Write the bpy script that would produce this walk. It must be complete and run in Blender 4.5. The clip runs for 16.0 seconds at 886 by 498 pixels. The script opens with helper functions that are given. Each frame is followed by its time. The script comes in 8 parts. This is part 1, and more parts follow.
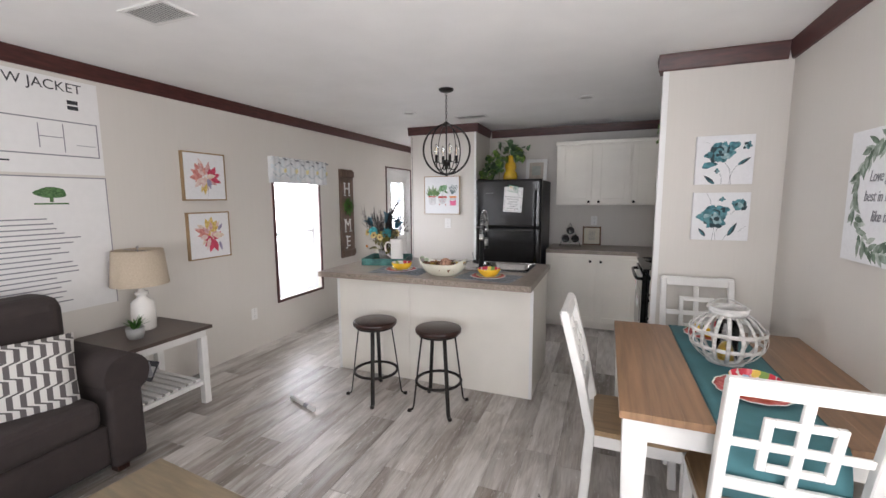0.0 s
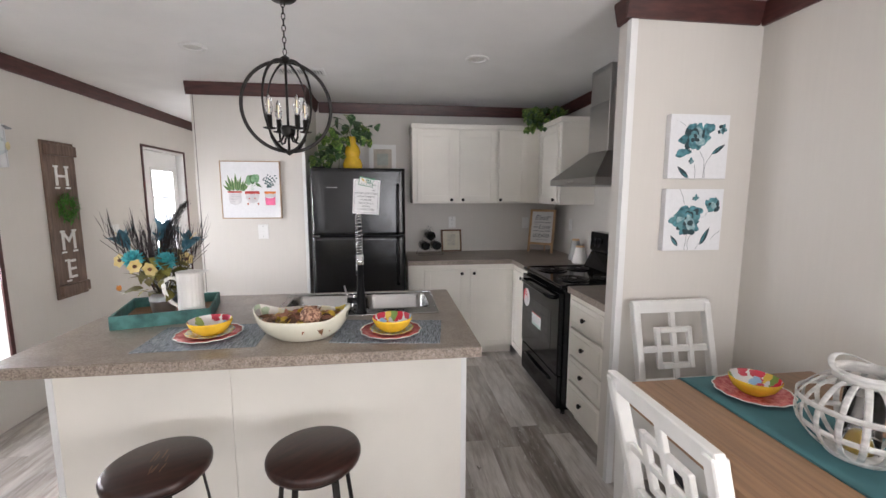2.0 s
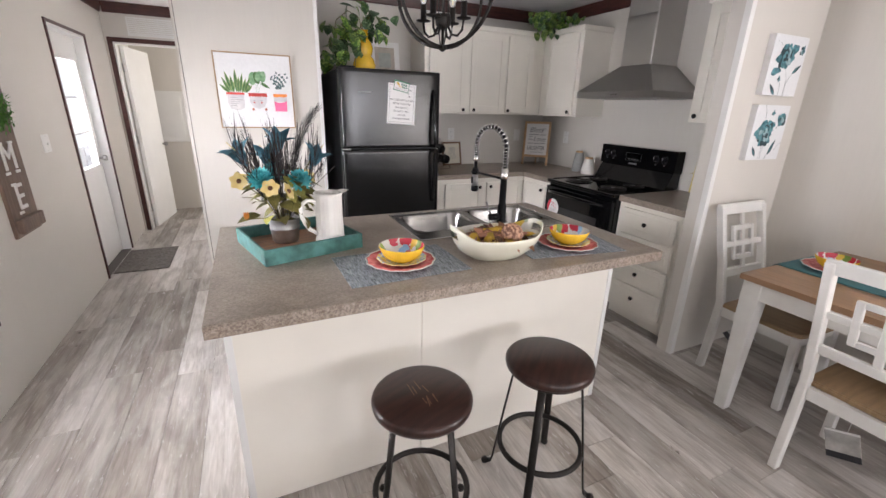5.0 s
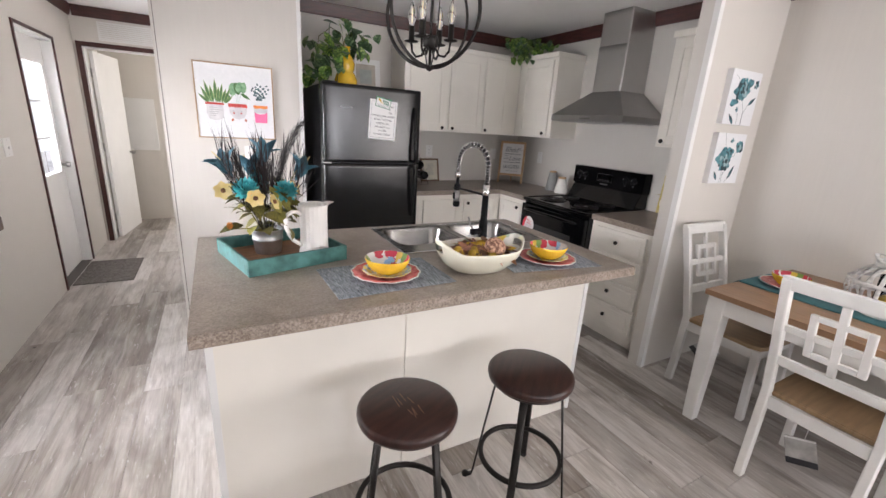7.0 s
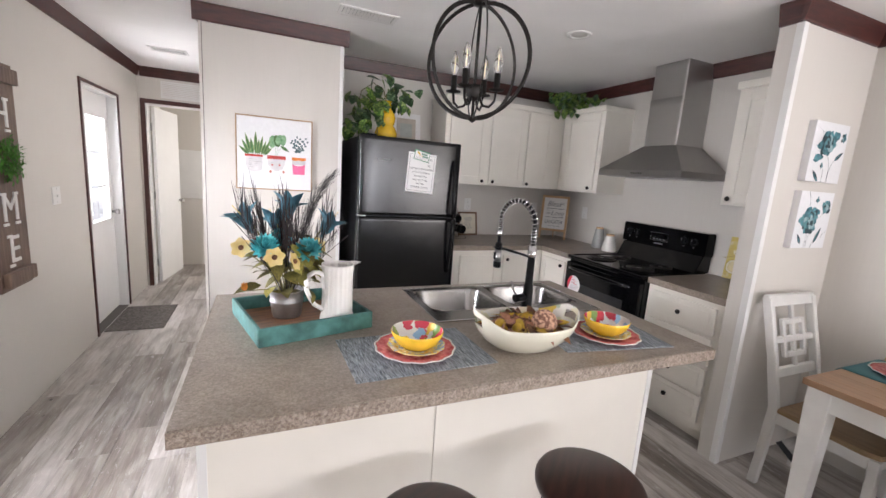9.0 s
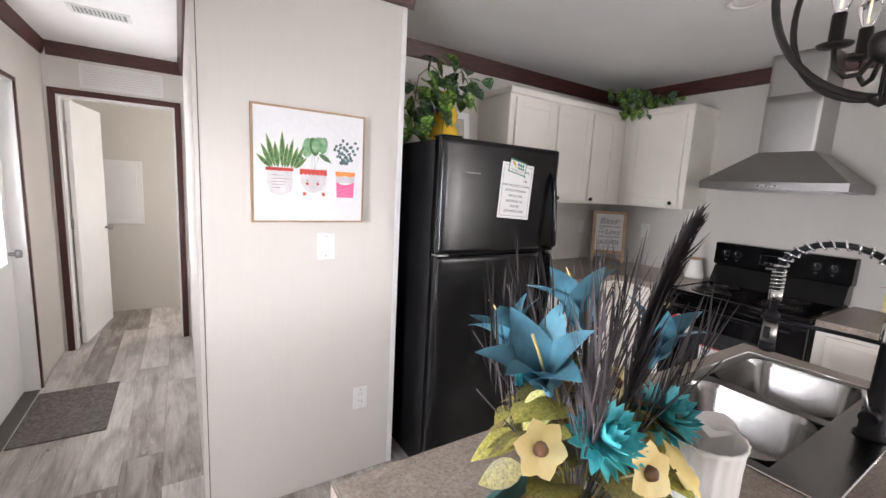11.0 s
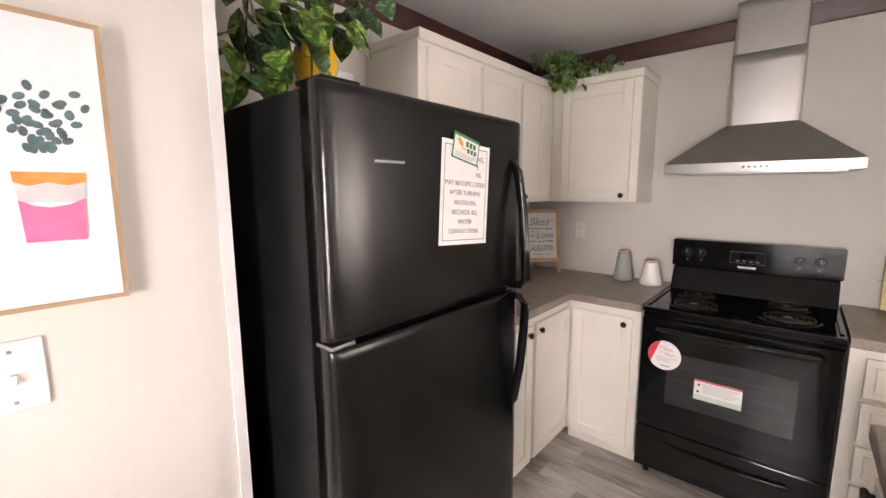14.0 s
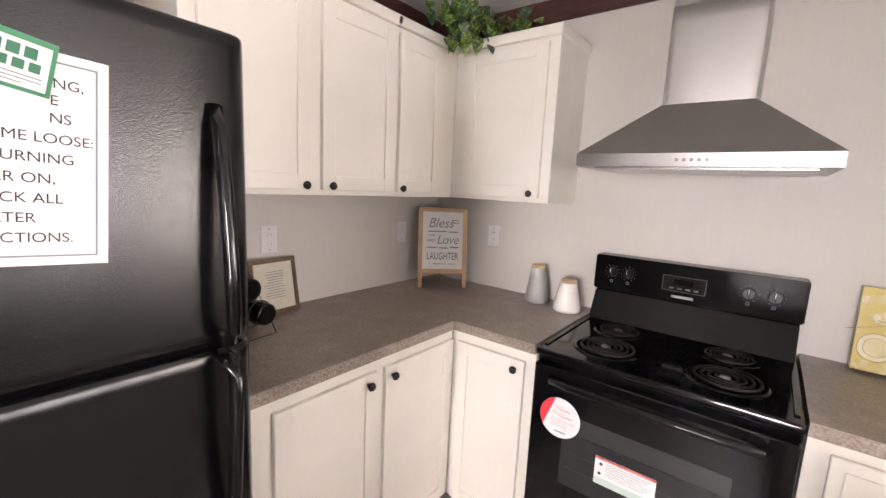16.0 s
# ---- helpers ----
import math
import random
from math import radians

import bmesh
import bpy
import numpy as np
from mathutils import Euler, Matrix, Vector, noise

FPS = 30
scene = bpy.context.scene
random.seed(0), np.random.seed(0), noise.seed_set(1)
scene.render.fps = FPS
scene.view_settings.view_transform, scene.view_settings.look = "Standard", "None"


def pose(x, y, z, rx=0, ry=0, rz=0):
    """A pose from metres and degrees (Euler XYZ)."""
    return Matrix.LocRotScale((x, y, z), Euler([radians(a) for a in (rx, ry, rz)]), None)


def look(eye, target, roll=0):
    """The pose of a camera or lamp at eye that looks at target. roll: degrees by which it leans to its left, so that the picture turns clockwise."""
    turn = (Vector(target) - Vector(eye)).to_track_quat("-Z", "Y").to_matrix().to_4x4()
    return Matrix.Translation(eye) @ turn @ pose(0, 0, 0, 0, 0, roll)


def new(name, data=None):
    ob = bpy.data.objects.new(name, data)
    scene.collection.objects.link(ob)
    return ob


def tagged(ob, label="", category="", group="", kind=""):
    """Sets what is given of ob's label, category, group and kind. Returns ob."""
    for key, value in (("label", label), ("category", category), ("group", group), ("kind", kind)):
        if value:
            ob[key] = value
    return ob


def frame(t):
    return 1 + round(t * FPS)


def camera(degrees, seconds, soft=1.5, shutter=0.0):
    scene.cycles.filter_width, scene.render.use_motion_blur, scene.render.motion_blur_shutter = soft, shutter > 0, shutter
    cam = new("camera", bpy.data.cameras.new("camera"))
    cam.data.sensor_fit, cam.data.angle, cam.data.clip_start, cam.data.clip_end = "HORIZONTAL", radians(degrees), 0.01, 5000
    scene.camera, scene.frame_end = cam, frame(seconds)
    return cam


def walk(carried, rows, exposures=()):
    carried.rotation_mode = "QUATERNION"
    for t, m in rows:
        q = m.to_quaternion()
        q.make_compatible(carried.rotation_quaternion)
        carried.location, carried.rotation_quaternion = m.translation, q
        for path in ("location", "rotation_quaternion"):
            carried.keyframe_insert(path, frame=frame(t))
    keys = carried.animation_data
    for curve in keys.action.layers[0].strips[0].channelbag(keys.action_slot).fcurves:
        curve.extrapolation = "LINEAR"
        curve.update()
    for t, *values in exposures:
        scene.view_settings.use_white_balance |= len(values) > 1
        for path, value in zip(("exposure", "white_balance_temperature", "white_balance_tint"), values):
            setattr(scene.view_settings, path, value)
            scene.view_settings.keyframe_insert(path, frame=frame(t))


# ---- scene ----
cam = camera(94.03, 16.0)
PATH = [
    (0, (0.074, 0.827, 1.531), (-0.657, 2.672, 1.288), -0.29),
    (0.5, (-0.138, 1.165, 1.524), (-0.599, 3.097, 1.291), -0.11),
    (1, (-0.34, 1.505, 1.532), (-0.54, 3.482, 1.307), -0.10),
    (1.5, (-0.587, 1.768, 1.55), (-0.533, 3.753, 1.312), 0.05),
    (2, (-0.746, 2.063, 1.529), (-0.489, 4.029, 1.27), 0.06),
    (2.5, (-0.944, 2.288, 1.532), (-0.51, 4.218, 1.236), -0.07),
    (3, (-1.282, 2.426, 1.543), (-0.69, 4.303, 1.189), -0.13),
    (3.5, (-1.523, 2.562, 1.537), (-0.837, 4.396, 1.129), -0.28),
    (4, (-1.7, 2.617, 1.534), (-0.955, 4.405, 1.035), 0.06),
    (4.5, (-1.889, 2.515, 1.513), (-1.104, 4.255, 0.915), 0.90),
    (4.7, (-1.954, 2.47, 1.508), (-1.165, 4.188, 0.856), 1.36),
    (6.8, (-2.051, 2.446, 1.486), (-1.136, 4.117, 0.876), 3.60),
    (7, (-2.051, 2.454, 1.497), (-1.121, 4.13, 0.928), 3.54),
    (7.5, (-2.046, 2.46, 1.505), (-1.103, 4.159, 1.034), 3.48),
    (8, (-2.038, 2.469, 1.507), (-1.119, 4.199, 1.104), 3.67),
    (8.5, (-2.001, 2.521, 1.505), (-1.149, 4.293, 1.137), 3.88),
    (9, (-1.959, 2.667, 1.505), (-1.172, 4.472, 1.157), 4.04),
    (9.5, (-2.062, 2.914, 1.487), (-1.296, 4.733, 1.163), 4.24),
    (10, (-2.228, 3.203, 1.516), (-1.418, 5.004, 1.204), 4.20),
    (10.2, (-2.27, 3.339, 1.511), (-1.43, 5.128, 1.206), 4.05),
    (12.3, (-2.466, 4.634, 1.521), (-1.081, 6.043, 1.209), 0.73),
    (12.5, (-2.423, 4.698, 1.509), (-1.032, 6.102, 1.2), 0.09),
    (13, (-2.306, 4.837, 1.521), (-0.851, 6.175, 1.217), -0.37),
    (13.5, (-2.088, 4.845, 1.508), (-0.608, 6.157, 1.211), -0.49),
    (14, (-1.846, 4.814, 1.525), (-0.352, 6.112, 1.242), -0.30),
    (14.5, (-1.665, 4.824, 1.503), (-0.158, 6.106, 1.212), 0.20),
    (15, (-1.438, 4.847, 1.511), (0.075, 6.12, 1.213), 0.94),
    (15.5, (-1.158, 4.797, 1.494), (0.35, 6.074, 1.182), 1.78),
    (16, (-0.994, 4.772, 1.501), (0.561, 5.993, 1.202), 2.76),
]
EXPOSURES = [(0, -0.14, 5980, 14), (1.5, 0.0, 6030, 14), (3.5, 0.28, 6130, 16), (7, 0.29, 6120, 16), (10, 0.42, 6060, 16), (12.5, 0.33, 6180, 17), (13.5, 0.42, 6550, 20), (14.5, 0.85, 7000, 21), (16, 1.12, 6600, 21)]
walk(cam, [(t, look(eye, target, roll)) for t, eye, target, roll in PATH], EXPOSURES)

# ---- world and light ----
world = bpy.data.worlds.new("sky")
scene.world = world
world.use_nodes = True
_n = world.node_tree.nodes
_sky = _n.new("ShaderNodeTexSky")
_sky.sky_type = "NISHITA"
_sky.sun_disc = False
_sky.sun_elevation, _sky.sun_rotation = radians(67), radians(104)
world.node_tree.links.new(_sky.outputs[0], _n["Background"].inputs[0])
_n["Background"].inputs[1].default_value = 0.15
sun_data = bpy.data.lights.new("sun", "SUN")
sun_data.energy, sun_data.angle, sun_data.color = 2.0, radians(6), (1, 0.96, 0.9)
sun = new("sun", sun_data)
sun.matrix_world = look((0, 0, 20), (-4, 1, 10))


def window_light(name, x, y, z, width, height, target, watts, color=(1, 0.985, 0.96)):
    d = bpy.data.lights.new(name, "AREA")
    d.shape, d.size, d.size_y, d.energy, d.color = "RECTANGLE", width, height, watts, color
    ob = new(name, d)
    ob.matrix_world = look((x, y, z), target)
    return ob


window_light("window_light", -3.37, 4.662, 1.166, 0.73, 1.47, (0, 4.662, 1.166), 92)
window_light("door_light", -3.44, 7.24, 1.36, 0.42, 0.88, (0, 7.24, 1.36), 17)
# fill lamp added at an unseen south opening, tilted up to brighten the ceiling
window_light("added_living_light", 0.05, -3.05, 1.35, 1.9, 1.35, (-0.5, -0.8, 4.0), 132)
window_light("dining_window_light", 1.13, 1.2, 1.35, 1.25, 1.3, (0, 1.6, 1.9), 58, (1, 0.93, 0.83))
# second fill lamp, added at an assumed west opening and aimed at the ceiling
window_light("added_side_light", -3.36, -0.6, 1.3, 1.3, 1.3, (0, -0.6, 4.2), 62)
# warm lamp added out of view to light the room past the hall
window_light("added_bath_light", -1.02, 8.9, 1.5, 0.7, 0.9, (-3, 8.9, 1.3), 18, (1, 0.93, 0.8))


# ---- materials ----
def material(name, color, rough=0.5, metal=0.0, vary=0.08, scale=6.0, stretch=(1, 1, 1), bump=0.0, bump_scale=60.0,
             bump_stretch=None, second=None, rand=0.0, coat=0.0, spec=0.5, detail=6, sharp=None, emit=None, world_space=False):
    m = bpy.data.materials.new(name)
    m.use_nodes = True
    nt = m.node_tree
    b = nt.nodes["Principled BSDF"]
    b.inputs["Roughness"].default_value, b.inputs["Metallic"].default_value = rough, metal
    b.inputs["Coat Weight"].default_value = coat
    b.inputs["Specular IOR Level"].default_value = spec
    tc = nt.nodes.new("ShaderNodeNewGeometry" if world_space else "ShaderNodeTexCoord")
    src = tc.outputs["Position" if world_space else "Object"]

    def noise_tex(sc, st, det):
        mp = nt.nodes.new("ShaderNodeMapping")
        mp.inputs["Scale"].default_value = st
        nt.links.new(src, mp.inputs["Vector"])
        t = nt.nodes.new("ShaderNodeTexNoise")
        t.inputs["Scale"].default_value, t.inputs["Detail"].default_value = sc, det
        nt.links.new(mp.outputs[0], t.inputs["Vector"])
        return t, mp

    dark = tuple(c * (1 - vary) for c in color)
    light = second or tuple(min(1, c * (1 + vary)) for c in color)
    t, mp = noise_tex(scale, stretch, detail)
    ramp = nt.nodes.new("ShaderNodeValToRGB")
    lo, hi = sharp or (0.3, 0.7)
    ramp.color_ramp.elements[0].position, ramp.color_ramp.elements[1].position = lo, hi
    ramp.color_ramp.elements[0].color, ramp.color_ramp.elements[1].color = (*dark, 1), (*light, 1)
    nt.links.new(t.outputs["Fac"], ramp.inputs["Fac"])
    out = ramp.outputs["Color"]
    if rand:
        info = nt.nodes.new("ShaderNodeObjectInfo")
        mr = nt.nodes.new("ShaderNodeMapRange")
        mr.inputs["To Min"].default_value, mr.inputs["To Max"].default_value = 1 - rand, 1 + rand
        nt.links.new(info.outputs["Random"], mr.inputs["Value"])
        hsv = nt.nodes.new("ShaderNodeHueSaturation")
        nt.links.new(mr.outputs[0], hsv.inputs["Value"])
        nt.links.new(out, hsv.inputs["Color"])
        out = hsv.outputs["Color"]
    nt.links.new(out, b.inputs["Base Color"])
    # gloss that varies a little
    rr = nt.nodes.new("ShaderNodeMapRange")
    rr.inputs["To Min"].default_value, rr.inputs["To Max"].default_value = max(0, rough * 0.85), min(1, rough * 1.15)
    nt.links.new(t.outputs["Fac"], rr.inputs["Value"])
    nt.links.new(rr.outputs[0], b.inputs["Roughness"])
    if bump:
        t2, _ = noise_tex(bump_scale, bump_stretch or stretch, 3)
        bp = nt.nodes.new("ShaderNodeBump")
        bp.inputs["Strength"].default_value, bp.inputs["Distance"].default_value = bump, 0.002
        nt.links.new(t2.outputs["Fac"], bp.inputs["Height"])
        nt.links.new(bp.outputs[0], b.inputs["Normal"])
    if emit:
        b.inputs["Emission Color"].default_value = (*emit[:3], 1)
        b.inputs["Emission Strength"].default_value = emit[3]
    return m


def plank_material(name, tones, rough):
    """Wood print on vinyl: each plank takes a tone, long grain along y, knots and pale wear."""
    m = bpy.data.materials.new(name)
    m.use_nodes = True
    nt, N = m.node_tree, m.node_tree.nodes
    b = N["Principled BSDF"]
    b.inputs["Roughness"].default_value = rough
    geo, info = N.new("ShaderNodeNewGeometry"), N.new("ShaderNodeObjectInfo")
    off = N.new("ShaderNodeVectorMath")
    off.operation = "MULTIPLY_ADD"
    comb = N.new("ShaderNodeCombineXYZ")
    for i in range(3):
        nt.links.new(info.outputs["Random"], comb.inputs[i])
    nt.links.new(comb.outputs[0], off.inputs[0])
    off.inputs[1].default_value = (37, 53, 11)
    nt.links.new(geo.outputs["Position"], off.inputs[2])

    def tex(scale, st, detail, dist=0.0):
        mp = N.new("ShaderNodeMapping")
        mp.inputs["Scale"].default_value = st
        nt.links.new(off.outputs[0], mp.inputs["Vector"])
        t = N.new("ShaderNodeTexNoise")
        t.inputs["Scale"].default_value, t.inputs["Detail"].default_value, t.inputs["Distortion"].default_value = scale, detail, dist
        nt.links.new(mp.outputs[0], t.inputs["Vector"])
        return t.outputs["Fac"]

    def mix(fac, a, c, kind="MIX"):
        x = N.new("ShaderNodeMix")
        x.data_type, x.blend_type = "RGBA", kind
        for sock, v in ((x.inputs["Factor"], fac), (x.inputs["A"], a), (x.inputs["B"], c)):
            if hasattr(v, "links"):
                nt.links.new(v, sock)
            else:
                sock.default_value = v
        return x.outputs["Result"]

    def ramp(fac, stops):
        r = N.new("ShaderNodeValToRGB")
        e = r.color_ramp.elements
        while len(e) < len(stops):
            e.new(0.5)
        for el, (p, c) in zip(e, stops):
            el.position, el.color = p, (*c, 1)
        nt.links.new(fac, r.inputs["Fac"])
        return r.outputs["Color"]

    tone = ramp(info.outputs["Random"], tones)
    grain = ramp(tex(5, (6, 0.6, 1), 8, 1.2), [(0.3, (0.6, 0.575, 0.555)), (0.58, (1, 1, 1))])
    fine = ramp(tex(45, (3, 0.22, 1), 5), [(0.3, (0.82, 0.81, 0.8)), (0.7, (1.06, 1.06, 1.06))])
    worn = ramp(tex(2.6, (5.5, 0.75, 1), 7, 0.5), [(0.46, (0, 0, 0)), (0.6, (1, 1, 1))])
    knots = ramp(tex(16, (1.6, 0.8, 1), 3, 0.3), [(0.2, (0.25, 0.22, 0.2)), (0.27, (1, 1, 1))])
    c = mix(0.75, tone, grain, "MULTIPLY")
    c = mix(1.0, c, fine, "MULTIPLY")
    c = mix(worn, c, mix(0.32, c, (0.7, 0.68, 0.66, 1)))
    c = mix(1.0, c, knots, "MULTIPLY")
    clouds = ramp(tex(2.1, (2.6, 0.9, 1), 6, 1.0), [(0.36, (0.66, 0.645, 0.63)), (0.56, (1.06, 1.06, 1.06))])
    c = mix(0.8, c, clouds, "MULTIPLY")
    scuffs = ramp(tex(22, (2.2, 0.5, 1), 4, 1.5), [(0.62, (0, 0, 0)), (0.72, (1, 1, 1))])
    c = mix(scuffs, c, mix(0.4, c, (0.78, 0.77, 0.76, 1)))
    nt.links.new(c, b.inputs["Base Color"])
    bp = N.new("ShaderNodeBump")
    bp.inputs["Strength"].default_value, bp.inputs["Distance"].default_value = 0.25, 0.001
    nt.links.new(tex(60, (5, 0.1, 1), 5), bp.inputs["Height"])
    nt.links.new(bp.outputs[0], b.inputs["Normal"])
    return m


def glass_material(name, tint=(1, 1, 1), rough=0.0):
    m = bpy.data.materials.new(name)
    m.use_nodes = True
    b = m.node_tree.nodes["Principled BSDF"]
    b.inputs["Base Color"].default_value = (*tint, 1)
    b.inputs["Transmission Weight"].default_value, b.inputs["Roughness"].default_value, b.inputs["IOR"].default_value = 1, rough, 1.45
    return m


M_WALL = material("vinyl_wall", (0.62, 0.588, 0.543), 0.5, vary=0.012, scale=9, stretch=(9, 9, 0.4), bump=0.02, bump_scale=90, bump_stretch=(4, 4, 0.2), world_space=True)
M_CEIL = material("ceiling_board", (0.85, 0.84, 0.825), 0.85, vary=0.03, scale=3, bump=0.3, bump_scale=120, world_space=True)
M_CROWN = material("mahogany_trim", (0.062, 0.017, 0.014), 0.4, vary=0.35, scale=10, stretch=(1, 1, 6), bump=0.1, world_space=True)
M_WHITE = material("white_paint", (0.76, 0.755, 0.74), 0.4, vary=0.03, scale=5, bump=0.05, bump_scale=90)
M_CAB = material("cabinet_paint", (0.8, 0.765, 0.695), 0.38, vary=0.03, scale=4, bump=0.06, bump_scale=80, bump_stretch=(3, 3, 0.4))
def counter_material(name, low, mid, high, bump):
    """Stone print on laminate: soft clouds, clustered grains and fine speckles."""
    m = bpy.data.materials.new(name)
    m.use_nodes = True
    nt, N = m.node_tree, m.node_tree.nodes
    b = N["Principled BSDF"]
    geo = N.new("ShaderNodeNewGeometry")

    def tex(scale, detail, dist=0.0):
        t = N.new("ShaderNodeTexNoise")
        t.inputs["Scale"].default_value, t.inputs["Detail"].default_value, t.inputs["Distortion"].default_value = scale, detail, dist
        nt.links.new(geo.outputs["Position"], t.inputs["Vector"])
        return t.outputs["Fac"]

    def ramp(fac, stops):
        n = N.new("ShaderNodeValToRGB")
        e = n.color_ramp.elements
        while len(e) < len(stops):
            e.new(0.5)
        for el, (p, c) in zip(e, stops):
            el.position, el.color = p, (*c, 1)
        nt.links.new(fac, n.inputs["Fac"])
        return n.outputs["Color"]

    def times(a, c):
        x = N.new("ShaderNodeMix")
        x.data_type, x.blend_type = "RGBA", "MULTIPLY"
        x.inputs["Factor"].default_value = 1.0
        nt.links.new(a, x.inputs["A"]), nt.links.new(c, x.inputs["B"])
        return x.outputs["Result"]

    grain = tex(135, 6, 0.5)
    c = ramp(grain, [(0.34, low), (0.5, mid), (0.66, high)])
    c = times(c, ramp(tex(9, 5, 0.8), [(0.32, (0.84, 0.83, 0.82)), (0.68, (1.1, 1.09, 1.08))]))
    c = times(c, ramp(tex(330, 3), [(0.3, (0.8, 0.79, 0.78)), (0.5, (1, 1, 1)), (0.72, (1.14, 1.13, 1.12))]))
    nt.links.new(c, b.inputs["Base Color"])
    mr = N.new("ShaderNodeMapRange")
    mr.inputs["To Min"].default_value, mr.inputs["To Max"].default_value = 0.24, 0.4
    nt.links.new(grain, mr.inputs["Value"]), nt.links.new(mr.outputs[0], b.inputs["Roughness"])
    bp = N.new("ShaderNodeBump")
    bp.inputs["Strength"].default_value, bp.inputs["Distance"].default_value = bump, 0.001
    nt.links.new(tex(150, 4), bp.inputs["Height"]), nt.links.new(bp.outputs[0], b.inputs["Normal"])
    return m


M_COUNTER = counter_material("laminate_counter", (0.215, 0.176, 0.143), (0.282, 0.238, 0.2), (0.345, 0.3, 0.258), 0.12)
M_COUNTER_EDGE = counter_material("laminate_edge", (0.18, 0.14, 0.112), (0.29, 0.24, 0.2), (0.39, 0.335, 0.288), 0.2)
M_FLOOR = plank_material("vinyl_plank", [(0.0, (0.25, 0.218, 0.19)), (0.22, (0.37, 0.33, 0.295)), (0.45, (0.62, 0.59, 0.56)), (0.7, (0.56, 0.525, 0.49)), (1.0, (0.3, 0.262, 0.228))], 0.36)
M_BLACK = material("black_enamel", (0.004, 0.004, 0.0045), 0.08, vary=0.1, scale=4, spec=0.34)
M_BLACK_TEX = material("black_textured_steel", (0.004, 0.004, 0.0045), 0.17, vary=0.12, scale=5, bump=0.18, bump_scale=330, bump_stretch=(0.8, 1, 1.2), spec=0.5)
M_BLACK_MAT = material("black_plastic", (0.006, 0.006, 0.007), 0.34, vary=0.1, spec=0.16)
M_IRON = material("dark_iron", (0.022, 0.019, 0.017), 0.42, metal=0.6, vary=0.2, scale=20, bump=0.1)
M_DUCT = material("polished_duct_steel", (0.5, 0.49, 0.48), 0.36, metal=1, vary=0.02, scale=2.5, detail=2)
M_SINK = material("sink_steel", (0.27, 0.262, 0.252), 0.23, metal=1, vary=0.06, scale=4, stretch=(1, 6, 1))
M_STEEL = material("brushed_steel", (0.38, 0.37, 0.36), 0.3, metal=1, vary=0.02, scale=2.5, detail=2)
M_BADGE = material("dull_silver_badge", (0.24, 0.24, 0.24), 0.5, vary=0.1, scale=40)
M_CHROME = material("chrome", (0.72, 0.72, 0.72), 0.1, metal=1, vary=0.03)
M_STOOL = material("dark_stained_wood", (0.03, 0.011, 0.008), 0.3, vary=0.45, scale=7, stretch=(1.2, 9, 1), bump=0.15, bump_scale=40, bump_stretch=(1, 10, 1))
M_TABLE = material("oak_top", (0.25, 0.145, 0.08), 0.38, vary=0.25, scale=5, stretch=(9, 0.5, 1), bump=0.08, bump_scale=60, bump_stretch=(8, 0.3, 1), rand=0.28)
M_SEAT = material("oak_seat", (0.3, 0.2, 0.11), 0.45, vary=0.2, scale=6, stretch=(8, 0.8, 1), bump=0.1)
M_CHAIR = material("chair_white_paint", (0.73, 0.72, 0.695), 0.42, vary=0.04, scale=12, bump=0.08, bump_scale=40)
M_SEAM = material("dark_seam", (0.1, 0.09, 0.08), 0.7)
M_GLASS = glass_material("clear_glass")
M_PAPER = material("white_paper", (0.754, 0.745, 0.736), 0.7, vary=0.02, scale=20)
M_INK = material("black_ink", (0.03, 0.03, 0.035), 0.6)
M_GROUND = material("pale_ground", (0.5, 0.48, 0.44), 0.9, vary=0.2, scale=1.5)
# emits by itself, so the panes in front of it wash out to white
M_GLOW_BACKDROP = material("glowing_backdrop", (0.75, 0.75, 0.74), 0.6, vary=0.04, emit=(0.93, 0.97, 1, 0.72))


# ---- building blocks ----
def bx(bm, x0, x1, y0, y1, z0, z1, bevel=0.0, seg=2):
    vs = [bm.verts.new(p) for p in ((x0, y0, z0), (x1, y0, z0), (x1, y1, z0), (x0, y1, z0), (x0, y0, z1), (x1, y0, z1), (x1, y1, z1), (x0, y1, z1))]
    fs = [bm.faces.new([vs[i] for i in q]) for q in ((3, 2, 1, 0), (4, 5, 6, 7), (0, 1, 5, 4), (1, 2, 6, 5), (2, 3, 7, 6), (3, 0, 4, 7))]
    if bevel:
        es = list({e for f in fs for e in f.edges})
        bmesh.ops.bevel(bm, geom=es, offset=bevel, segments=seg, profile=0.5, affect="EDGES")
    return bm


def B(*boxes, bevel=0.0, seg=2):
    bm = bmesh.new()
    for b in boxes:
        bx(bm, *b, bevel=bevel, seg=seg)
    return bm


def rod(bm, p0, p1, r0, r1=None, n=12, caps=True):
    p0, p1 = Vector(p0), Vector(p1)
    r1 = r0 if r1 is None else r1
    q = (p1 - p0).to_track_quat("Z", "Y")
    rings = []
    for p, r in ((p0, r0), (p1, r1)):
        rings.append([bm.verts.new(p + q @ Vector((r * math.cos(2 * math.pi * i / n), r * math.sin(2 * math.pi * i / n), 0))) for i in range(n)])
    for i in range(n):
        f = bm.faces.new((rings[0][i], rings[0][(i + 1) % n], rings[1][(i + 1) % n], rings[1][i]))
        f.smooth = True
    if caps:
        bm.faces.new(rings[0][::-1]), bm.faces.new(rings[1])
    return bm


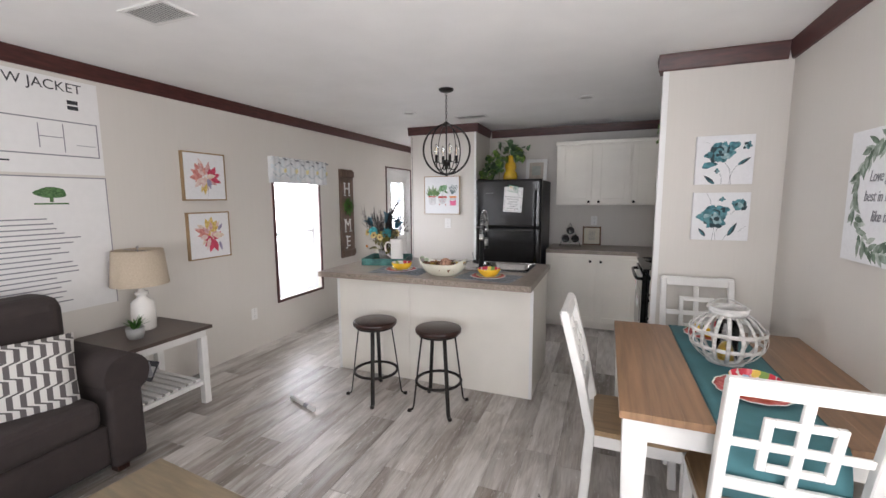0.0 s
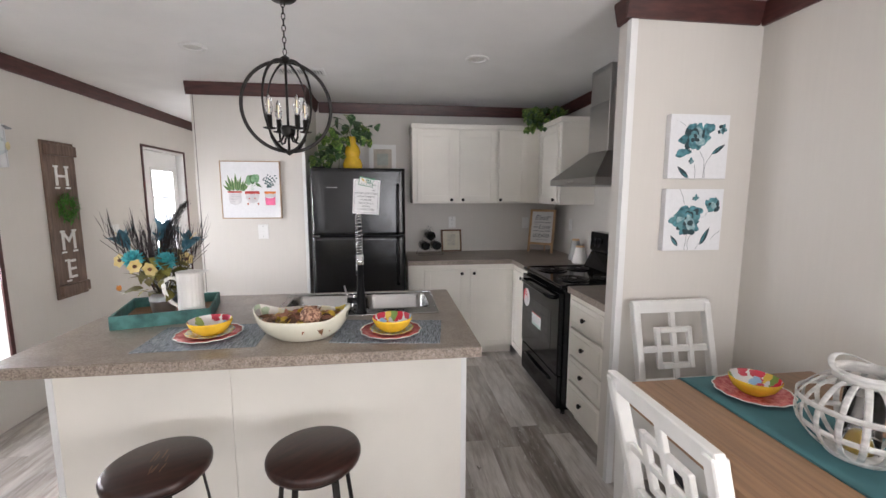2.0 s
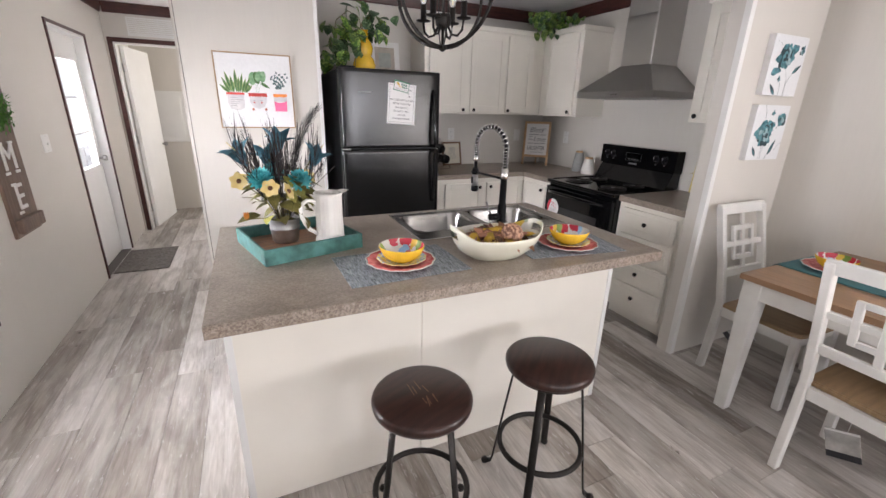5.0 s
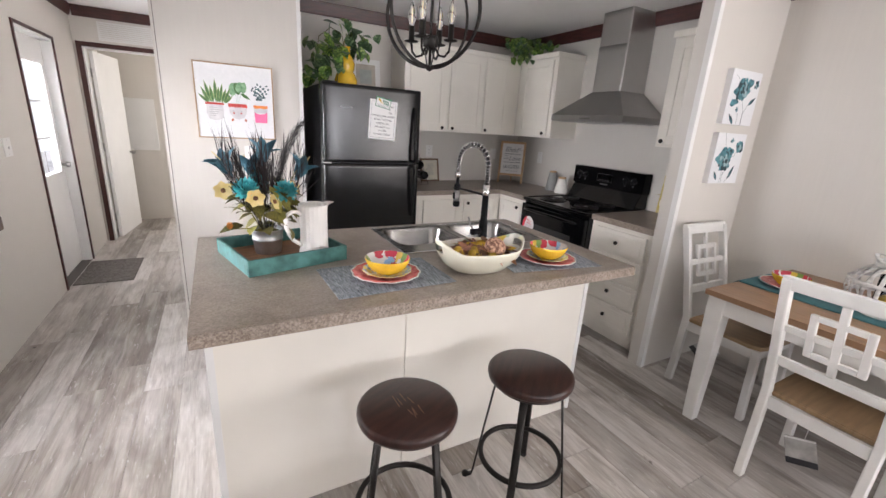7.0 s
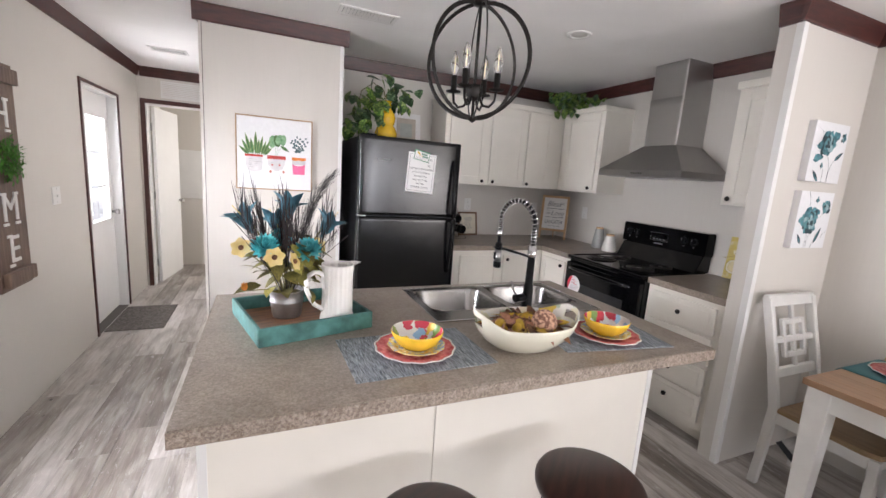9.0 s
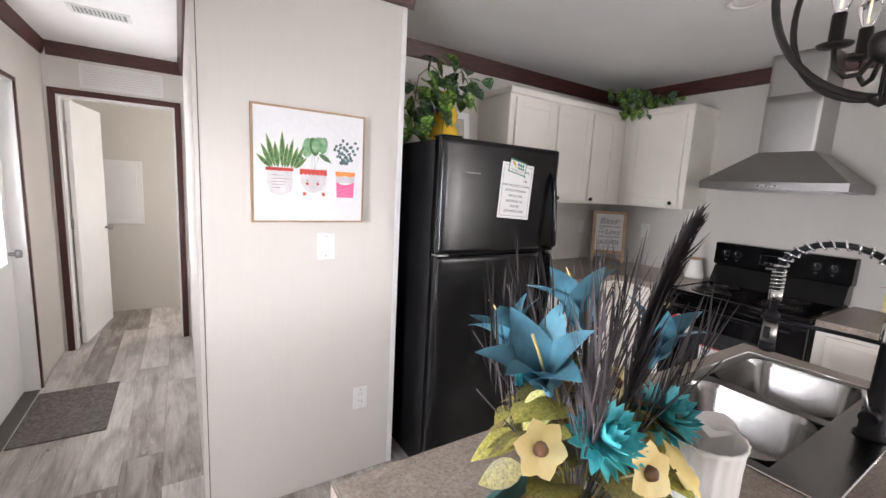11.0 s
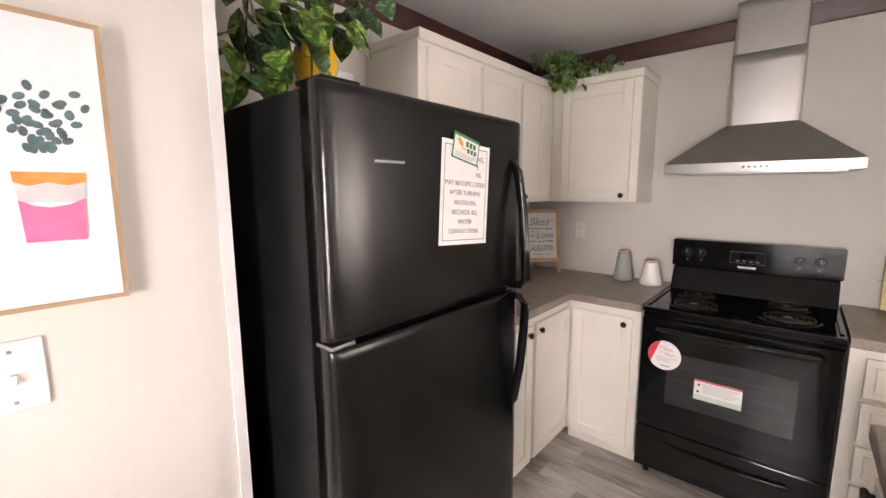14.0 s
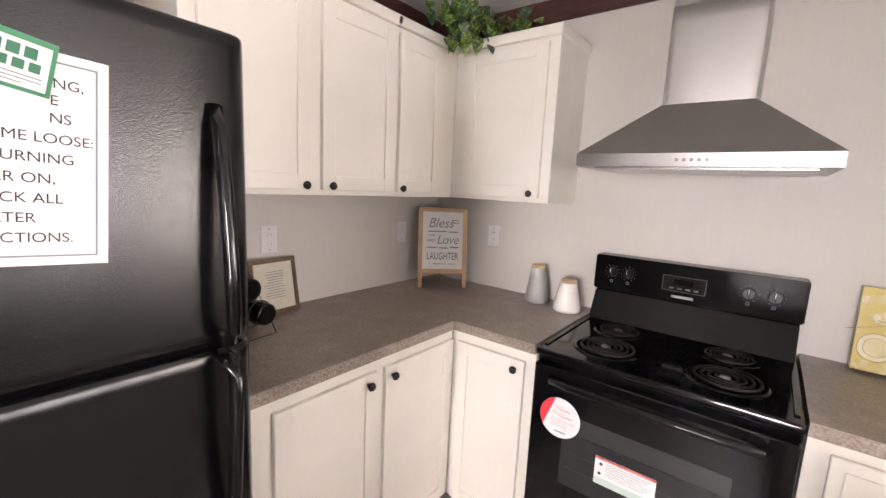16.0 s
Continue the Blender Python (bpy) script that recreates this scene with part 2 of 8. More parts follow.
def lathe(bm, prof, n=28, cx=0, cy=0, wave=0.0, waves=0, squash=1.0, wave_from=0.0):
    rings = []
    for r, z in prof:
        if r <= 1e-5:
            rings.append([bm.verts.new((cx, cy, z))])
        else:
            ring = []
            for i in range(n):
                a = 2 * math.pi * i / n
                k = r * (1 + (wave * math.cos(waves * a) if r > wave_from else 0))
                ring.append(bm.verts.new((cx + k * math.cos(a), cy + k * math.sin(a) * squash, z)))
            rings.append(ring)
    for a, b in zip(rings, rings[1:]):
        for i in range(n):
            j = (i + 1) % n
            if len(a) == 1 and len(b) == 1:
                continue
            if len(a) == 1:
                f = bm.faces.new((a[0], b[j], b[i]))
            elif len(b) == 1:
                f = bm.faces.new((a[i], a[j], b[0]))
            else:
                f = bm.faces.new((a[i], a[j], b[j], b[i]))
            f.smooth = True
    return bm


def tube(bm, pts, r, n=8, closed=False, flat=1.0, up=None):
    """A pipe along pts; flat squeezes the section across, for straps."""
    pts = [Vector(p) for p in pts]
    rings = []
    k = len(pts)
    for i, p in enumerate(pts):
        d = (pts[(i + 1) % k] - pts[i - 1]) if closed or 0 < i < k - 1 else (pts[1] - p if i == 0 else p - pts[-2])
        d.normalize()
        u = Vector(up) if up else (Vector((0, 0, 1)) if abs(d.z) < 0.95 else Vector((1, 0, 0)))
        s = d.cross(u).normalized()
        t = s.cross(d)
        rings.append([bm.verts.new(p + s * (r * math.cos(2 * math.pi * j / n)) + t * (r * flat * math.sin(2 * math.pi * j / n))) for j in range(n)])
    for i in range(k if closed else k - 1):
        a, b = rings[i], rings[(i + 1) % k]
        for j in range(n):
            bm.faces.new((a[j], a[(j + 1) % n], b[(j + 1) % n], b[j])).smooth = True
    if not closed:
        bm.faces.new(rings[0][::-1]), bm.faces.new(rings[-1])
    return bm


def mesh(name, bm, mat):
    bmesh.ops.recalc_face_normals(bm, faces=bm.faces)
    me = bpy.data.meshes.new(name)
    bm.to_mesh(me)
    bm.free()
    if mat:
        me.materials.append(mat)
    return me


def part(name, bm, mat, parent, label=""):
    ob = new(name, mesh(name, bm, mat))
    ob.parent = parent
    return tagged(ob, label)


def thing(name, label, category, x=0.0, y=0.0, z=0.0, rz=0.0, group="", kind="", rx=0.0, ry=0.0):
    ob = new(name)
    ob.matrix_basis = pose(x, y, z, rx, ry, rz)
    ob.empty_display_size = 0.1
    return tagged(ob, label, category, group, kind)


def solid(name, bm, mat, label, category, x=0.0, y=0.0, z=0.0, rz=0.0, group="", kind="", rx=0.0, ry=0.0):
    ob = new(name, mesh(name, bm, mat))
    ob.matrix_basis = pose(x, y, z, rx, ry, rz)
    return tagged(ob, label, category, group, kind)


def structure(name, bm, mat, label, category):
    return solid(name, bm, mat, label, category, kind="structure")


def words(name, text, size, mat, parent, m, align="CENTER", depth=0.0006, shear=0.0, label=""):
    """Raised lettering, at the pose m under its thing."""
    c = bpy.data.curves.new(name, "FONT")
    c.body, c.size, c.align_x, c.align_y, c.extrude, c.shear = text, size, align, "CENTER", depth, shear
    tmp = bpy.data.objects.new(name, c)
    me = bpy.data.meshes.new_from_object(tmp)
    bpy.data.objects.remove(tmp)
    me.materials.clear()
    me.materials.append(mat)
    ob = new(name, me)
    ob.parent = parent
    ob.matrix_basis = m
    return tagged(ob, label)


# ---- the large structure ----
XL, XR, YB, CEIL = -3.24, 1.07, 6.45, 2.44
YF = -3.0
NX0, NX1, NY = -2.335, -1.455, 5.80
YH = 8.31
PX, PY = 0.385, 3.965


def wall_x(x0, x1, y0, y1, holes):
    """A wall along y with openings (y0, y1, z0, z1)."""
    bm, at = bmesh.new(), y0
    for a, b, z0, z1 in sorted(holes):
        bx(bm, x0, x1, at, a, 0, CEIL)
        if z0 > 0:
            bx(bm, x0, x1, a, b, 0, z0)
        bx(bm, x0, x1, a, b, z1, CEIL)
        at = b
    return bx(bm, x0, x1, at, y1, 0, CEIL)


def wall_y(y0, y1, x0, x1, holes):
    bm, at = bmesh.new(), x0
    for a, b, z0, z1 in sorted(holes):
        if a > at:
            bx(bm, at, a, y0, y1, 0, CEIL)
        if z0 > 0:
            bx(bm, a, b, y0, y1, 0, z0)
        bx(bm, a, b, y0, y1, z1, CEIL)
        at = b
    if x1 > at:
        bx(bm, at, x1, y0, y1, 0, CEIL)
    return bm


WIN = (4.298, 5.026, 0.432, 1.90)
DOOR = (6.733, 7.6, 0.0, 2.022)
structure("wall_west", wall_x(XL - 0.14, XL, YF - 0.1, 9.5, [WIN, DOOR, (-1.25, 0.05, 0.65, 1.95)]), M_WALL, "pale greige vinyl covered outer wall", "wall")
structure("wall_east", wall_x(XR, XR + 0.12, YF - 0.1, YB + 0.1, [(0.55, 1.85, 0.68, 2.02)]), M_WALL, "pale greige vinyl covered outer wall", "wall")
structure("wall_south", wall_y(YF - 0.1, YF, XL, XR, [(-0.9, 1.0, 0.68, 2.02)]), M_WALL, "pale greige wall of the living room", "wall")
structure("wall_kitchen", wall_y(YB, YB + 0.1, NX1, XR, []), M_WALL, "pale greige vinyl wall behind the kitchen", "wall")
structure("wall_nook", B((NX0, NX1, NY, NY + 0.1, 0, CEIL)), M_WALL, "pale wall panel between hall and refrigerator", "wall")
structure("wall_hall", B((NX0, NX0 + 0.1, NY + 0.1, YH, 0, CEIL)), M_WALL, "pale side wall of the hall", "wall")
structure("wall_alcove", B((NX1 - 0.1, NX1, NY + 0.1, YB + 0.1, 0, CEIL)), M_WALL, "pale side wall of the refrigerator alcove", "wall")
structure("wall_hall_end", wall_y(YH, YH + 0.11, XL, -0.95, [(-3.172, -2.404, 0, 2.065)]), M_WALL, "end wall of the hall with a doorway", "wall")
structure("wall_bath_end", wall_y(9.4, 9.5, XL, -0.95, []), M_WALL, "cream wall of the room past the hall", "wall")
# the opening in this unseen wall is added along with the far room's lamp
structure("wall_bath_side", B((-0.95, -0.85, YH, 9.5, 0, 1.0), (-0.95, -0.85, YH, 8.5, 1.0, CEIL), (-0.95, -0.85, 9.3, 9.5, 1.0, CEIL), (-0.95, -0.85, 8.5, 9.3, 2.0, CEIL)), M_WALL, "cream side wall of the far room", "wall")
structure("wall_dining", B((PX, XR, PY, PY + 0.105, 0, CEIL)), M_WALL, "short pale wall between dining corner and kitchen", "wall")
structure("ceiling", B((XL - 0.14, XR + 0.12, YF - 0.1, 9.5, CEIL, CEIL + 0.1)), M_CEIL, "white textured flat ceiling", "ceiling")
structure("ground", B((-60, 60, -60, 70, -0.75, -0.7)), M_GROUND, "pale gravel ground outside", "ground")
# plain slab whose own glow stands in for daylight outside
structure("backdrop", B((-9.2, -9, -12, 60, -0.7, 7)), M_GLOW_BACKDROP, "plain glowing backdrop outside the west windows and door", "backdrop")
# added out of view, keeps the sun from falling through the east window
structure("eaves", B((XR + 0.12, XR + 0.75, YF - 0.1, 9.5, CEIL, CEIL + 0.1), ), M_WHITE, "unseen white slab added outside to block the sun", "eaves")


def crown(name, x0, y0, x1, y1, nx, ny):
    """A dark cornice from one point of a wall to another, proud along (nx, ny)."""
    d = Vector((x1 - x0, y1 - y0, 0))
    n = Vector((nx, ny, 0))
    bm = bmesh.new()
    prof = ((0, -0.1), (0.012, -0.1), (0.016, -0.092), (0.03, -0.03), (0.034, -0.008), (0.034, 0), (0, 0))
    rings = []
    for p in (Vector((x0, y0, CEIL)), Vector((x1, y1, CEIL))):
        rings.append([bm.verts.new(p + n * o + Vector((0, 0, h))) for o, h in prof])
    k = len(prof)
    for i in range(k):
        bm.faces.new((rings[0][i], rings[0][(i + 1) % k], rings[1][(i + 1) % k], rings[1][i]))
    bm.faces.new(rings[0]), bm.faces.new(rings[1][::-1])
    return structure(name, bm, M_CROWN, "dark mahogany crown moulding under the ceiling", "crown moulding")


crown("crown_trim_west", XL, YF, XL, YH, 1, 0)
crown("crown_trim_hall_end", XL + 0.034, YH, NX0, YH, 0, -1)
crown("crown_trim_nook", NX0 - 0.034, NY, NX1 + 0.034, NY, 0, -1)
crown("crown_trim_nook_hall", NX0, NY, NX0, YH - 0.034, -1, 0)
crown("crown_trim_nook_side", NX1, NY, NX1, YB - 0.034, 1, 0)
crown("crown_trim_kitchen", NX1 + 0.034, YB, XR - 0.034, YB, 0, -1)
crown("crown_trim_kitchen_east", XR, PY + 0.105, XR, YB, -1, 0)
crown("crown_trim_dining", PX - 0.034, PY, XR - 0.034, PY, 0, -1)
crown("crown_trim_dining_end", PX, PY, PX, PY + 0.105, -1, 0)
crown("crown_trim_east", XR, YF, XR, PY, -1, 0)


# corner beads and panel joints
def corner(name, x, y, sx, sy, w=0.022):
    e = 0.004
    bm = B((min(x, x + sx * w), max(x, x + sx * w), min(y, y - sy * e), max(y, y - sy * e), 0, CEIL - 0.1),
           (min(x, x - sx * e), max(x, x - sx * e), min(y - sy * e, y + sy * w), max(y - sy * e, y + sy * w), 0, CEIL - 0.1))
    return structure(name, bm, M_WHITE, "thin white corner bead", "trim")


structure("trim_nook_west", B((NX0 - 0.004, NX0 + 0.012, NY - 0.004, NY, 0, CEIL - 0.1), (NX0 - 0.004, NX0, NY, NY + 0.03, 0, CEIL - 0.1)), M_WALL, "thin wall coloured corner bead", "trim")
structure("trim_nook_seam", B((NX0 + 0.012, NX0 + 0.0155, NY - 0.003, NY, 0, CEIL - 0.1)), M_SEAM, "narrow dark joint beside the corner bead", "trim")
corner("trim_nook_east", NX1, NY, -1, 1)
corner("trim_dining_end", PX, PY, 1, 1, 0.03)


# ---- doors and windows ----
def dark_frame(x, y0, y1, z0, z1, w=0.022, sill=True, t=0.012):
    """Thin dark trim round an opening of the west wall."""
    bm = B((x, x + t, y0 - w, y0, z0 - (w if sill else 0), z1 + w), (x, x + t, y1, y1 + w, z0 - (w if sill else 0), z1 + w), (x, x + t, y0, y1, z1, z1 + w))
    if sill:
        bx(bm, x, x + t, y0, y1, z0 - w, z0)
    return bm


door1 = thing("door_1", "white entrance door with a large glazed upper light", "door", kind="structure")
part("door_trim", dark_frame(XL, DOOR[0], DOOR[1], 0, DOOR[3], sill=False), M_CROWN, door1, "thin dark mahogany trim")
part("jamb", B((XL - 0.14, XL, DOOR[0], DOOR[0] + 0.02, 0, 2.022), (XL - 0.14, XL, DOOR[1] - 0.02, DOOR[1], 0, 2.022), (XL - 0.14, XL, DOOR[0] + 0.02, DOOR[1] - 0.02, 2.002, 2.022)), M_WHITE, door1)
_d0, _d1, _g = DOOR[0] + 0.022, DOOR[1] - 0.022, (7.02, 7.46, 0.9, 1.8)
door_slab = part("door_slab", B((-3.355, -3.315, _d0, _g[0], 0.012, 2.0), (-3.355, -3.315, _g[1], _d1, 0.012, 2.0), (-3.355, -3.315, _g[0], _g[1], 0.012, _g[2]), (-3.355, -3.315, _g[0], _g[1], _g[3], 2.0)), M_WHITE, door1)
part("glazing_bead", B((-3.315, -3.305, _g[0] - 0.03, _g[0], _g[2] - 0.03, _g[3] + 0.03), (-3.315, -3.305, _g[1], _g[1] + 0.03, _g[2] - 0.03, _g[3] + 0.03), (-3.315, -3.305, _g[0], _g[1], _g[3], _g[3] + 0.03), (-3.315, -3.305, _g[0], _g[1], _g[2] - 0.03, _g[2]), bevel=0.002), M_WHITE, door_slab)
_h = (_g[3] - _g[2]) / 3
for _i in range(3):
    _p = part("pane", B((-3.337, -3.333, _g[0], _g[1], _g[2] + _h * _i, _g[2] + _h * (_i + 1))), M_GLASS, door_slab)
    _p.visible_shadow = False
    if _i:
        part("muntin", B((-3.346, -3.322, _g[0], _g[1], _g[2] + _h * _i - 0.009, _g[2] + _h * _i + 0.009), bevel=0.003), M_WHITE, door_slab)
_bm = bmesh.new()
rod(_bm, (-3.315, 7.53, 0.95), (-3.28, 7.53, 0.95), 0.012), rod(_bm, (-3.28, 7.53, 0.95), (-3.255, 7.53, 0.95), 0.028, 0.024, 16)
part("door_knob", _bm, M_STEEL, door_slab, "brushed steel knob")

win1 = thing("window_1", "bright window with thin dark mahogany trim", "window", kind="structure")
part("window_trim", dark_frame(XL, WIN[0], WIN[1], WIN[2], WIN[3], w=0.03), M_CROWN, win1, "thin dark mahogany trim")
part("window_frame", B((XL - 0.13, XL - 0.085, WIN[0], WIN[0] + 0.035, WIN[2], WIN[3]), (XL - 0.13, XL - 0.085, WIN[1] - 0.035, WIN[1], WIN[2], WIN[3]), (XL - 0.13, XL - 0.085, WIN[0], WIN[1], WIN[3] - 0.035, WIN[3]), (XL - 0.13, XL - 0.085, WIN[0], WIN[1], WIN[2], WIN[2] + 0.035), (XL - 0.125, XL - 0.09, WIN[0], WIN[1], 1.13, 1.165)), M_WHITE, win1)
for _z0, _z1 in ((WIN[2] + 0.035, 1.13), (1.165, WIN[3] - 0.035)):
    part("pane", B((XL - 0.112, XL - 0.108, WIN[0] + 0.035, WIN[1] - 0.035, _z0, _z1)), M_GLASS, win1).visible_shadow = False
# the west one is added out of view for the side fill lamp
for _i, (_n2, _fr) in enumerate((("added_window_2", (XL - 0.1, XL - 0.06, -1.25, 0.05, 0.65, 1.95)), ("window_3", (XR + 0.06, XR + 0.1, 0.55, 1.85, 0.68, 2.02)))):
    _w = thing(_n2, "unseen white framed living room window", "window", kind="structure")
    x0, x1, y0, y1, z0, z1 = _fr
    part("window_frame", B((x0, x1, y0, y0 + 0.04, z0, z1), (x0, x1, y1 - 0.04, y1, z0, z1), (x0, x1, y0 + 0.04, y1 - 0.04, z0, z0 + 0.04), (x0, x1, y0 + 0.04, y1 - 0.04, z1 - 0.04, z1)), M_WHITE, _w)
# south window added out of view to carry the living room fill lamp
_w = thing("added_window_4", "unseen white framed living room window", "window", kind="structure")
part("window_frame", B((-0.9, -0.86, YF - 0.09, YF - 0.05, 0.68, 2.02), (0.96, 1.0, YF - 0.09, YF - 0.05, 0.68, 2.02), (0.03, 0.07, YF - 0.09, YF - 0.05, 0.68, 2.02), (-0.86, 0.96, YF - 0.09, YF - 0.05, 0.68, 0.72), (-0.86, 0.96, YF - 0.09, YF - 0.05, 1.98, 2.02)), M_WHITE, _w)

door2 = thing("door_2", "white interior door standing open past the hall", "door", kind="structure")
part("casing", B((-3.217, -3.172, YH - 0.014, YH, 0, 2.11), (-2.404, -2.359, YH - 0.014, YH, 0, 2.11), (-3.172, -2.404, YH - 0.014, YH, 2.065, 2.11), bevel=0.003), M_CROWN, door2, "dark mahogany door casing")
part("jamb", B((-3.172, -3.157, YH, YH + 0.11, 0, 2.065), (-2.419, -2.404, YH, YH + 0.11, 0, 2.065), (-3.157, -2.419, YH, YH + 0.11, 2.05, 2.065)), M_WHITE, door2)
_s = part("door_slab", B((0, 0.73, -0.035, 0, 0.012, 2.04), bevel=0.002), M_WHITE, door2)
_s.matrix_basis = pose(-3.145, YH + 0.115, 0, 0, 0, 82)
_bm = bmesh.new()
rod(_bm, (0.67, -0.035, 0.95), (0.67, -0.065, 0.95), 0.011), rod(_bm, (0.67, -0.065, 0.95), (0.67, -0.09, 0.95), 0.027, 0.022, 16)
part("door_knob", _bm, M_STEEL, _s, "steel knob")
for _z in (0.25, 1.05, 1.82):
    part("hinge", B((-0.012, 0.004, -0.004, 0.008, _z - 0.045, _z + 0.045)), M_STEEL, _s, "steel hinge")


# ---- cabinets ----
def shaker(bm, w, h, t=0.019, rail=0.055):
    """A framed door lying in x, z with its face at y = -t."""
    bx(bm, rail, w - rail, -t + 0.007, 0, rail, h - rail)
    bx(bm, 0, rail, -t, 0, 0, h, bevel=0.0022), bx(bm, w - rail, w, -t, 0, 0, h, bevel=0.0022)
    bx(bm, rail, w - rail, -t, 0, 0, rail, bevel=0.0022), bx(bm, rail, w - rail, -t, 0, h - rail, h, bevel=0.0022)
    return bm


def knob_mesh(bm, x, z, y=-0.019):
    q = bmesh.new()
    lathe(q, [(0.0001, 0), (0.006, 0), (0.006, 0.01), (0.014, 0.014), (0.0155, 0.02), (0.012, 0.026), (0, 0.027)], 14)
    bmesh.ops.rotate(q, verts=q.verts, cent=(0, 0, 0), matrix=Euler((radians(90), 0, 0)).to_matrix())
    bmesh.ops.translate(q, verts=q.verts, vec=(x, y, z))
    me = bpy.data.meshes.new("tmp")
    q.to_mesh(me)
    q.free()
    bm.from_mesh(me)
    bpy.data.meshes.remove(me)
    return bm


def cabinet(name, label, x, y, z, rz, w, d, h, doors, toe=0.0, top=0.0, drawers=(), group=""):
    """A unit with its front in x, z at y = 0, its body behind; doors: (x0, x1, z0, z1, knob x, knob z)."""
    c = thing(name, label, "cabinet", x, y, z, rz, group=group)
    bm = B((0, w, 0, d, toe, h), bevel=0.0015, seg=1)
    if toe:
        bx(bm, 0, w, 0.06, d, 0, toe)
    if top:
        bx(bm, -0.012, w + 0.012, -0.02, d, h - 0.045, h, bevel=0.006)
    part("body", bm, M_CAB, c)
    for x0, x1, z0, z1, kx, kz in doors:
        q = shaker(bmesh.new(), x1 - x0, z1 - z0)
        bmesh.ops.translate(q, verts=q.verts, vec=(x0, -0.001, z0))
        dr = part("door", q, M_CAB, c)
        part("knob", knob_mesh(bmesh.new(), kx, kz), M_IRON, dr, "black round knob")
    for x0, x1, z0, z1, kx, kz in drawers:
        q = B((x0, x1, -0.02, -0.001, z0, z1), bevel=0.004)
        bx(q, x0 + 0.03, x1 - 0.03, -0.0235, -0.02, z0 + 0.03, z1 - 0.03, bevel=0.003, seg=1)
        dr = part("drawer_front", q, M_CAB, c)
        part("knob", knob_mesh(bmesh.new(), kx, kz, -0.0235), M_IRON, dr, "black round knob")
    return c


U0, UH, YU, XU = 1.447, 0.755, 6.105, 0.748
UG, BG = "kitchen wall cabinets", "kitchen base cabinets"
cabinet("wall_cabinet", "off-white framed wall cabinet with two doors and black knobs", -0.515, YU, U0, 0, 0.84, YB - YU, UH, [(0.045, 0.408, 0.02, 0.69, 0.378, 0.036), (0.456, 0.822, 0.02, 0.69, 0.49, 0.036)], top=1, group=UG)
cabinet("wall_cabinet", "off-white narrow corner wall cabinet with one door", 0.32, YU, U0, 0, 0.428, YB - YU, UH, [(0.014, 0.3, 0.02, 0.69, 0.032, 0.036)], top=1, group=UG)
cabinet("wall_cabinet", "off-white wall cabinet beside the range hood", XU, 6.104, U0, -90, 0.545, XR - XU, UH, [(0.075, 0.5, 0.02, 0.69, 0.464, 0.04)], top=1, group=UG)
cabinet("wall_cabinet", "off-white wall cabinet between hood and dining wall", XU, 4.443, U0, -90, 0.358, XR - XU, UH, [(0.03, 0.335, 0.02, 0.69, 0.06, 0.04)], top=1, group=UG)
XB, XD, YBC = 0.42, 0.445, 5.805
cabinet("base_cabinet", "off-white base cabinet with two framed doors", -0.58, YBC, 0, 0, XB + 0.58, YB - YBC, 0.888, [(0.15, 0.542, 0.1, 0.845, 0.497, 0.808), (0.58, 0.985, 0.1, 0.845, 0.612, 0.808)], toe=0.085, group=BG)
cabinet("base_cabinet", "off-white corner base cabinet beside the range", XB, 5.803, 0, -90, 0.4, XR - XB, 0.888, [(0.04, 0.36, 0.1, 0.845, 0.322, 0.808)], toe=0.085, group=BG)
_zs = ((0.69, 0.855, 0.772), (0.5, 0.67, 0.583), (0.325, 0.48, 0.408), (0.13, 0.305, 0.222))
cabinet("base_cabinet", "off-white drawer cabinet with four drawers", XD, 4.618, 0, -90, 0.52, XR - XD, 0.888, [], toe=0.085, drawers=[(0.05, 0.48, a, b, 0.26, k) for a, b, k in _zs], group=BG)


def countertop(label, boxes, bands):
    """A laminate top: one slab and the strips glued to its free edges."""
    ct = thing("countertop", label, "countertop")
    bm = B(*boxes)
    bmesh.ops.remove_doubles(bm, verts=bm.verts, dist=0.0005)
    part("slab", bm, M_COUNTER, ct)
    for x0, x1, y0, y1 in bands:
        part("edge_band", B((x0, x1, y0, y1, 0.8895, 0.927)), M_COUNTER_EDGE, ct, "coarser speckled laminate edge band")


XC = XB - 0.02
countertop("grey brown speckled laminate countertop in an L", [(-0.58, XC, 5.785, YB, 0.889, 0.93), (XC, XR, 5.785, YB, 0.889, 0.93), (XC, XR, 5.402, 5.785, 0.889, 0.93)], [(-0.58, XC - 0.0012, 5.7838, 5.785), (XC - 0.0012, XC, 5.402, 5.785)])
countertop("grey brown speckled laminate countertop beside the range", [(XD - 0.02, XR, PY + 0.107, 4.62, 0.889, 0.93)], [(XD - 0.0212, XD - 0.02, PY + 0.107, 4.62)])

# island
island = thing("kitchen_island", "white panelled kitchen island on the plank floor", "kitchen island")
IX0, IX1, IY0, IY1 = -2.13, -0.412, 3.855, 4.6
part("panel", B((IX0, -1.432, IY0 - 0.006, IY0, 0.004, 0.884), bevel=0.001, seg=1), M_CAB, island)
part("panel", B((-1.426, IX1, IY0 - 0.006, IY0, 0.004, 0.884), bevel=0.001, seg=1), M_CAB, island)
part("side_panel", B((IX1, IX1 + 0.006, IY0 - 0.006, IY1, 0.004, 0.884), bevel=0.001, seg=1), M_CAB, island)
part("side_panel", B((IX0 - 0.006, IX0, IY0 - 0.006, IY1, 0.004, 0.884), bevel=0.001, seg=1), M_CAB, island)
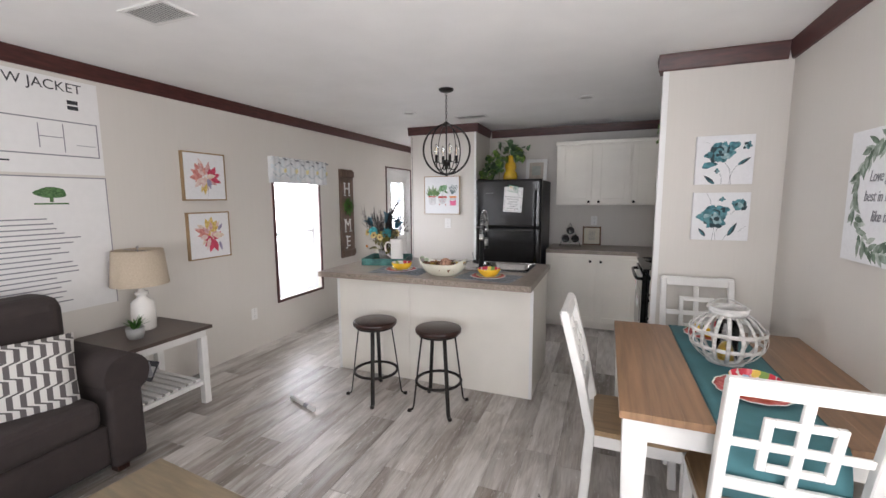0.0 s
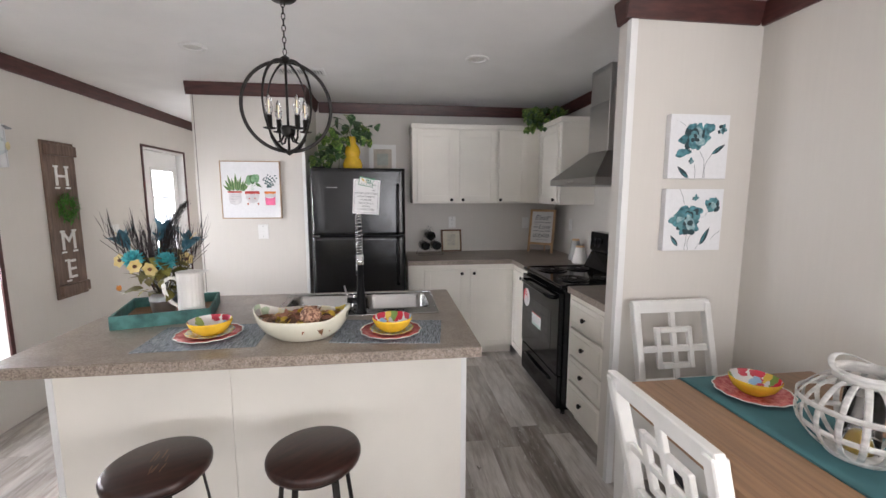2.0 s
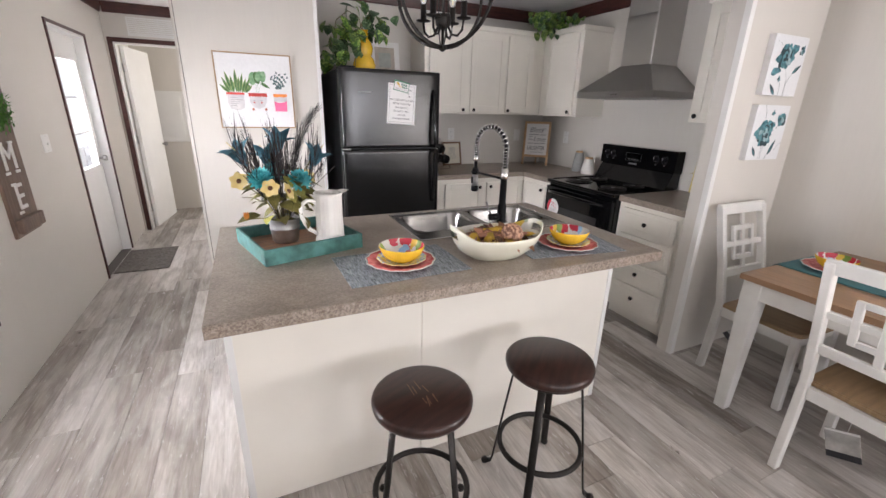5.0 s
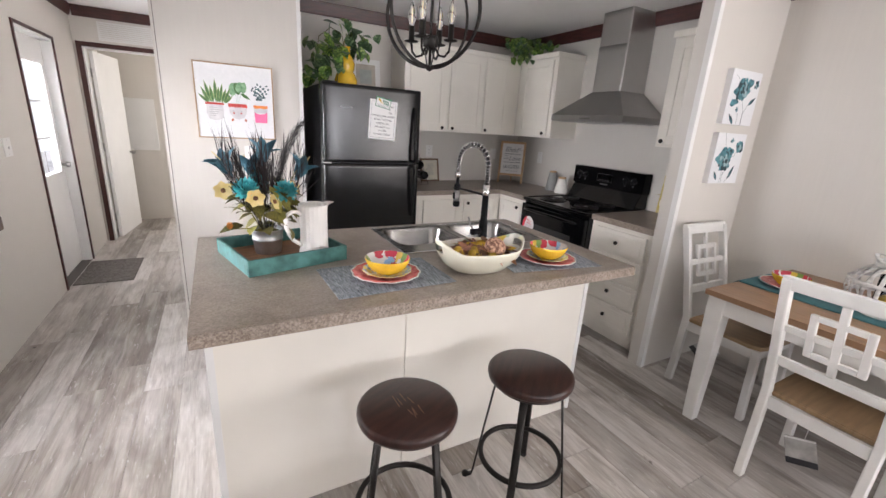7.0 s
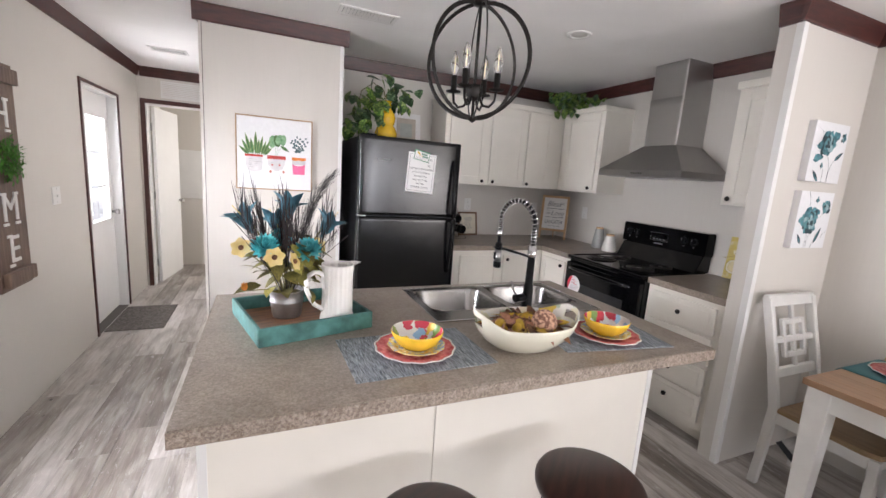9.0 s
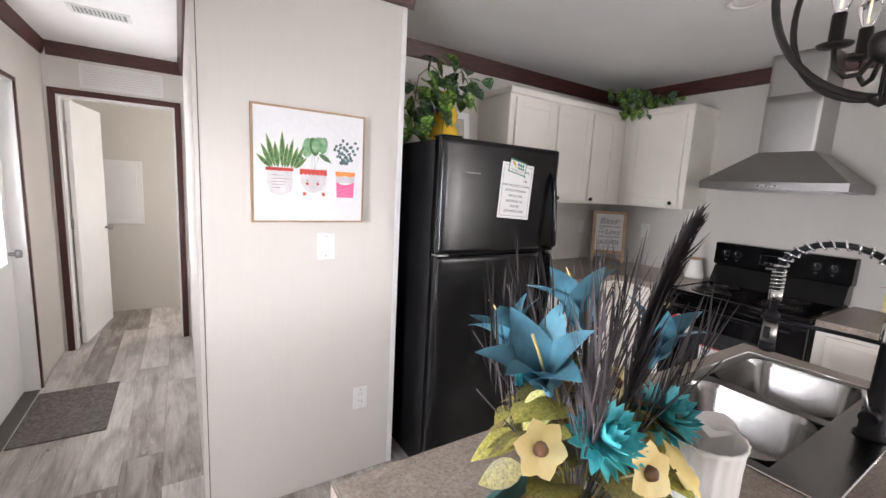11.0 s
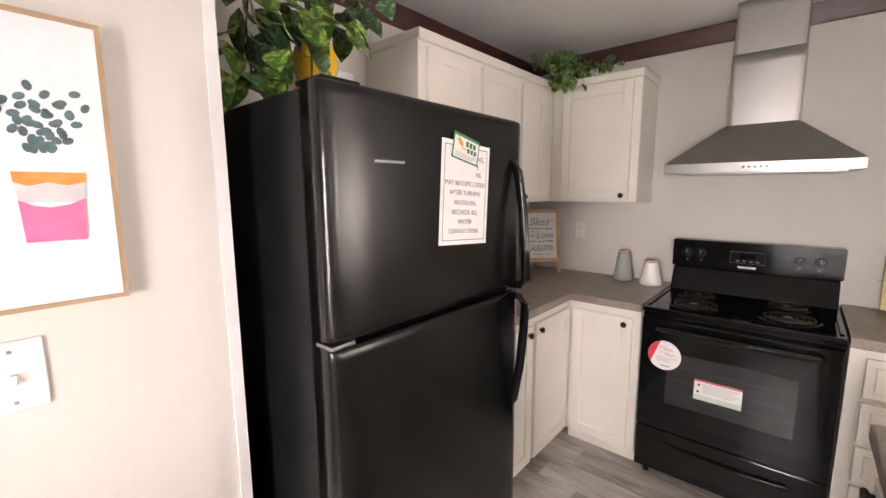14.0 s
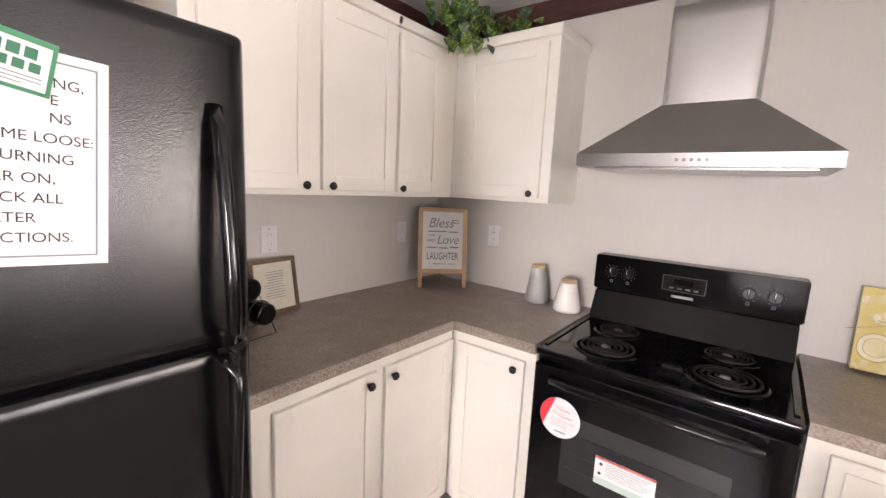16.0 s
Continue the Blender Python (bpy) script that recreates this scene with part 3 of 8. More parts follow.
for _x in (IX0 - 0.008, IX1 - 0.016):
    part("corner_bead", B((_x, _x + 0.024, IY0 - 0.01, IY0 - 0.006, 0.004, 0.884)), M_WHITE, island)
for _x, _w, _k in ((-1.72, 0.37, 0.335), (-1.335, 0.37, 0.035), (-0.9, 0.4, 0.365), (-0.45, 0.4, 0.035)):
    _d = part("door", shaker(bmesh.new(), _w, 0.7), M_CAB, island)
    _d.matrix_basis = pose(_x, IY1 + 0.001, 0.12, 0, 0, 180)
    part("knob", knob_mesh(bmesh.new(), _k, 0.665), M_IRON, _d, "black round knob")
SX0, SX1, SY0, SY1 = -1.335, -0.5, 4.1, 4.57
part("body", B((IX0, IX1, IY0, IY1, 0.0, 0.74), (IX0, SX0 + 0.015, IY0, IY1, 0.74, 0.886), (SX1 - 0.015, IX1, IY0, IY1, 0.74, 0.886), (SX0 + 0.015, SX1 - 0.015, IY0, SY0 + 0.08, 0.74, 0.886), (SX0 + 0.015, SX1 - 0.015, SY1 - 0.015, IY1, 0.74, 0.886)), M_CAB, island)
TX0, TX1, TY0, TY1 = -2.158, -0.388, 3.612, 4.632
_c = 0.02
bm_top = bmesh.new()
_o = ((TX0, TY0), (TX1, TY0), (TX1, TY1), (TX0, TY1))
_q = ((SX0 + _c, SY0 + _c), (SX1 - _c, SY0 + _c), (SX1 - _c, SY1 - _c), (SX0 + _c, SY1 - _c))
_ot, _ob, _it, _ib = ([bm_top.verts.new((x, y, z)) for x, y in r] for r, z in ((_o, 0.93), (_o, 0.887), (_q, 0.93), (_q, 0.887)))
for i in range(4):
    j = (i + 1) % 4
    bm_top.faces.new((_ot[i], _ot[j], _it[j], _it[i])), bm_top.faces.new((_ob[i], _ib[i], _ib[j], _ob[j]))
    bm_top.faces.new((_ob[i], _ob[j], _ot[j], _ot[i])), bm_top.faces.new((_ib[i], _it[i], _it[j], _ib[j]))
bmesh.ops.bevel(bm_top, geom=[e for e in bm_top.edges if all(v in _ot for v in e.verts)], offset=0.003, segments=2, affect="EDGES")
itop = thing("island_countertop", "grey brown speckled laminate top on the island", "countertop")
part("slab", bm_top, M_COUNTER, itop)
for _b in ((TX0, TX1, TY0 - 0.0012, TY0, 0.8875, 0.927), (TX0, TX1, TY1, TY1 + 0.0012, 0.8875, 0.927), (TX0 - 0.0012, TX0, TY0, TY1, 0.8875, 0.927), (TX1, TX1 + 0.0012, TY0, TY1, 0.8875, 0.927)):
    part("edge_band", B(_b), M_COUNTER_EDGE, itop, "coarser speckled laminate edge band")


def basin(bm, x0, x1, y0, y1, z1, depth, t=0.0):
    """An open bowl with rounded corners."""
    def ring(inset, z, r):
        pts = []
        for cx, cy, a0 in ((x1 - r, y1 - r, 0), (x0 + r, y1 - r, 90), (x0 + r, y0 + r, 180), (x1 - r, y0 + r, 270)):
            for k in range(5):
                a = radians(a0 + k * 22.5)
                pts.append(bm.verts.new((cx + (r - inset) * math.cos(a), cy + (r - inset) * math.sin(a), z)))
        return pts
    rings = [ring(0, z1, 0.07), ring(0.008, z1 - 0.02, 0.07), ring(0.02, z1 - depth * 0.8, 0.07), ring(0.05, z1 - depth, 0.07)]
    for a, b in zip(rings, rings[1:]):
        for i in range(20):
            bm.faces.new((a[i], a[(i + 1) % 20], b[(i + 1) % 20], b[i])).smooth = True
    bm.faces.new(rings[-1])
    return rings[0]


sink = thing("kitchen_sink", "double bowl stainless steel sink set in the island", "sink")
_bm = bmesh.new()
r1 = basin(_bm, SX0 + 0.035, -0.94, SY0 + 0.115, SY1 - 0.035, 0.934, 0.17)
r2 = basin(_bm, -0.9, SX1 - 0.035, SY0 + 0.115, SY1 - 0.035, 0.934, 0.17)
part("bowl", _bm, M_SINK, sink)
_z = 0.934
_bm = B((SX0, SX1, SY0, SY0 + 0.116, 0.9305, _z), (SX0, SX1, SY1 - 0.036, SY1, 0.9305, _z), (SX0, SX0 + 0.036, SY0 + 0.116, SY1 - 0.036, 0.9305, _z), (SX1 - 0.036, SX1, SY0 + 0.116, SY1 - 0.036, 0.9305, _z), (-0.941, -0.899, SY0 + 0.116, SY1 - 0.036, 0.9305, _z))
part("rim", _bm, M_SINK, sink)
_bm = bmesh.new()
tube(_bm, [(SX0, SY0, 0.934), (SX1, SY0, 0.934), (SX1, SY1, 0.934), (SX0, SY1, 0.934)], 0.003, 6, closed=True)
part("rim_edge", _bm, M_CHROME, sink)
for _x in (-1.12, -0.72):
    _bm = bmesh.new()
    lathe(_bm, [(0.045, 0.766), (0.042, 0.772), (0.03, 0.77), (0.0, 0.768)], 18, _x, 4.37)
    part("drain", _bm, M_CHROME, sink, "chrome drain")


# ---- refrigerator ----
fridge = thing("refrigerator", "black two-door refrigerator with textured doors", "refrigerator", -1.375, 5.53, 0)
FW, FH = 0.765, 1.745
part("body", B((0.004, FW - 0.004, 0.085, 0.8, 0.03, 1.735), bevel=0.004), M_BLACK_MAT, fridge)
part("kick_grille", B((0.02, FW - 0.02, 0.06, 0.085, 0.0, 0.085)), M_BLACK_MAT, fridge)


def fridge_door(z0, z1):
    bm = bmesh.new()
    prof = [(0, 0.075), (0, 0.03), (0.004, 0.017), (0.014, 0.007), (0.035, 0.003), (0.12, 0.001), (FW / 2, 0.0), (FW - 0.12, 0.001), (FW - 0.035, 0.003), (FW - 0.014, 0.007), (FW - 0.004, 0.017), (FW, 0.03), (FW, 0.075)]
    levels = ((z0, 0.006), (z0 + 0.006, 0.0), (z0 + 0.02, 0.0), (z1 - 0.03, 0.0), (z1 - 0.012, 0.0), (z1 - 0.004, 0.004), (z1, 0.012))
    rows = [[bm.verts.new((x, y + (s if y < 0.05 else 0), z)) for x, y in prof] for z, s in levels]
    for a, b in zip(rows, rows[1:]):
        for i in range(len(prof) - 1):
            f = bm.faces.new((a[i], a[i + 1], b[i + 1], b[i]))
            f.smooth = True
        bm.faces.new((a[-1], a[0], b[0], b[-1]))
    bm.faces.new(rows[0][::-1]), bm.faces.new(rows[-1])
    return bm


d_top = part("freezer_door", fridge_door(1.2, FH), M_BLACK_TEX, fridge)
d_bot = part("fridge_door", fridge_door(0.09, 1.187), M_BLACK_TEX, fridge)
part("door_seal", B((0.01, FW - 0.01, 0.05, 0.08, 1.187, 1.2)), M_BLACK_MAT, fridge)
for _d, _pts in ((d_top, [(1.615, 0.0), (1.58, -0.02), (1.46, -0.041), (1.33, -0.053), (1.235, -0.057), (1.212, -0.035), (1.21, 0.0)]), (d_bot, [(1.176, 0.0), (1.174, -0.035), (1.15, -0.057), (1.06, -0.053), (0.93, -0.041), (0.81, -0.02), (0.775, 0.0)])):
    _bm = bmesh.new()
    tube(_bm, [(FW - 0.062, y + 0.004, z) for z, y in _pts], 0.016, 10, flat=0.75)
    part("handle", _bm, M_BLACK, _d, "glossy black bowed handle")
part("badge", B((0.128, 0.218, -0.0012, 0.004, 1.586, 1.592), bevel=0.0008, seg=1), M_BADGE, d_top, "plain silver badge")
part("hinge_cap", B((0.02, 0.12, 0.03, 0.13, 1.745, 1.757), bevel=0.004), M_BLACK_MAT, fridge)
part("hinge_bracket", B((-0.003, 0.06, 0.0, 0.06, 1.1885, 1.1985), bevel=0.003), M_STEEL, fridge, "bright steel hinge bracket")

# ---- range ----
M_PANEL = material("black_satin_panel", (0.004, 0.004, 0.0045), 0.1, vary=0.1, spec=0.1)
stove = thing("range", "black electric range with four coil burners", "stove", 0.0, 0.0, 0.0)
RY0, RY1, RF = 4.627, 5.39, 0.398
part("body", B((RF + 0.012, 1.06, RY0, RY1, 0.05, 0.905), bevel=0.003), M_BLACK, stove)
part("cooktop", B((RF - 0.022, 1.02, RY0, RY1, 0.905, 0.932), bevel=0.009, seg=3), M_BLACK, stove)
part("cooktop_lip", B((RF + 0.03, 0.9, RY0 + 0.012, RY0 + 0.026, 0.932, 0.9375), bevel=0.002), M_BLACK, stove)
part("cooktop_lip", B((RF + 0.03, 0.9, RY1 - 0.026, RY1 - 0.012, 0.932, 0.9375), bevel=0.002), M_BLACK, stove)


def prism_y(pts, y0, y1, bevel=0.0):
    bm = bmesh.new()
    a = [bm.verts.new((x, y0, z)) for x, z in pts]
    b = [bm.verts.new((x, y1, z)) for x, z in pts]
    k = len(pts)
    for i in range(k):
        bm.faces.new((a[i], a[(i + 1) % k], b[(i + 1) % k], b[i]))
    bm.faces.new(a[::-1]), bm.faces.new(b)
    if bevel:
        bmesh.ops.bevel(bm, geom=list(bm.edges), offset=bevel, segments=2, affect="EDGES")
    return bm


panel = part("control_panel", prism_y([(0.962, 1.065), (0.966, 1.224), (1.062, 1.224), (1.062, 1.05)], RY0, RY1, 0.005), M_PANEL, stove)
part("back_riser", prism_y([(0.905, 0.93), (0.972, 1.06), (1.062, 1.06), (1.062, 0.93)], RY0 + 0.01, RY1 - 0.01, 0.004), M_BLACK, stove)
M_DIAL = material("dial_grey_print", (0.12, 0.12, 0.12), 0.5)
for _y in (4.72, 4.80, 5.24, 5.31):
    _bm = bmesh.new()
    rod(_bm, (0.964, _y, 1.15), (0.944, _y, 1.152), 0.022, 0.019, 18)
    bx(_bm, 0.93, 0.946, _y - 0.004, _y + 0.004, 1.133, 1.171, bevel=0.002)
    knob = part("control_knob", _bm, M_BLACK_MAT, panel, "black control knob")
    part("pointer", B((0.9285, 0.93, _y - 0.001, _y + 0.001, 1.152, 1.17)), M_PAPER, knob, "white pointer line")
    for _k in range(11):
        _a = radians(-60 + _k * 30)
        _ty, _tz = _y + 0.031 * math.cos(_a), 1.15 + 0.031 * math.sin(_a)
        part("dial_tick", B((0.9605, 0.9632, _ty - 0.0014, _ty + 0.0014, _tz - 0.0014, _tz + 0.0014)), M_DIAL, panel)
    mark = part("knob_mark", B((0.9595, 0.9615, _y - 0.006, _y + 0.006, 1.103, 1.115)), M_DIAL, panel, "small square burner mark")
    part("mark_hole", B((0.9588, 0.9595, _y - 0.0036, _y + 0.0036, 1.1054, 1.1126)), M_BLACK_MAT, mark)
clock = part("clock_window", B((0.958, 0.964, 4.94, 5.1, 1.11, 1.175)), M_BLACK, panel, "dark clock window")
for _b in ((4.94, 5.1, 1.1735, 1.175), (4.94, 5.1, 1.11, 1.1115), (4.94, 4.9415, 1.1115, 1.1735), (5.0985, 5.1, 1.1115, 1.1735)):
    part("outline", B((0.9572, 0.958, *_b)), M_DIAL, clock)
for _k in range(4):
    part("clock_button", B((0.9565, 0.958, 4.965 + _k * 0.03, 4.982 + _k * 0.03, 1.12, 1.127)), M_DIAL, clock, "small grey printed button")
part("display", B((0.957, 0.958, 4.985, 5.055, 1.138, 1.162)), M_PANEL, clock)
part("badge", B((0.9565, 0.96, 4.98, 5.06, 1.083, 1.093)), M_STEEL, panel, "plain silver badge")
for _x, _y, _r in ((0.55, 5.19, 0.1), (0.78, 5.21, 0.078), (0.56, 4.82, 0.1), (0.79, 4.83, 0.08)):
    _bm = bmesh.new()
    lathe(_bm, [(_r + 0.018, 0.933), (_r + 0.014, 0.938), (_r + 0.004, 0.934), (0.02, 0.9325), (0, 0.9325)], 32, _x, _y)
    pan = part("drip_pan", _bm, M_BLACK, stove)
    _bm = bmesh.new()
    tube(_bm, [(_x + (0.02 + (_r - 0.02) * k / 100) * math.cos(k * 0.25), _y + (0.02 + (_r - 0.02) * k / 100) * math.sin(k * 0.25), 0.941) for k in range(101)], 0.0048, 6)
    part("coil", _bm, M_IRON, pan, "dark spiral coil")
    _bm = bmesh.new()
    lathe(_bm, [(0.017, 0.934), (0.017, 0.943), (0, 0.945)], 14, _x, _y)
    part("coil_cap", _bm, M_STEEL, pan, "small steel cap")
oven = part("oven_door", B((RF - 0.025, RF + 0.012, RY0 + 0.004, RY1 - 0.004, 0.3, 0.878), bevel=0.006), M_BLACK, stove)
part("oven_window", B((RF - 0.0265, RF - 0.02, 4.76, 5.26, 0.45, 0.72), bevel=0.001, seg=1), material("oven_glass", (0.03, 0.03, 0.032), 0.04, vary=0.05), oven, "dark oven window")
for _z in (0.52, 0.58, 0.65):
    part("rack_line", B((RF - 0.0272, RF - 0.0264, 4.78, 5.24, _z, _z + 0.004)), material("rack_grey", (0.045, 0.045, 0.045), 0.35, metal=1), oven)
_bm = bmesh.new()
tube(_bm, [(RF - 0.02, RY0 + 0.07, 0.835), (RF - 0.055, RY0 + 0.085, 0.838), (RF - 0.068, RY0 + 0.16, 0.84), (RF - 0.07, 5.01, 0.84), (RF - 0.068, RY1 - 0.16, 0.84), (RF - 0.055, RY1 - 0.085, 0.838), (RF - 0.02, RY1 - 0.07, 0.835)], 0.014, 10)
part("handle", _bm, M_BLACK, oven, "glossy black bar handle")
drw = part("warming_drawer", B((RF - 0.02, RF + 0.012, RY0 + 0.004, RY1 - 0.004, 0.06, 0.29), bevel=0.006), M_BLACK, stove)
part("drawer_pull", tube(bmesh.new(), [(RF - 0.024 - 0.008 * math.sin(math.pi * k / 16), 4.76 + 0.5 * k / 16, 0.226 - 0.012 * math.sin(math.pi * k / 16)) for k in range(17)], 0.012, 8, flat=0.7), M_BLACK, drw, "bowed glossy grip")
for _x in (RF + 0.05, 1.0):
    for _y in (RY0 + 0.05, RY1 - 0.05):
        _bm = bmesh.new()
        rod(_bm, (_x, _y, 0), (_x, _y, 0.052), 0.016)
        part("foot", _bm, M_BLACK_MAT, stove)

# ---- range hood ----
hood = thing("range_hood", "brushed stainless steel pyramid range hood", "range hood")
HY0, HY1, HX = 4.63, 5.384, 0.585
part("rim", B((HX, XR - 0.002, HY0, HY1, 1.603, 1.65), bevel=0.002), M_STEEL, hood)
_bm = bmesh.new()
a = [_bm.verts.new(p) for p in ((HX, HY0, 1.65), (HX, HY1, 1.65), (XR - 0.002, HY1, 1.65), (XR - 0.002, HY0, 1.65))]
b = [_bm.verts.new(p) for p in ((0.788, 4.862, 1.845), (0.788, 5.151, 1.845), (XR - 0.002, 5.151, 1.845), (XR - 0.002, 4.862, 1.845))]
for i in range(4):
    _bm.faces.new((a[i], a[(i + 1) % 4], b[(i + 1) % 4], b[i]))
_bm.faces.new(b)
part("canopy", _bm, M_STEEL, hood)


def duct(inset, z0, z1, bow):
    """A folded sheet cover, its front and sides bowed a little."""
    bm = bmesh.new()
    y0, y1, x0 = 4.862 + inset, 5.151 - inset, 0.788 + inset
    front = [(x0 - bow * math.sin(math.pi * t) + bow * 0.5 * math.sin(2 * math.pi * t), y0 + 0.004 + (y1 - y0 - 0.008) * t) for t in [k / 14 for k in range(15)]]
    line = [(XR - 0.002, y0), (x0 + 0.02, y0), (x0 + 0.003, y0 + 0.001)] + front + [(x0 + 0.003, y1 - 0.001), (x0 + 0.02, y1), (XR - 0.002, y1)]
    rows = [[bm.verts.new((x + (bow * 0.6 * math.sin(math.pi * (z - z0) / (z1 - z0)) if x < x0 + 0.002 else 0), y, z)) for x, y in line] for z in [z0 + (z1 - z0) * k / 6 for k in range(7)]]
    for a, b in zip(rows, rows[1:]):
        for k in range(len(line) - 1):
            bm.faces.new((a[k], b[k], b[k + 1], a[k + 1])).smooth = 3 <= k <= len(line) - 5
    bm.faces.new(rows[-1])
    return bm


part("duct_cover", duct(0.0, 1.845, 2.19, 0.0015), M_DUCT, hood)
part("upper_duct_cover", duct(0.003, 2.18, CEIL - 0.001, 0.0015), M_DUCT, hood)
for _i in range(5):
    _bm = bmesh.new()
    rod(_bm, (HX, 4.955 + _i * 0.022, 1.626), (HX - 0.003, 4.955 + _i * 0.022, 1.626), 0.0055, n=10)
    part("button", _bm, M_CHROME, hood, "small chrome button")
part("filter", B((HX + 0.05, XR - 0.06, HY0 + 0.05, HY1 - 0.05, 1.598, 1.603)), M_STEEL, hood)


# ---- stools ----
M_SCRATCH = material("bare_wood_scratch", (0.2, 0.12, 0.07), 0.6, vary=0.3)


def stool(x, y, rz, label):
    s = thing("bar_stool", label, "stool", x, y, 0, rz, group="stools at the island")
    bm = bmesh.new()
    lathe(bm, [(0, 0.565), (0.15, 0.565), (0.165, 0.57), (0.168, 0.58), (0.168, 0.592), (0.164, 0.6), (0.155, 0.603), (0, 0.603)], 40)
    seat = part("seat", bm, M_STOOL, s, "round dark-stained wooden seat")
    if "worn" in label:
        rng = random.Random(5)
        for k in range(9):
            o = part("scratch", B((-0.0012, 0.0012, -rng.uniform(0.008, 0.035), rng.uniform(0.008, 0.03), 0.603, 0.6034)), M_SCRATCH, seat, "pale scratch in the stain")
            o.matrix_basis = pose(rng.uniform(-0.03, 0.03), rng.uniform(-0.05, 0.05), 0, 0, 0, -22 + rng.uniform(-12, 12))
    bm = bmesh.new()
    tube(bm, [(0.14 * math.cos(k * math.pi / 16), 0.14 * math.sin(k * math.pi / 16), 0.557) for k in range(32)], 0.009, 6, closed=True)
    part("seat_ring", bm, M_IRON, s)
    for i in range(4):
        a = math.pi / 2 * i
        ca, sa = math.cos(a), math.sin(a)
        bm = bmesh.new()
        tube(bm, [(r * ca, r * sa, z) for r, z in ((0.125, 0.562), (0.16, 0.3), (0.192, 0.05), (0.198, 0.022), (0.214, 0.01), (0.23, 0.012))], 0.0045, 8, flat=3.3, up=(-sa, ca, 0.001))
        lg = part("leg", bm, M_IRON, s, "bent flat iron leg")
        bm = bmesh.new()
        lathe(bm, [(0, 0.0), (0.014, 0.0), (0.016, 0.008), (0.012, 0.018), (0, 0.02)], 12, 0.226 * ca, 0.226 * sa)
        part("foot", bm, M_IRON, lg)
    bm = bmesh.new()
    tube(bm, [(0.165 * math.cos(k * math.pi / 20), 0.165 * math.sin(k * math.pi / 20), 0.2) for k in range(40)], 0.011, 8, closed=True)
    part("foot_ring", bm, M_IRON, s)
    return s


stool(-1.559, 3.514, 22, "backless iron stool with a worn scratched dark seat")
stool(-1.032, 3.518, 42, "backless iron stool with a dark round wooden seat")

# ---- dining table ----
table = thing("dining_table", "white dining table with a plain oak plank top", "table", 0.61, 2.965, 0)
for _i in range(9):
    _x = -0.465 + 0.93 / 9 * _i
    part("plank", B((_x + 0.0001, _x + 0.1032, -0.595, 0.595, 0.74, 0.768), bevel=0.0006, seg=1), M_TABLE, table)
part("apron", B((-0.43, 0.43, -0.573, -0.551, 0.655, 0.7395)), M_CHAIR, table), part("apron", B((-0.43, 0.43, 0.551, 0.573, 0.655, 0.7395)), M_CHAIR, table)
part("apron", B((-0.445, -0.423, -0.533, 0.533, 0.655, 0.7395)), M_CHAIR, table), part("apron", B((0.423, 0.445, -0.533, 0.533, 0.655, 0.7395)), M_CHAIR, table)
for _sx in (-1, 1):
    for _sy in (-1, 1):
        _bm = bmesh.new()
        _x, _y = _sx * 0.41, _sy * 0.538
        vs = [[_bm.verts.new((_x + s * i, _y + s * j, z)) for i, j in ((-1, -1), (1, -1), (1, 1), (-1, 1))] for s, z in ((0.028, 0.0), (0.042, 0.655), (0.042, 0.7395))]
        for a, b in zip(vs, vs[1:]):
            for i in range(4):
                _bm.faces.new((a[i], a[(i + 1) % 4], b[(i + 1) % 4], b[i]))
        _bm.faces.new(vs[0][::-1]), _bm.faces.new(vs[-1])
        bmesh.ops.bevel(_bm, geom=list(_bm.edges), offset=0.003, segments=2, affect="EDGES")
        part("leg", _bm, M_CHAIR, table)


# ---- dining chairs ----
def sweep(pts, hx, hy, bevel=0.004):
    """A post of rectangular section along points (y, z, x)."""
    bm = bmesh.new()
    rings = [[bm.verts.new((x + i * hx, y + j * hy, z)) for i, j in ((-1, -1), (1, -1), (1, 1), (-1, 1))] for y, z, x in pts]
    for a, b in zip(rings, rings[1:]):
        for i in range(4):
            bm.faces.new((a[i], a[(i + 1) % 4], b[(i + 1) % 4], b[i]))
    bm.faces.new(rings[0][::-1]), bm.faces.new(rings[-1])
    bmesh.ops.bevel(bm, geom=[e for e in bm.edges], offset=bevel, segments=1, affect="EDGES")
    return bm


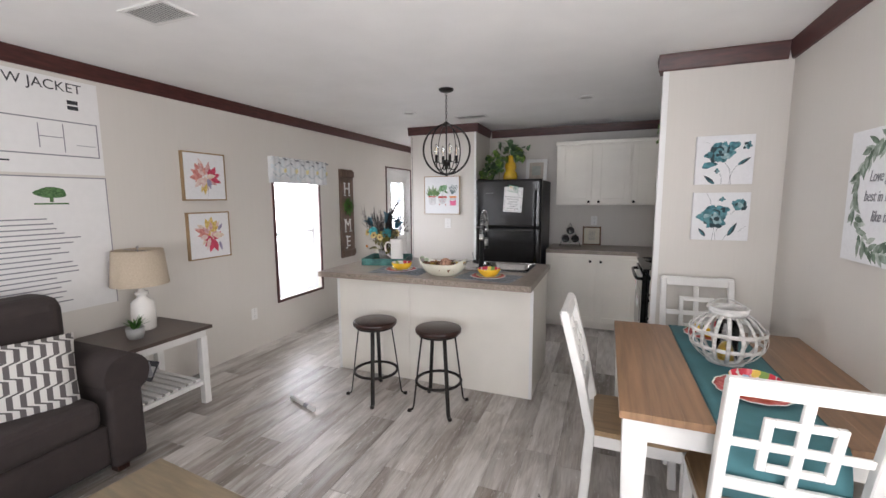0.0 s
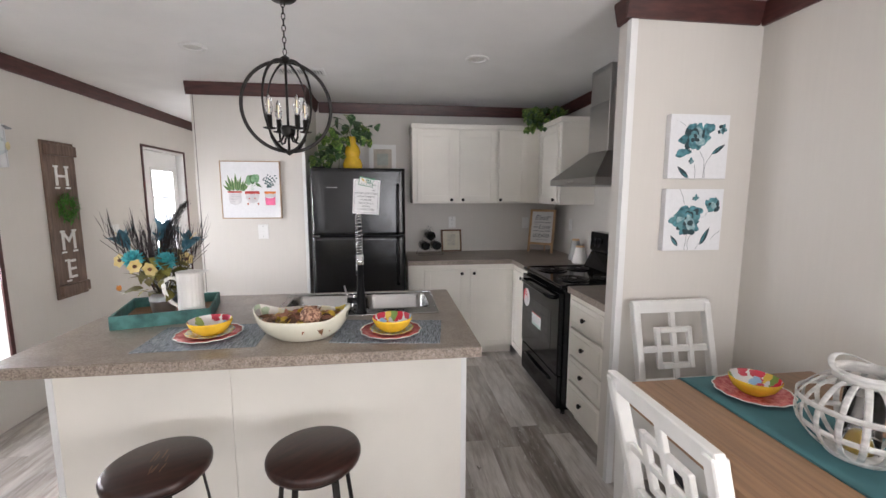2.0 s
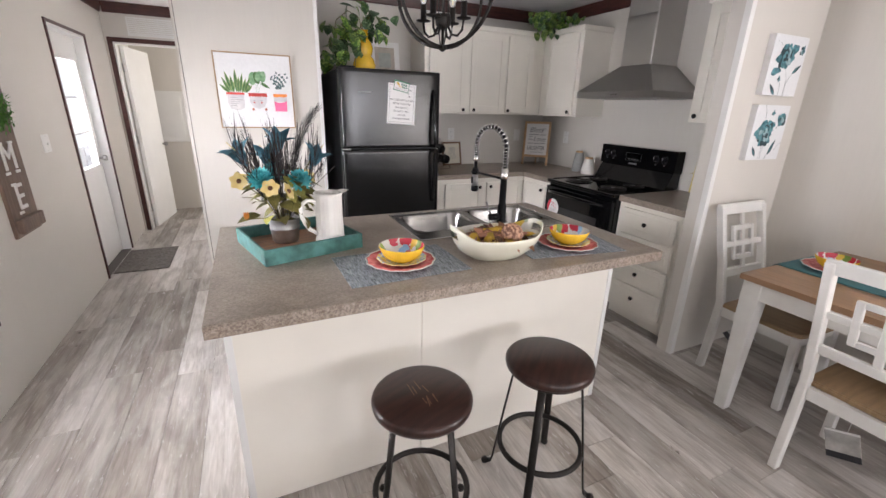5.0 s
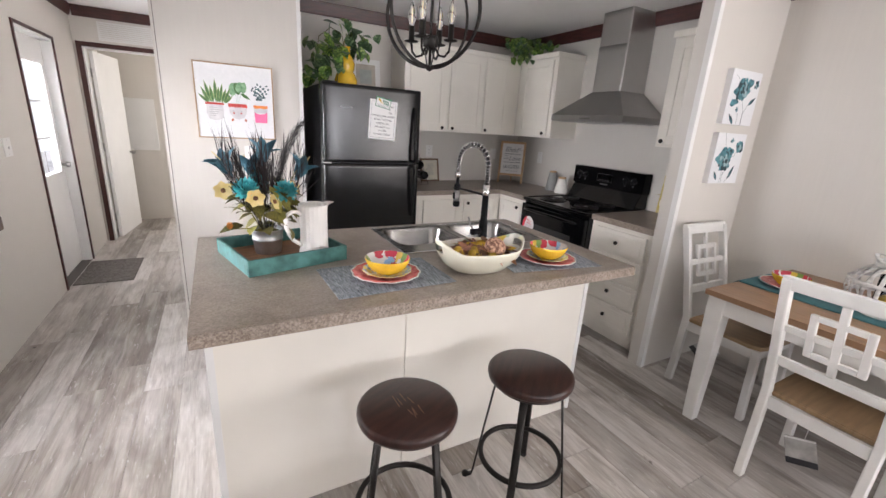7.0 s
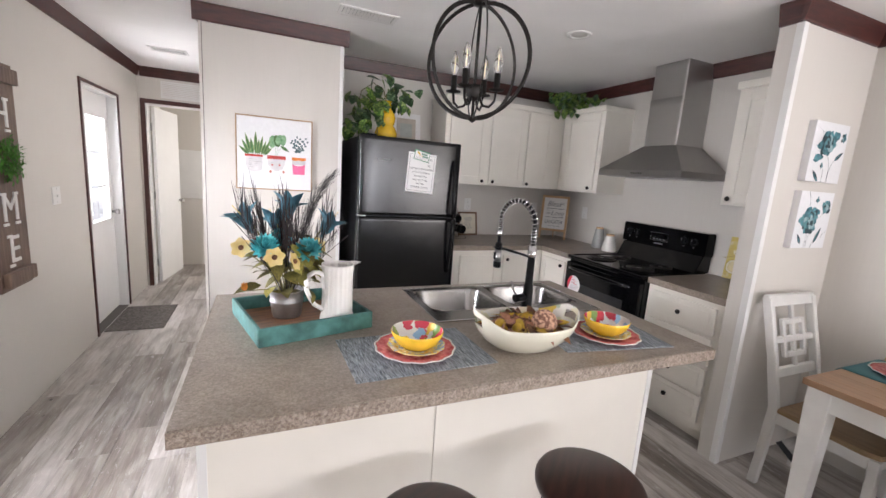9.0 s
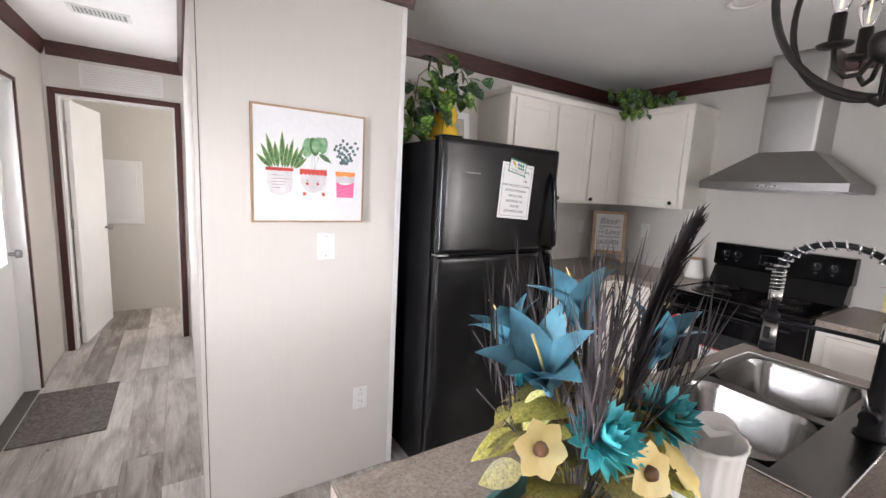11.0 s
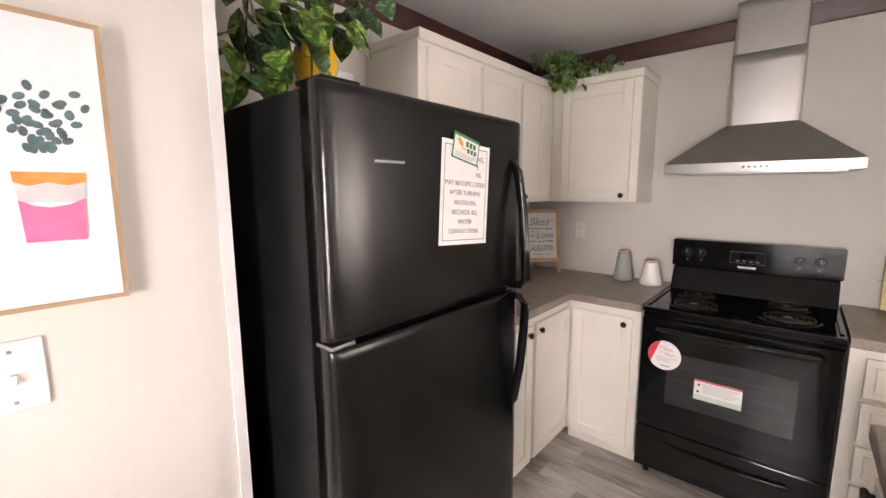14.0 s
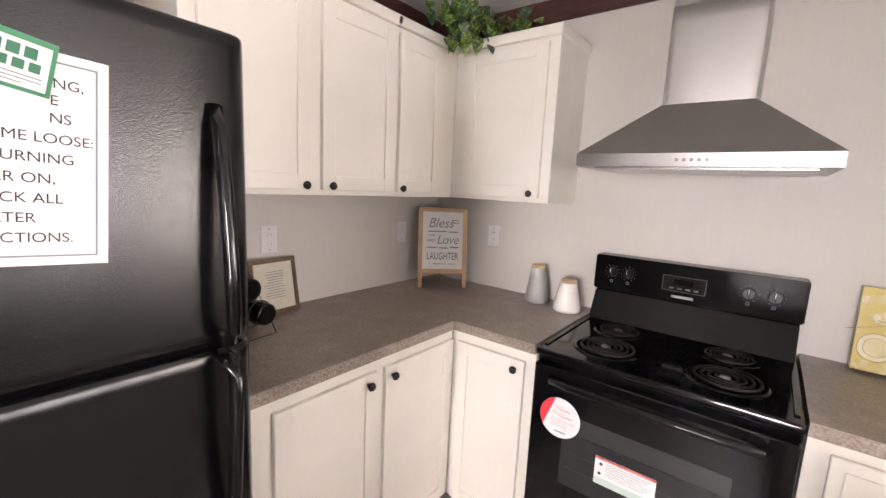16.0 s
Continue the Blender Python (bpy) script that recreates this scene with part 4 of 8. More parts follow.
def chair(x, y, rz, label):
    """Seat towards +y, back at y = -0.2 leaning to -y."""
    c = thing("dining_chair", label, "chair", x, y, 0, rz, group="chairs round the table")
    def lean(z):
        return -0.2 - 0.13 * max(0.0, (z - 0.45) / 0.55) ** 1.15
    for s in (-1, 1):
        part("rear_leg", sweep([(-0.228, 0, s * 0.185), (-0.212, 0.2, s * 0.188), (-0.2, 0.45, s * 0.19), (lean(0.7), 0.7, s * 0.19), (lean(1.0), 1.0, s * 0.19)], 0.017, 0.021), M_CHAIR, c)
        part("front_leg", sweep([(0.208, 0, s * 0.185), (0.197, 0.43, s * 0.185)], 0.019, 0.019), M_CHAIR, c)
        part("side_rail", B((s * 0.185 - 0.011, s * 0.185 + 0.011, -0.18, 0.18, 0.375, 0.43)), M_CHAIR, c)
    part("front_rail", B((-0.17, 0.17, 0.186, 0.206, 0.375, 0.43)), M_CHAIR, c)
    part("rear_rail", B((-0.17, 0.17, -0.21, -0.19, 0.375, 0.43)), M_CHAIR, c)
    bm = bmesh.new()
    outline = [(-0.2, -0.19), (0.2, -0.19), (0.21, 0.16), (0.19, 0.215), (0.1, 0.228), (-0.1, 0.228), (-0.19, 0.215), (-0.21, 0.16)]
    lo, hi = [bm.verts.new((px, py, 0.431)) for px, py in outline], [bm.verts.new((px, py, 0.455)) for px, py in outline]
    for i in range(8):
        bm.faces.new((lo[i], lo[(i + 1) % 8], hi[(i + 1) % 8], hi[i]))
    bm.faces.new(lo[::-1])
    bm.faces.new(hi)
    bmesh.ops.bevel(bm, geom=list(bm.edges), offset=0.006, segments=2, affect="EDGES")
    part("seat", bm, M_SEAT, c, "light brown wooden seat")
    def bar(name, x0, x1, z0, z1, t=0.011):
        b2 = bmesh.new()
        vs = []
        for z in (z0, z1):
            vs.append([b2.verts.new((px, lean(z) + py, z)) for px, py in ((x0, -t), (x1, -t), (x1, t), (x0, t))])
        for i in range(4):
            b2.faces.new((vs[0][i], vs[0][(i + 1) % 4], vs[1][(i + 1) % 4], vs[1][i]))
        b2.faces.new(vs[0][::-1]), b2.faces.new(vs[1])
        bmesh.ops.bevel(b2, geom=list(b2.edges), offset=0.003, segments=1, affect="EDGES")
        part(name, b2, M_CHAIR, c)
    bar("top_rail", -0.206, 0.206, 0.955, 1.012, 0.014)
    bar("lower_rail", -0.173, 0.173, 0.6, 0.645)
    bar("centre_splat", -0.014, 0.014, 0.645, 0.955, 0.009)
    bar("cross_bar", -0.173, 0.173, 0.768, 0.798, 0.008)
    for s in (-1, 1):
        bar("square_side", s * 0.085 - 0.013, s * 0.085 + 0.013, 0.692, 0.885, 0.01)
    bar("square_top", -0.072, 0.072, 0.859, 0.885, 0.0098), bar("square_bottom", -0.072, 0.072, 0.692, 0.718, 0.0098)
    return c


chair(0.635, 3.575, 180, "white chair with a square lattice back beside the wall")
chair(0.24, 2.96, -90, "white chair with a square lattice back at the table side")
chair(0.628, 2.54, 0, "white chair with a square lattice back at the table end")

# ---- living room ----
M_SOFA = material("dark_brown_fabric", (0.034, 0.025, 0.0235), 0.9, vary=0.2, scale=14, bump=0.35, bump_scale=260)
sofa = thing("armchair", "dark brown upholstered armchair with rolled arms", "armchair", -2.85, 1.745, 0)


def soft(bm, x0, x1, y0, y1, z0, z1, r):
    return bx(bm, x0, x1, y0, y1, z0, z1, bevel=r, seg=4)


part("base", soft(bmesh.new(), -0.22, 0.42, -0.42, 0.4, 0.06, 0.3, 0.03), M_SOFA, sofa)
part("seat_cushion", soft(bmesh.new(), -0.02, 0.45, -0.36, 0.36, 0.3, 0.47, 0.05), M_SOFA, sofa)
part("back", soft(bmesh.new(), -0.22, 0.06, -0.44, 0.44, 0.3, 1.0, 0.08), M_SOFA, sofa)
for s in (-1, 1):
    _bm = soft(bmesh.new(), -0.18, 0.45, s * 0.48 - 0.09, s * 0.48 + 0.09, 0.04, 0.52, 0.03)
    rod(_bm, (-0.2, s * 0.5, 0.55), (0.44, s * 0.5, 0.55), 0.12, 0.12, 24)
    part("arm", _bm, M_SOFA, sofa)
    for x in (-0.15, 0.38):
        part("foot", B((x - 0.03, x + 0.03, s * 0.45 - 0.03, s * 0.45 + 0.03, 0, 0.06)), M_STOOL, sofa)

M_ETOP = material("weathered_brown_top", (0.085, 0.06, 0.05), 0.35, vary=0.25, scale=6, stretch=(8, 1, 1))
etable = thing("end_table", "white end table with a brown top and slatted shelf", "table", -2.96, 2.69, 0)
part("tabletop", B((-0.3, 0.31, -0.3, 0.3, 0.575, 0.6), bevel=0.004), M_ETOP, etable)
part("apron", B((-0.27, 0.27, -0.27, 0.27, 0.515, 0.575)), M_CHAIR, etable)
for x in (-0.25, 0.25):
    for y in (-0.25, 0.25):
        part("leg", B((x - 0.025, x + 0.025, y - 0.025, y + 0.025, 0, 0.515), bevel=0.003), M_CHAIR, etable)
for x in (-0.25, 0.25):
    part("shelf_rail", B((x - 0.012, x + 0.012, -0.225, 0.225, 0.15, 0.18)), M_CHAIR, etable)
for _i in range(8):
    y = -0.2 + _i * 0.0575
    part("slat", B((-0.238, 0.238, y - 0.018, y + 0.018, 0.18, 0.195)), M_CHAIR, etable)

M_COFFEE = material("tan_wood_top", (0.19, 0.145, 0.09), 0.4, vary=0.2, scale=6, stretch=(1, 8, 1))
coffee = thing("coffee_table", "low coffee table with a tan wooden top", "table", -1.353, 1.371, 0, -5)
part("tabletop", B((-0.33, 0.33, -0.5, 0.5, 0.42, 0.45), bevel=0.004), M_COFFEE, coffee)
for x in (-0.28, 0.28):
    for y in (-0.45, 0.45):
        part("leg", B((x - 0.025, x + 0.025, y - 0.025, y + 0.025, 0, 0.42), bevel=0.003), M_CHAIR, coffee)


# ---- more materials ----
def tint(name, c, rough=0.6, vary=0.2, scale=30, second=None, **k):
    return material(name, c, rough, vary=vary, scale=scale, second=second, **k)


M_TEAL_PAINT = tint("teal_distressed_paint", (0.038, 0.14, 0.128), 0.6, 0.4, 18, (0.09, 0.26, 0.24), bump=0.2)
M_TRAYWOOD = tint("brown_tray_wood", (0.25, 0.115, 0.055), 0.5, 0.4, 6, stretch=(1, 9, 1))
M_ZINC = tint("galvanised_zinc", (0.42, 0.42, 0.42), 0.5, 0.2, 25, metal=1)
M_CERAMIC = tint("white_glaze", (0.78, 0.76, 0.72), 0.15, 0.04, 8, coat=0.3)
M_CREAM = tint("cream_glaze", (0.72, 0.7, 0.58), 0.2, 0.05, 8, coat=0.3)
M_YELLOW = tint("yellow_glaze", (0.8, 0.5, 0.03), 0.2, 0.12, 20, coat=0.3)
M_CORAL = tint("coral_glaze", (0.52, 0.085, 0.09), 0.25, 0.2, 60, (0.66, 0.2, 0.18), sharp=(0.35, 0.65))
M_BLUEWEAVE = tint("blue_grey_weave", (0.095, 0.125, 0.165), 0.85, 0.6, 75, (0.42, 0.46, 0.5), stretch=(7, 0.4, 1), sharp=(0.34, 0.66), bump=0.5, bump_scale=220)
M_LINEN_TEAL = tint("teal_cloth", (0.06, 0.17, 0.19), 0.9, 0.12, 9, bump=0.2, bump_scale=300)
M_HEM = tint("dark_teal_thread", (0.03, 0.085, 0.1), 0.9, 0.2, 200)
M_WHITEWASH = tint("whitewashed_bamboo", (0.54, 0.53, 0.51), 0.55, 0.3, 25, stretch=(1, 1, 3))
M_CANDLE = tint("yellow_candle_wax", (0.75, 0.5, 0.05), 0.4, 0.06)
M_LEAF = tint("pothos_leaf", (0.06, 0.17, 0.02), 0.4, 0.4, 5, (0.38, 0.5, 0.12), rand=0.35, sharp=(0.45, 0.66))
M_LEAF_D = tint("ivy_leaf_dark", (0.04, 0.11, 0.035), 0.45, 0.4, 5, (0.26, 0.38, 0.2), rand=0.35, sharp=(0.48, 0.7))
M_OLIVE = tint("olive_leaf", (0.085, 0.075, 0.014), 0.55, 0.4, 20, (0.2, 0.17, 0.03), rand=0.35)
M_OLIVE_L = tint("light_olive_leaf", (0.16, 0.16, 0.03), 0.55, 0.3, 20, (0.34, 0.3, 0.06), rand=0.3)
M_LILY = tint("dusty_blue_petal", (0.035, 0.12, 0.18), 0.6, 0.4, 20, (0.085, 0.26, 0.34), rand=0.2)
M_TURQ = tint("turquoise_petal", (0.035, 0.43, 0.5), 0.6, 0.35, 45, (0.16, 0.68, 0.72), rand=0.2)
M_PALEYEL = tint("pale_yellow_petal", (0.72, 0.52, 0.15), 0.6, 0.15, 20, (0.8, 0.68, 0.34))
M_ORANGE = tint("orange_petal", (0.6, 0.22, 0.03), 0.6)
M_GRASS = tint("dark_plume_grass", (0.032, 0.026, 0.027), 0.8, 0.4, 40, rand=0.3)
M_BROWNLEAF = tint("dried_brown_leaf", (0.09, 0.035, 0.015), 0.6, 0.4, 30, (0.2, 0.09, 0.035), rand=0.5)
M_GOLDLEAF = tint("dried_gold_leaf", (0.52, 0.34, 0.03), 0.5, 0.3, 30, rand=0.3)
M_BALL = tint("pinkish_woven_ball", (0.3, 0.13, 0.08), 0.7, 0.5, 90, (0.6, 0.36, 0.24), bump=0.9, bump_scale=120, sharp=(0.42, 0.58))
M_RUSSET = tint("russet_dried_leaf", (0.22, 0.07, 0.04), 0.7, 0.4, 30, (0.4, 0.2, 0.12), rand=0.3)
M_GREYPOT = tint("grey_ceramic", (0.33, 0.33, 0.32), 0.5, 0.08, 20)
M_WOODLID = tint("pale_wood", (0.5, 0.32, 0.17), 0.5, 0.2, 9, stretch=(1, 6, 1))
M_RUST_FRAME = tint("brown_wood_frame", (0.13, 0.07, 0.035), 0.5, 0.3, 9, stretch=(6, 1, 6))
M_CANVAS = tint("white_canvas", (0.754, 0.754, 0.764), 0.75, 0.03, 60, bump=0.15, bump_scale=500)
M_PICFRAME = tint("pale_wood_frame", (0.36, 0.24, 0.14), 0.5, 0.2, 12)
M_GOLDFRAME = tint("brushed_gold_frame", (0.3, 0.2, 0.1), 0.4, 0.15, 12)
M_SHADE = tint("beige_linen_shade", (0.5, 0.42, 0.32), 0.9, 0.08, 120, bump=0.3, bump_scale=300)
M_SIGNWOOD = tint("brown_sign_board", (0.14, 0.083, 0.056), 0.55, 0.4, 8, (0.2, 0.128, 0.092), stretch=(7, 7, 0.7), bump=0.2)
M_GREEN = tint("wreath_green", (0.035, 0.12, 0.015), 0.6, 0.4, 60, (0.08, 0.22, 0.03), rand=0.3)
M_PLASTIC_W = tint("white_plastic", (0.74, 0.73, 0.71), 0.35, 0.02)
M_MAT = tint("grey_doormat", (0.1, 0.085, 0.075), 0.95, 0.3, 60, (0.2, 0.18, 0.165), bump=0.6, bump_scale=300)
M_RED = tint("red_print", (0.6, 0.03, 0.05), 0.5)
M_BULB = glass_material("bulb_glass")
M_FILAMENT = material("filament", (0.8, 0.7, 0.5), 0.5, emit=(1, 0.8, 0.5, 0.5))
M_CLEAR = glass_material("clear_plastic", (0.96, 0.97, 0.97), 0.15)


def floral_material(name, base, spots, scale=22):
    """Painted blossoms on a glaze: round patches in a few colours."""
    m = bpy.data.materials.new(name)
    m.use_nodes = True
    nt, N = m.node_tree, m.node_tree.nodes
    b = N["Principled BSDF"]
    b.inputs["Roughness"].default_value = 0.18
    tc, v = N.new("ShaderNodeTexCoord"), N.new("ShaderNodeTexVoronoi")
    v.inputs["Scale"].default_value = scale
    wob = N.new("ShaderNodeTexNoise")
    wob.inputs["Scale"].default_value, wob.inputs["Detail"].default_value = scale * 1.6, 3
    nt.links.new(tc.outputs["Object"], wob.inputs["Vector"])
    add = N.new("ShaderNodeVectorMath")
    add.operation = "MULTIPLY_ADD"
    add.inputs[1].default_value = (0.9 / scale,) * 3
    nt.links.new(wob.outputs["Color"], add.inputs[0])
    nt.links.new(tc.outputs["Object"], add.inputs[2])
    nt.links.new(add.outputs[0], v.inputs["Vector"])
    sep = N.new("ShaderNodeSeparateColor")
    nt.links.new(v.outputs["Color"], sep.inputs[0])
    r = N.new("ShaderNodeValToRGB")
    r.color_ramp.interpolation = "CONSTANT"
    e = r.color_ramp.elements
    while len(e) < len(spots):
        e.new(0.5)
    for i, (el, c) in enumerate(zip(e, spots)):
        el.position, el.color = i / len(spots), (*c, 1)
    nt.links.new(sep.outputs[0], r.inputs["Fac"])
    lim = N.new("ShaderNodeMath")
    lim.operation = "LESS_THAN"
    lim.inputs[1].default_value = 0.56
    nt.links.new(v.outputs["Distance"], lim.inputs[0])
    mx = N.new("ShaderNodeMix")
    mx.data_type = "RGBA"
    nt.links.new(lim.outputs[0], mx.inputs["Factor"])
    mx.inputs["A"].default_value = (*base, 1)
    nt.links.new(r.outputs["Color"], mx.inputs["B"])
    nt.links.new(mx.outputs["Result"], b.inputs["Base Color"])
    return m


M_FLORAL = floral_material("floral_glaze", (0.76, 0.74, 0.7), [(0.55, 0.05, 0.08), (0.2, 0.31, 0.07), (0.76, 0.74, 0.7), (0.74, 0.5, 0.08), (0.6, 0.09, 0.1), (0.32, 0.52, 0.72), (0.3, 0.4, 0.12), (0.58, 0.04, 0.06)], 23)
M_FLORAL3 = floral_material("lemon_glaze", (0.74, 0.72, 0.66), [(0.74, 0.72, 0.66), (0.42, 0.5, 0.36), (0.72, 0.68, 0.5), (0.6, 0.45, 0.08), (0.3, 0.38, 0.22)], 17)
M_FLORAL2 = floral_material("floral_rim", (0.72, 0.62, 0.3), [(0.72, 0.6, 0.2), (0.35, 0.45, 0.6), (0.75, 0.7, 0.6), (0.7, 0.45, 0.1)], 70)
M_VALANCE = floral_material("leaf_print_cloth", (0.76, 0.77, 0.78), [(0.76, 0.77, 0.78), (0.68, 0.74, 0.77), (0.76, 0.77, 0.78), (0.72, 0.75, 0.77)], 9)
M_YSPOT = floral_material("yellow_print", (0.62, 0.5, 0.16), [(0.66, 0.57, 0.3), (0.6, 0.47, 0.17), (0.64, 0.54, 0.24)], 40)


def maze_material(name):
    m = bpy.data.materials.new(name)
    m.use_nodes = True
    nt, N = m.node_tree, m.node_tree.nodes
    b = N["Principled BSDF"]
    b.inputs["Roughness"].default_value = 0.9
    tc = N.new("ShaderNodeTexCoord")
    sep = N.new("ShaderNodeSeparateXYZ")
    nt.links.new(tc.outputs["Object"], sep.inputs[0])

    def calc(op, *args):
        n = N.new("ShaderNodeMath")
        n.operation = op
        for i, v in enumerate(args):
            if isinstance(v, (int, float)):
                n.inputs[i].default_value = v
            else:
                nt.links.new(v, n.inputs[i])
        return n.outputs[0]

    step = N.new("ShaderNodeMapRange")
    for key, v in (("From Min", 0.03), ("From Max", 0.045), ("To Min", 0.0), ("To Max", 0.042)):
        step.inputs[key].default_value = v
    nt.links.new(calc("PINGPONG", sep.outputs[2], 0.075), step.inputs["Value"])
    band = calc("GREATER_THAN", calc("PINGPONG", calc("ADD", sep.outputs[0], step.outputs[0]), 0.024), 0.0115)
    r = N.new("ShaderNodeValToRGB")
    r.color_ramp.elements[0].color, r.color_ramp.elements[1].color = (0.1, 0.09, 0.088, 1), (0.58, 0.56, 0.53, 1)
    nt.links.new(band, r.inputs["Fac"])
    nt.links.new(r.outputs["Color"], b.inputs["Base Color"])
    return m


# ---- shapes for leaves and pictures ----
def petal(bm, length, width, curl=0.3, tip=1.0, fold=0.15, n=6, base=(0, 0, 0), turn=0.0, rise=0.0, thick=0.0008):
    """A leaf or petal that leaves base along the direction (turn, rise) and bends down by curl."""
    q = Euler((0, -rise, turn)).to_matrix()
    rows = []
    a, x, z = 0.0, 0.0, 0.0
    for i in range(n + 1):
        s = i / n
        w = width * 0.5 * (math.sin(math.pi * min(1, s ** 0.75 * 0.97 + 0.03)) ** tip)
        rows.append([bm.verts.new(Vector(base) + q @ Vector((x, v * w, z + abs(v) * w * fold))) for v in (-1, 0, 1)])
        a = -curl * (s + 1 / n)
        x, z = x + math.cos(a) * length / n, z + math.sin(a) * length / n
    for p, r in zip(rows, rows[1:]):
        for j in (0, 1):
            bm.faces.new((p[j], p[j + 1], r[j + 1], r[j])).smooth = True
    return bm


LEAVES = {}


def leaf_ob(parent, mat, length, width, loc, turn, rise, name="leaf", roll=0.0, curl=0.5):
    key = (mat.name, round(length / width, 1), curl)
    if key not in LEAVES:
        LEAVES[key] = mesh("leaf", petal(bmesh.new(), 1.0, width / length, curl), mat)
    o = new(name, LEAVES[key])
    o.parent = parent
    o.matrix_basis = Matrix.LocRotScale(Vector(loc), Euler((roll, -rise, turn)), (length,) * 3)
    return o


def ell(cx, cz, rx, rz, rot=0.0, n=18, wob=0.0):
    c, s = math.cos(rot), math.sin(rot)
    pts = []
    for i in range(n):
        a = 2 * math.pi * i / n
        k = 1 + wob * math.sin(3 * a + cx * 50) + wob * 0.6 * math.sin(5 * a + cz * 70)
        u, v = rx * k * math.cos(a), rz * k * math.sin(a)
        pts.append((cx + u * c - v * s, cz + u * s + v * c))
    return pts


def blade(x, z, length, width, ang, n=7):
    """A pointed leaf outline from its foot, in x, z."""
    d, p = (math.cos(ang), math.sin(ang)), (-math.sin(ang), math.cos(ang))
    up = [(s / n, math.sin(math.pi * (s / n) ** 0.8) * 0.5) for s in range(n + 1)]
    return [(x + d[0] * length * s + p[0] * width * w, z + d[1] * length * s + p[1] * width * w) for s, w in up] + \
           [(x + d[0] * length * s - p[0] * width * w, z + d[1] * length * s - p[1] * width * w) for s, w in up[-2:0:-1]]


def rc(x0, x1, z0, z1):
    return [(x0, z0), (x1, z0), (x1, z1), (x0, z1)]


PAINT_UP = 0.0


def paint(name, polys, mat, parent, y, t=0.0004, label=""):
    """Flat strokes of one colour on a face that looks along -y."""
    bm = bmesh.new()
    for k, pts in enumerate(polys):
        o = y - 0.00004 * (k % 9)
        lo, hi = [bm.verts.new((x, o, z + PAINT_UP)) for x, z in pts], [bm.verts.new((x, o - t, z + PAINT_UP)) for x, z in pts]
        bm.faces.new(hi)
        for i in range(len(pts)):
            bm.faces.new((lo[i], lo[(i + 1) % len(pts)], hi[(i + 1) % len(pts)], hi[i]))
    return part(name, bm, mat, parent, label)


def picture(name, label, cat, x, y, z, rz, w, h, depth, frame_w, frame_mat, group="", face=M_CANVAS, rx=0.0):
    """A picture whose back lies in the plane y = 0, face towards -y, centred; x, z from -w/2, -h/2."""
    p = thing(name, label, cat, x, y, z, rz, group=group, rx=rx)
    part("canvas", B((-w / 2 + frame_w, w / 2 - frame_w, -depth + (0.004 if frame_w else 0), 0, -h / 2 + frame_w, h / 2 - frame_w), bevel=0.001 if not frame_w else 0), face, p)
    if frame_w:
        part("picture_frame", B((-w / 2, -w / 2 + frame_w, -depth, 0, -h / 2, h / 2), (w / 2 - frame_w, w / 2, -depth, 0, -h / 2, h / 2), (-w / 2 + frame_w, w / 2 - frame_w, -depth, 0, -h / 2, -h / 2 + frame_w), (-w / 2 + frame_w, w / 2 - frame_w, -depth, 0, h / 2 - frame_w, h / 2)), frame_mat, p)
    return p


R = random.Random(7)

# ---- plant print on the nook wall ----
pr = picture("plant_print", "framed print of three potted plants", "picture", -1.9, NY, 1.57, 0, 0.484, 0.484, 0.028, 0.008, M_PICFRAME)
f = -0.024
G1, G2 = tint("print_green", (0.035, 0.11, 0.035), 0.8, 0.4, 90, (0.14, 0.27, 0.1)), tint("print_soft_green", (0.1, 0.28, 0.12), 0.8, 0.3, 40, (0.32, 0.5, 0.3))
G3 = tint("print_grey_green", (0.08, 0.13, 0.14), 0.8, 0.4, 60)
GW, GR, GO, GP = tint("print_pale_grey", (0.6, 0.58, 0.6), 0.8, 0.15, 15, (0.72, 0.7, 0.7)), tint("print_red", (0.5, 0.06, 0.05), 0.8, 0.2), tint("print_orange", (0.8, 0.25, 0.06), 0.8, 0.2), tint("print_pink", (0.78, 0.16, 0.32), 0.8, 0.15)
PAINT_UP = 0.05
M_GREYINK = tint("print_soft_grey", (0.4, 0.39, 0.4), 0.8, 0.2)
GY, GT = tint("print_yellow_green", (0.22, 0.32, 0.1), 0.8, 0.3, 60, (0.4, 0.48, 0.22)), tint("print_red_brown", (0.45, 0.12, 0.06), 0.8, 0.2)


def moved(polys, x0, x1, k):
    return [[(x1 + (x - x0) * k, z) for x, z in p] for p in polys]


SNAKE = ((-0.1, 0.08, 0.02, 138), (-0.08, 0.11, 0.022, 116), (-0.05, 0.145, 0.024, 105), (-0.02, 0.11, 0.026, 97), (0.03, 0.155, 0.025, 90), (0.06, 0.105, 0.024, 84), (0.09, 0.13, 0.022, 79), (0.13, 0.1, 0.022, 72), (0.16, 0.115, 0.02, 65), (0.18, 0.075, 0.018, 45))
for _k, (dx, l, wd, a) in enumerate(SNAKE):
    paint("painted_leaf", moved([blade(-0.122 + dx * 0.35, -0.062, l, wd, radians(a))], -0.122, -0.131, 0.98), GY, pr, f - 0.00015 * _k)
    paint("painted_leaf", moved([blade(-0.122 + dx * 0.35, -0.062, l * 0.95, wd * 0.7, radians(a))], -0.122, -0.131, 0.98), G1, pr, f - 0.00015 * _k - 0.00008)
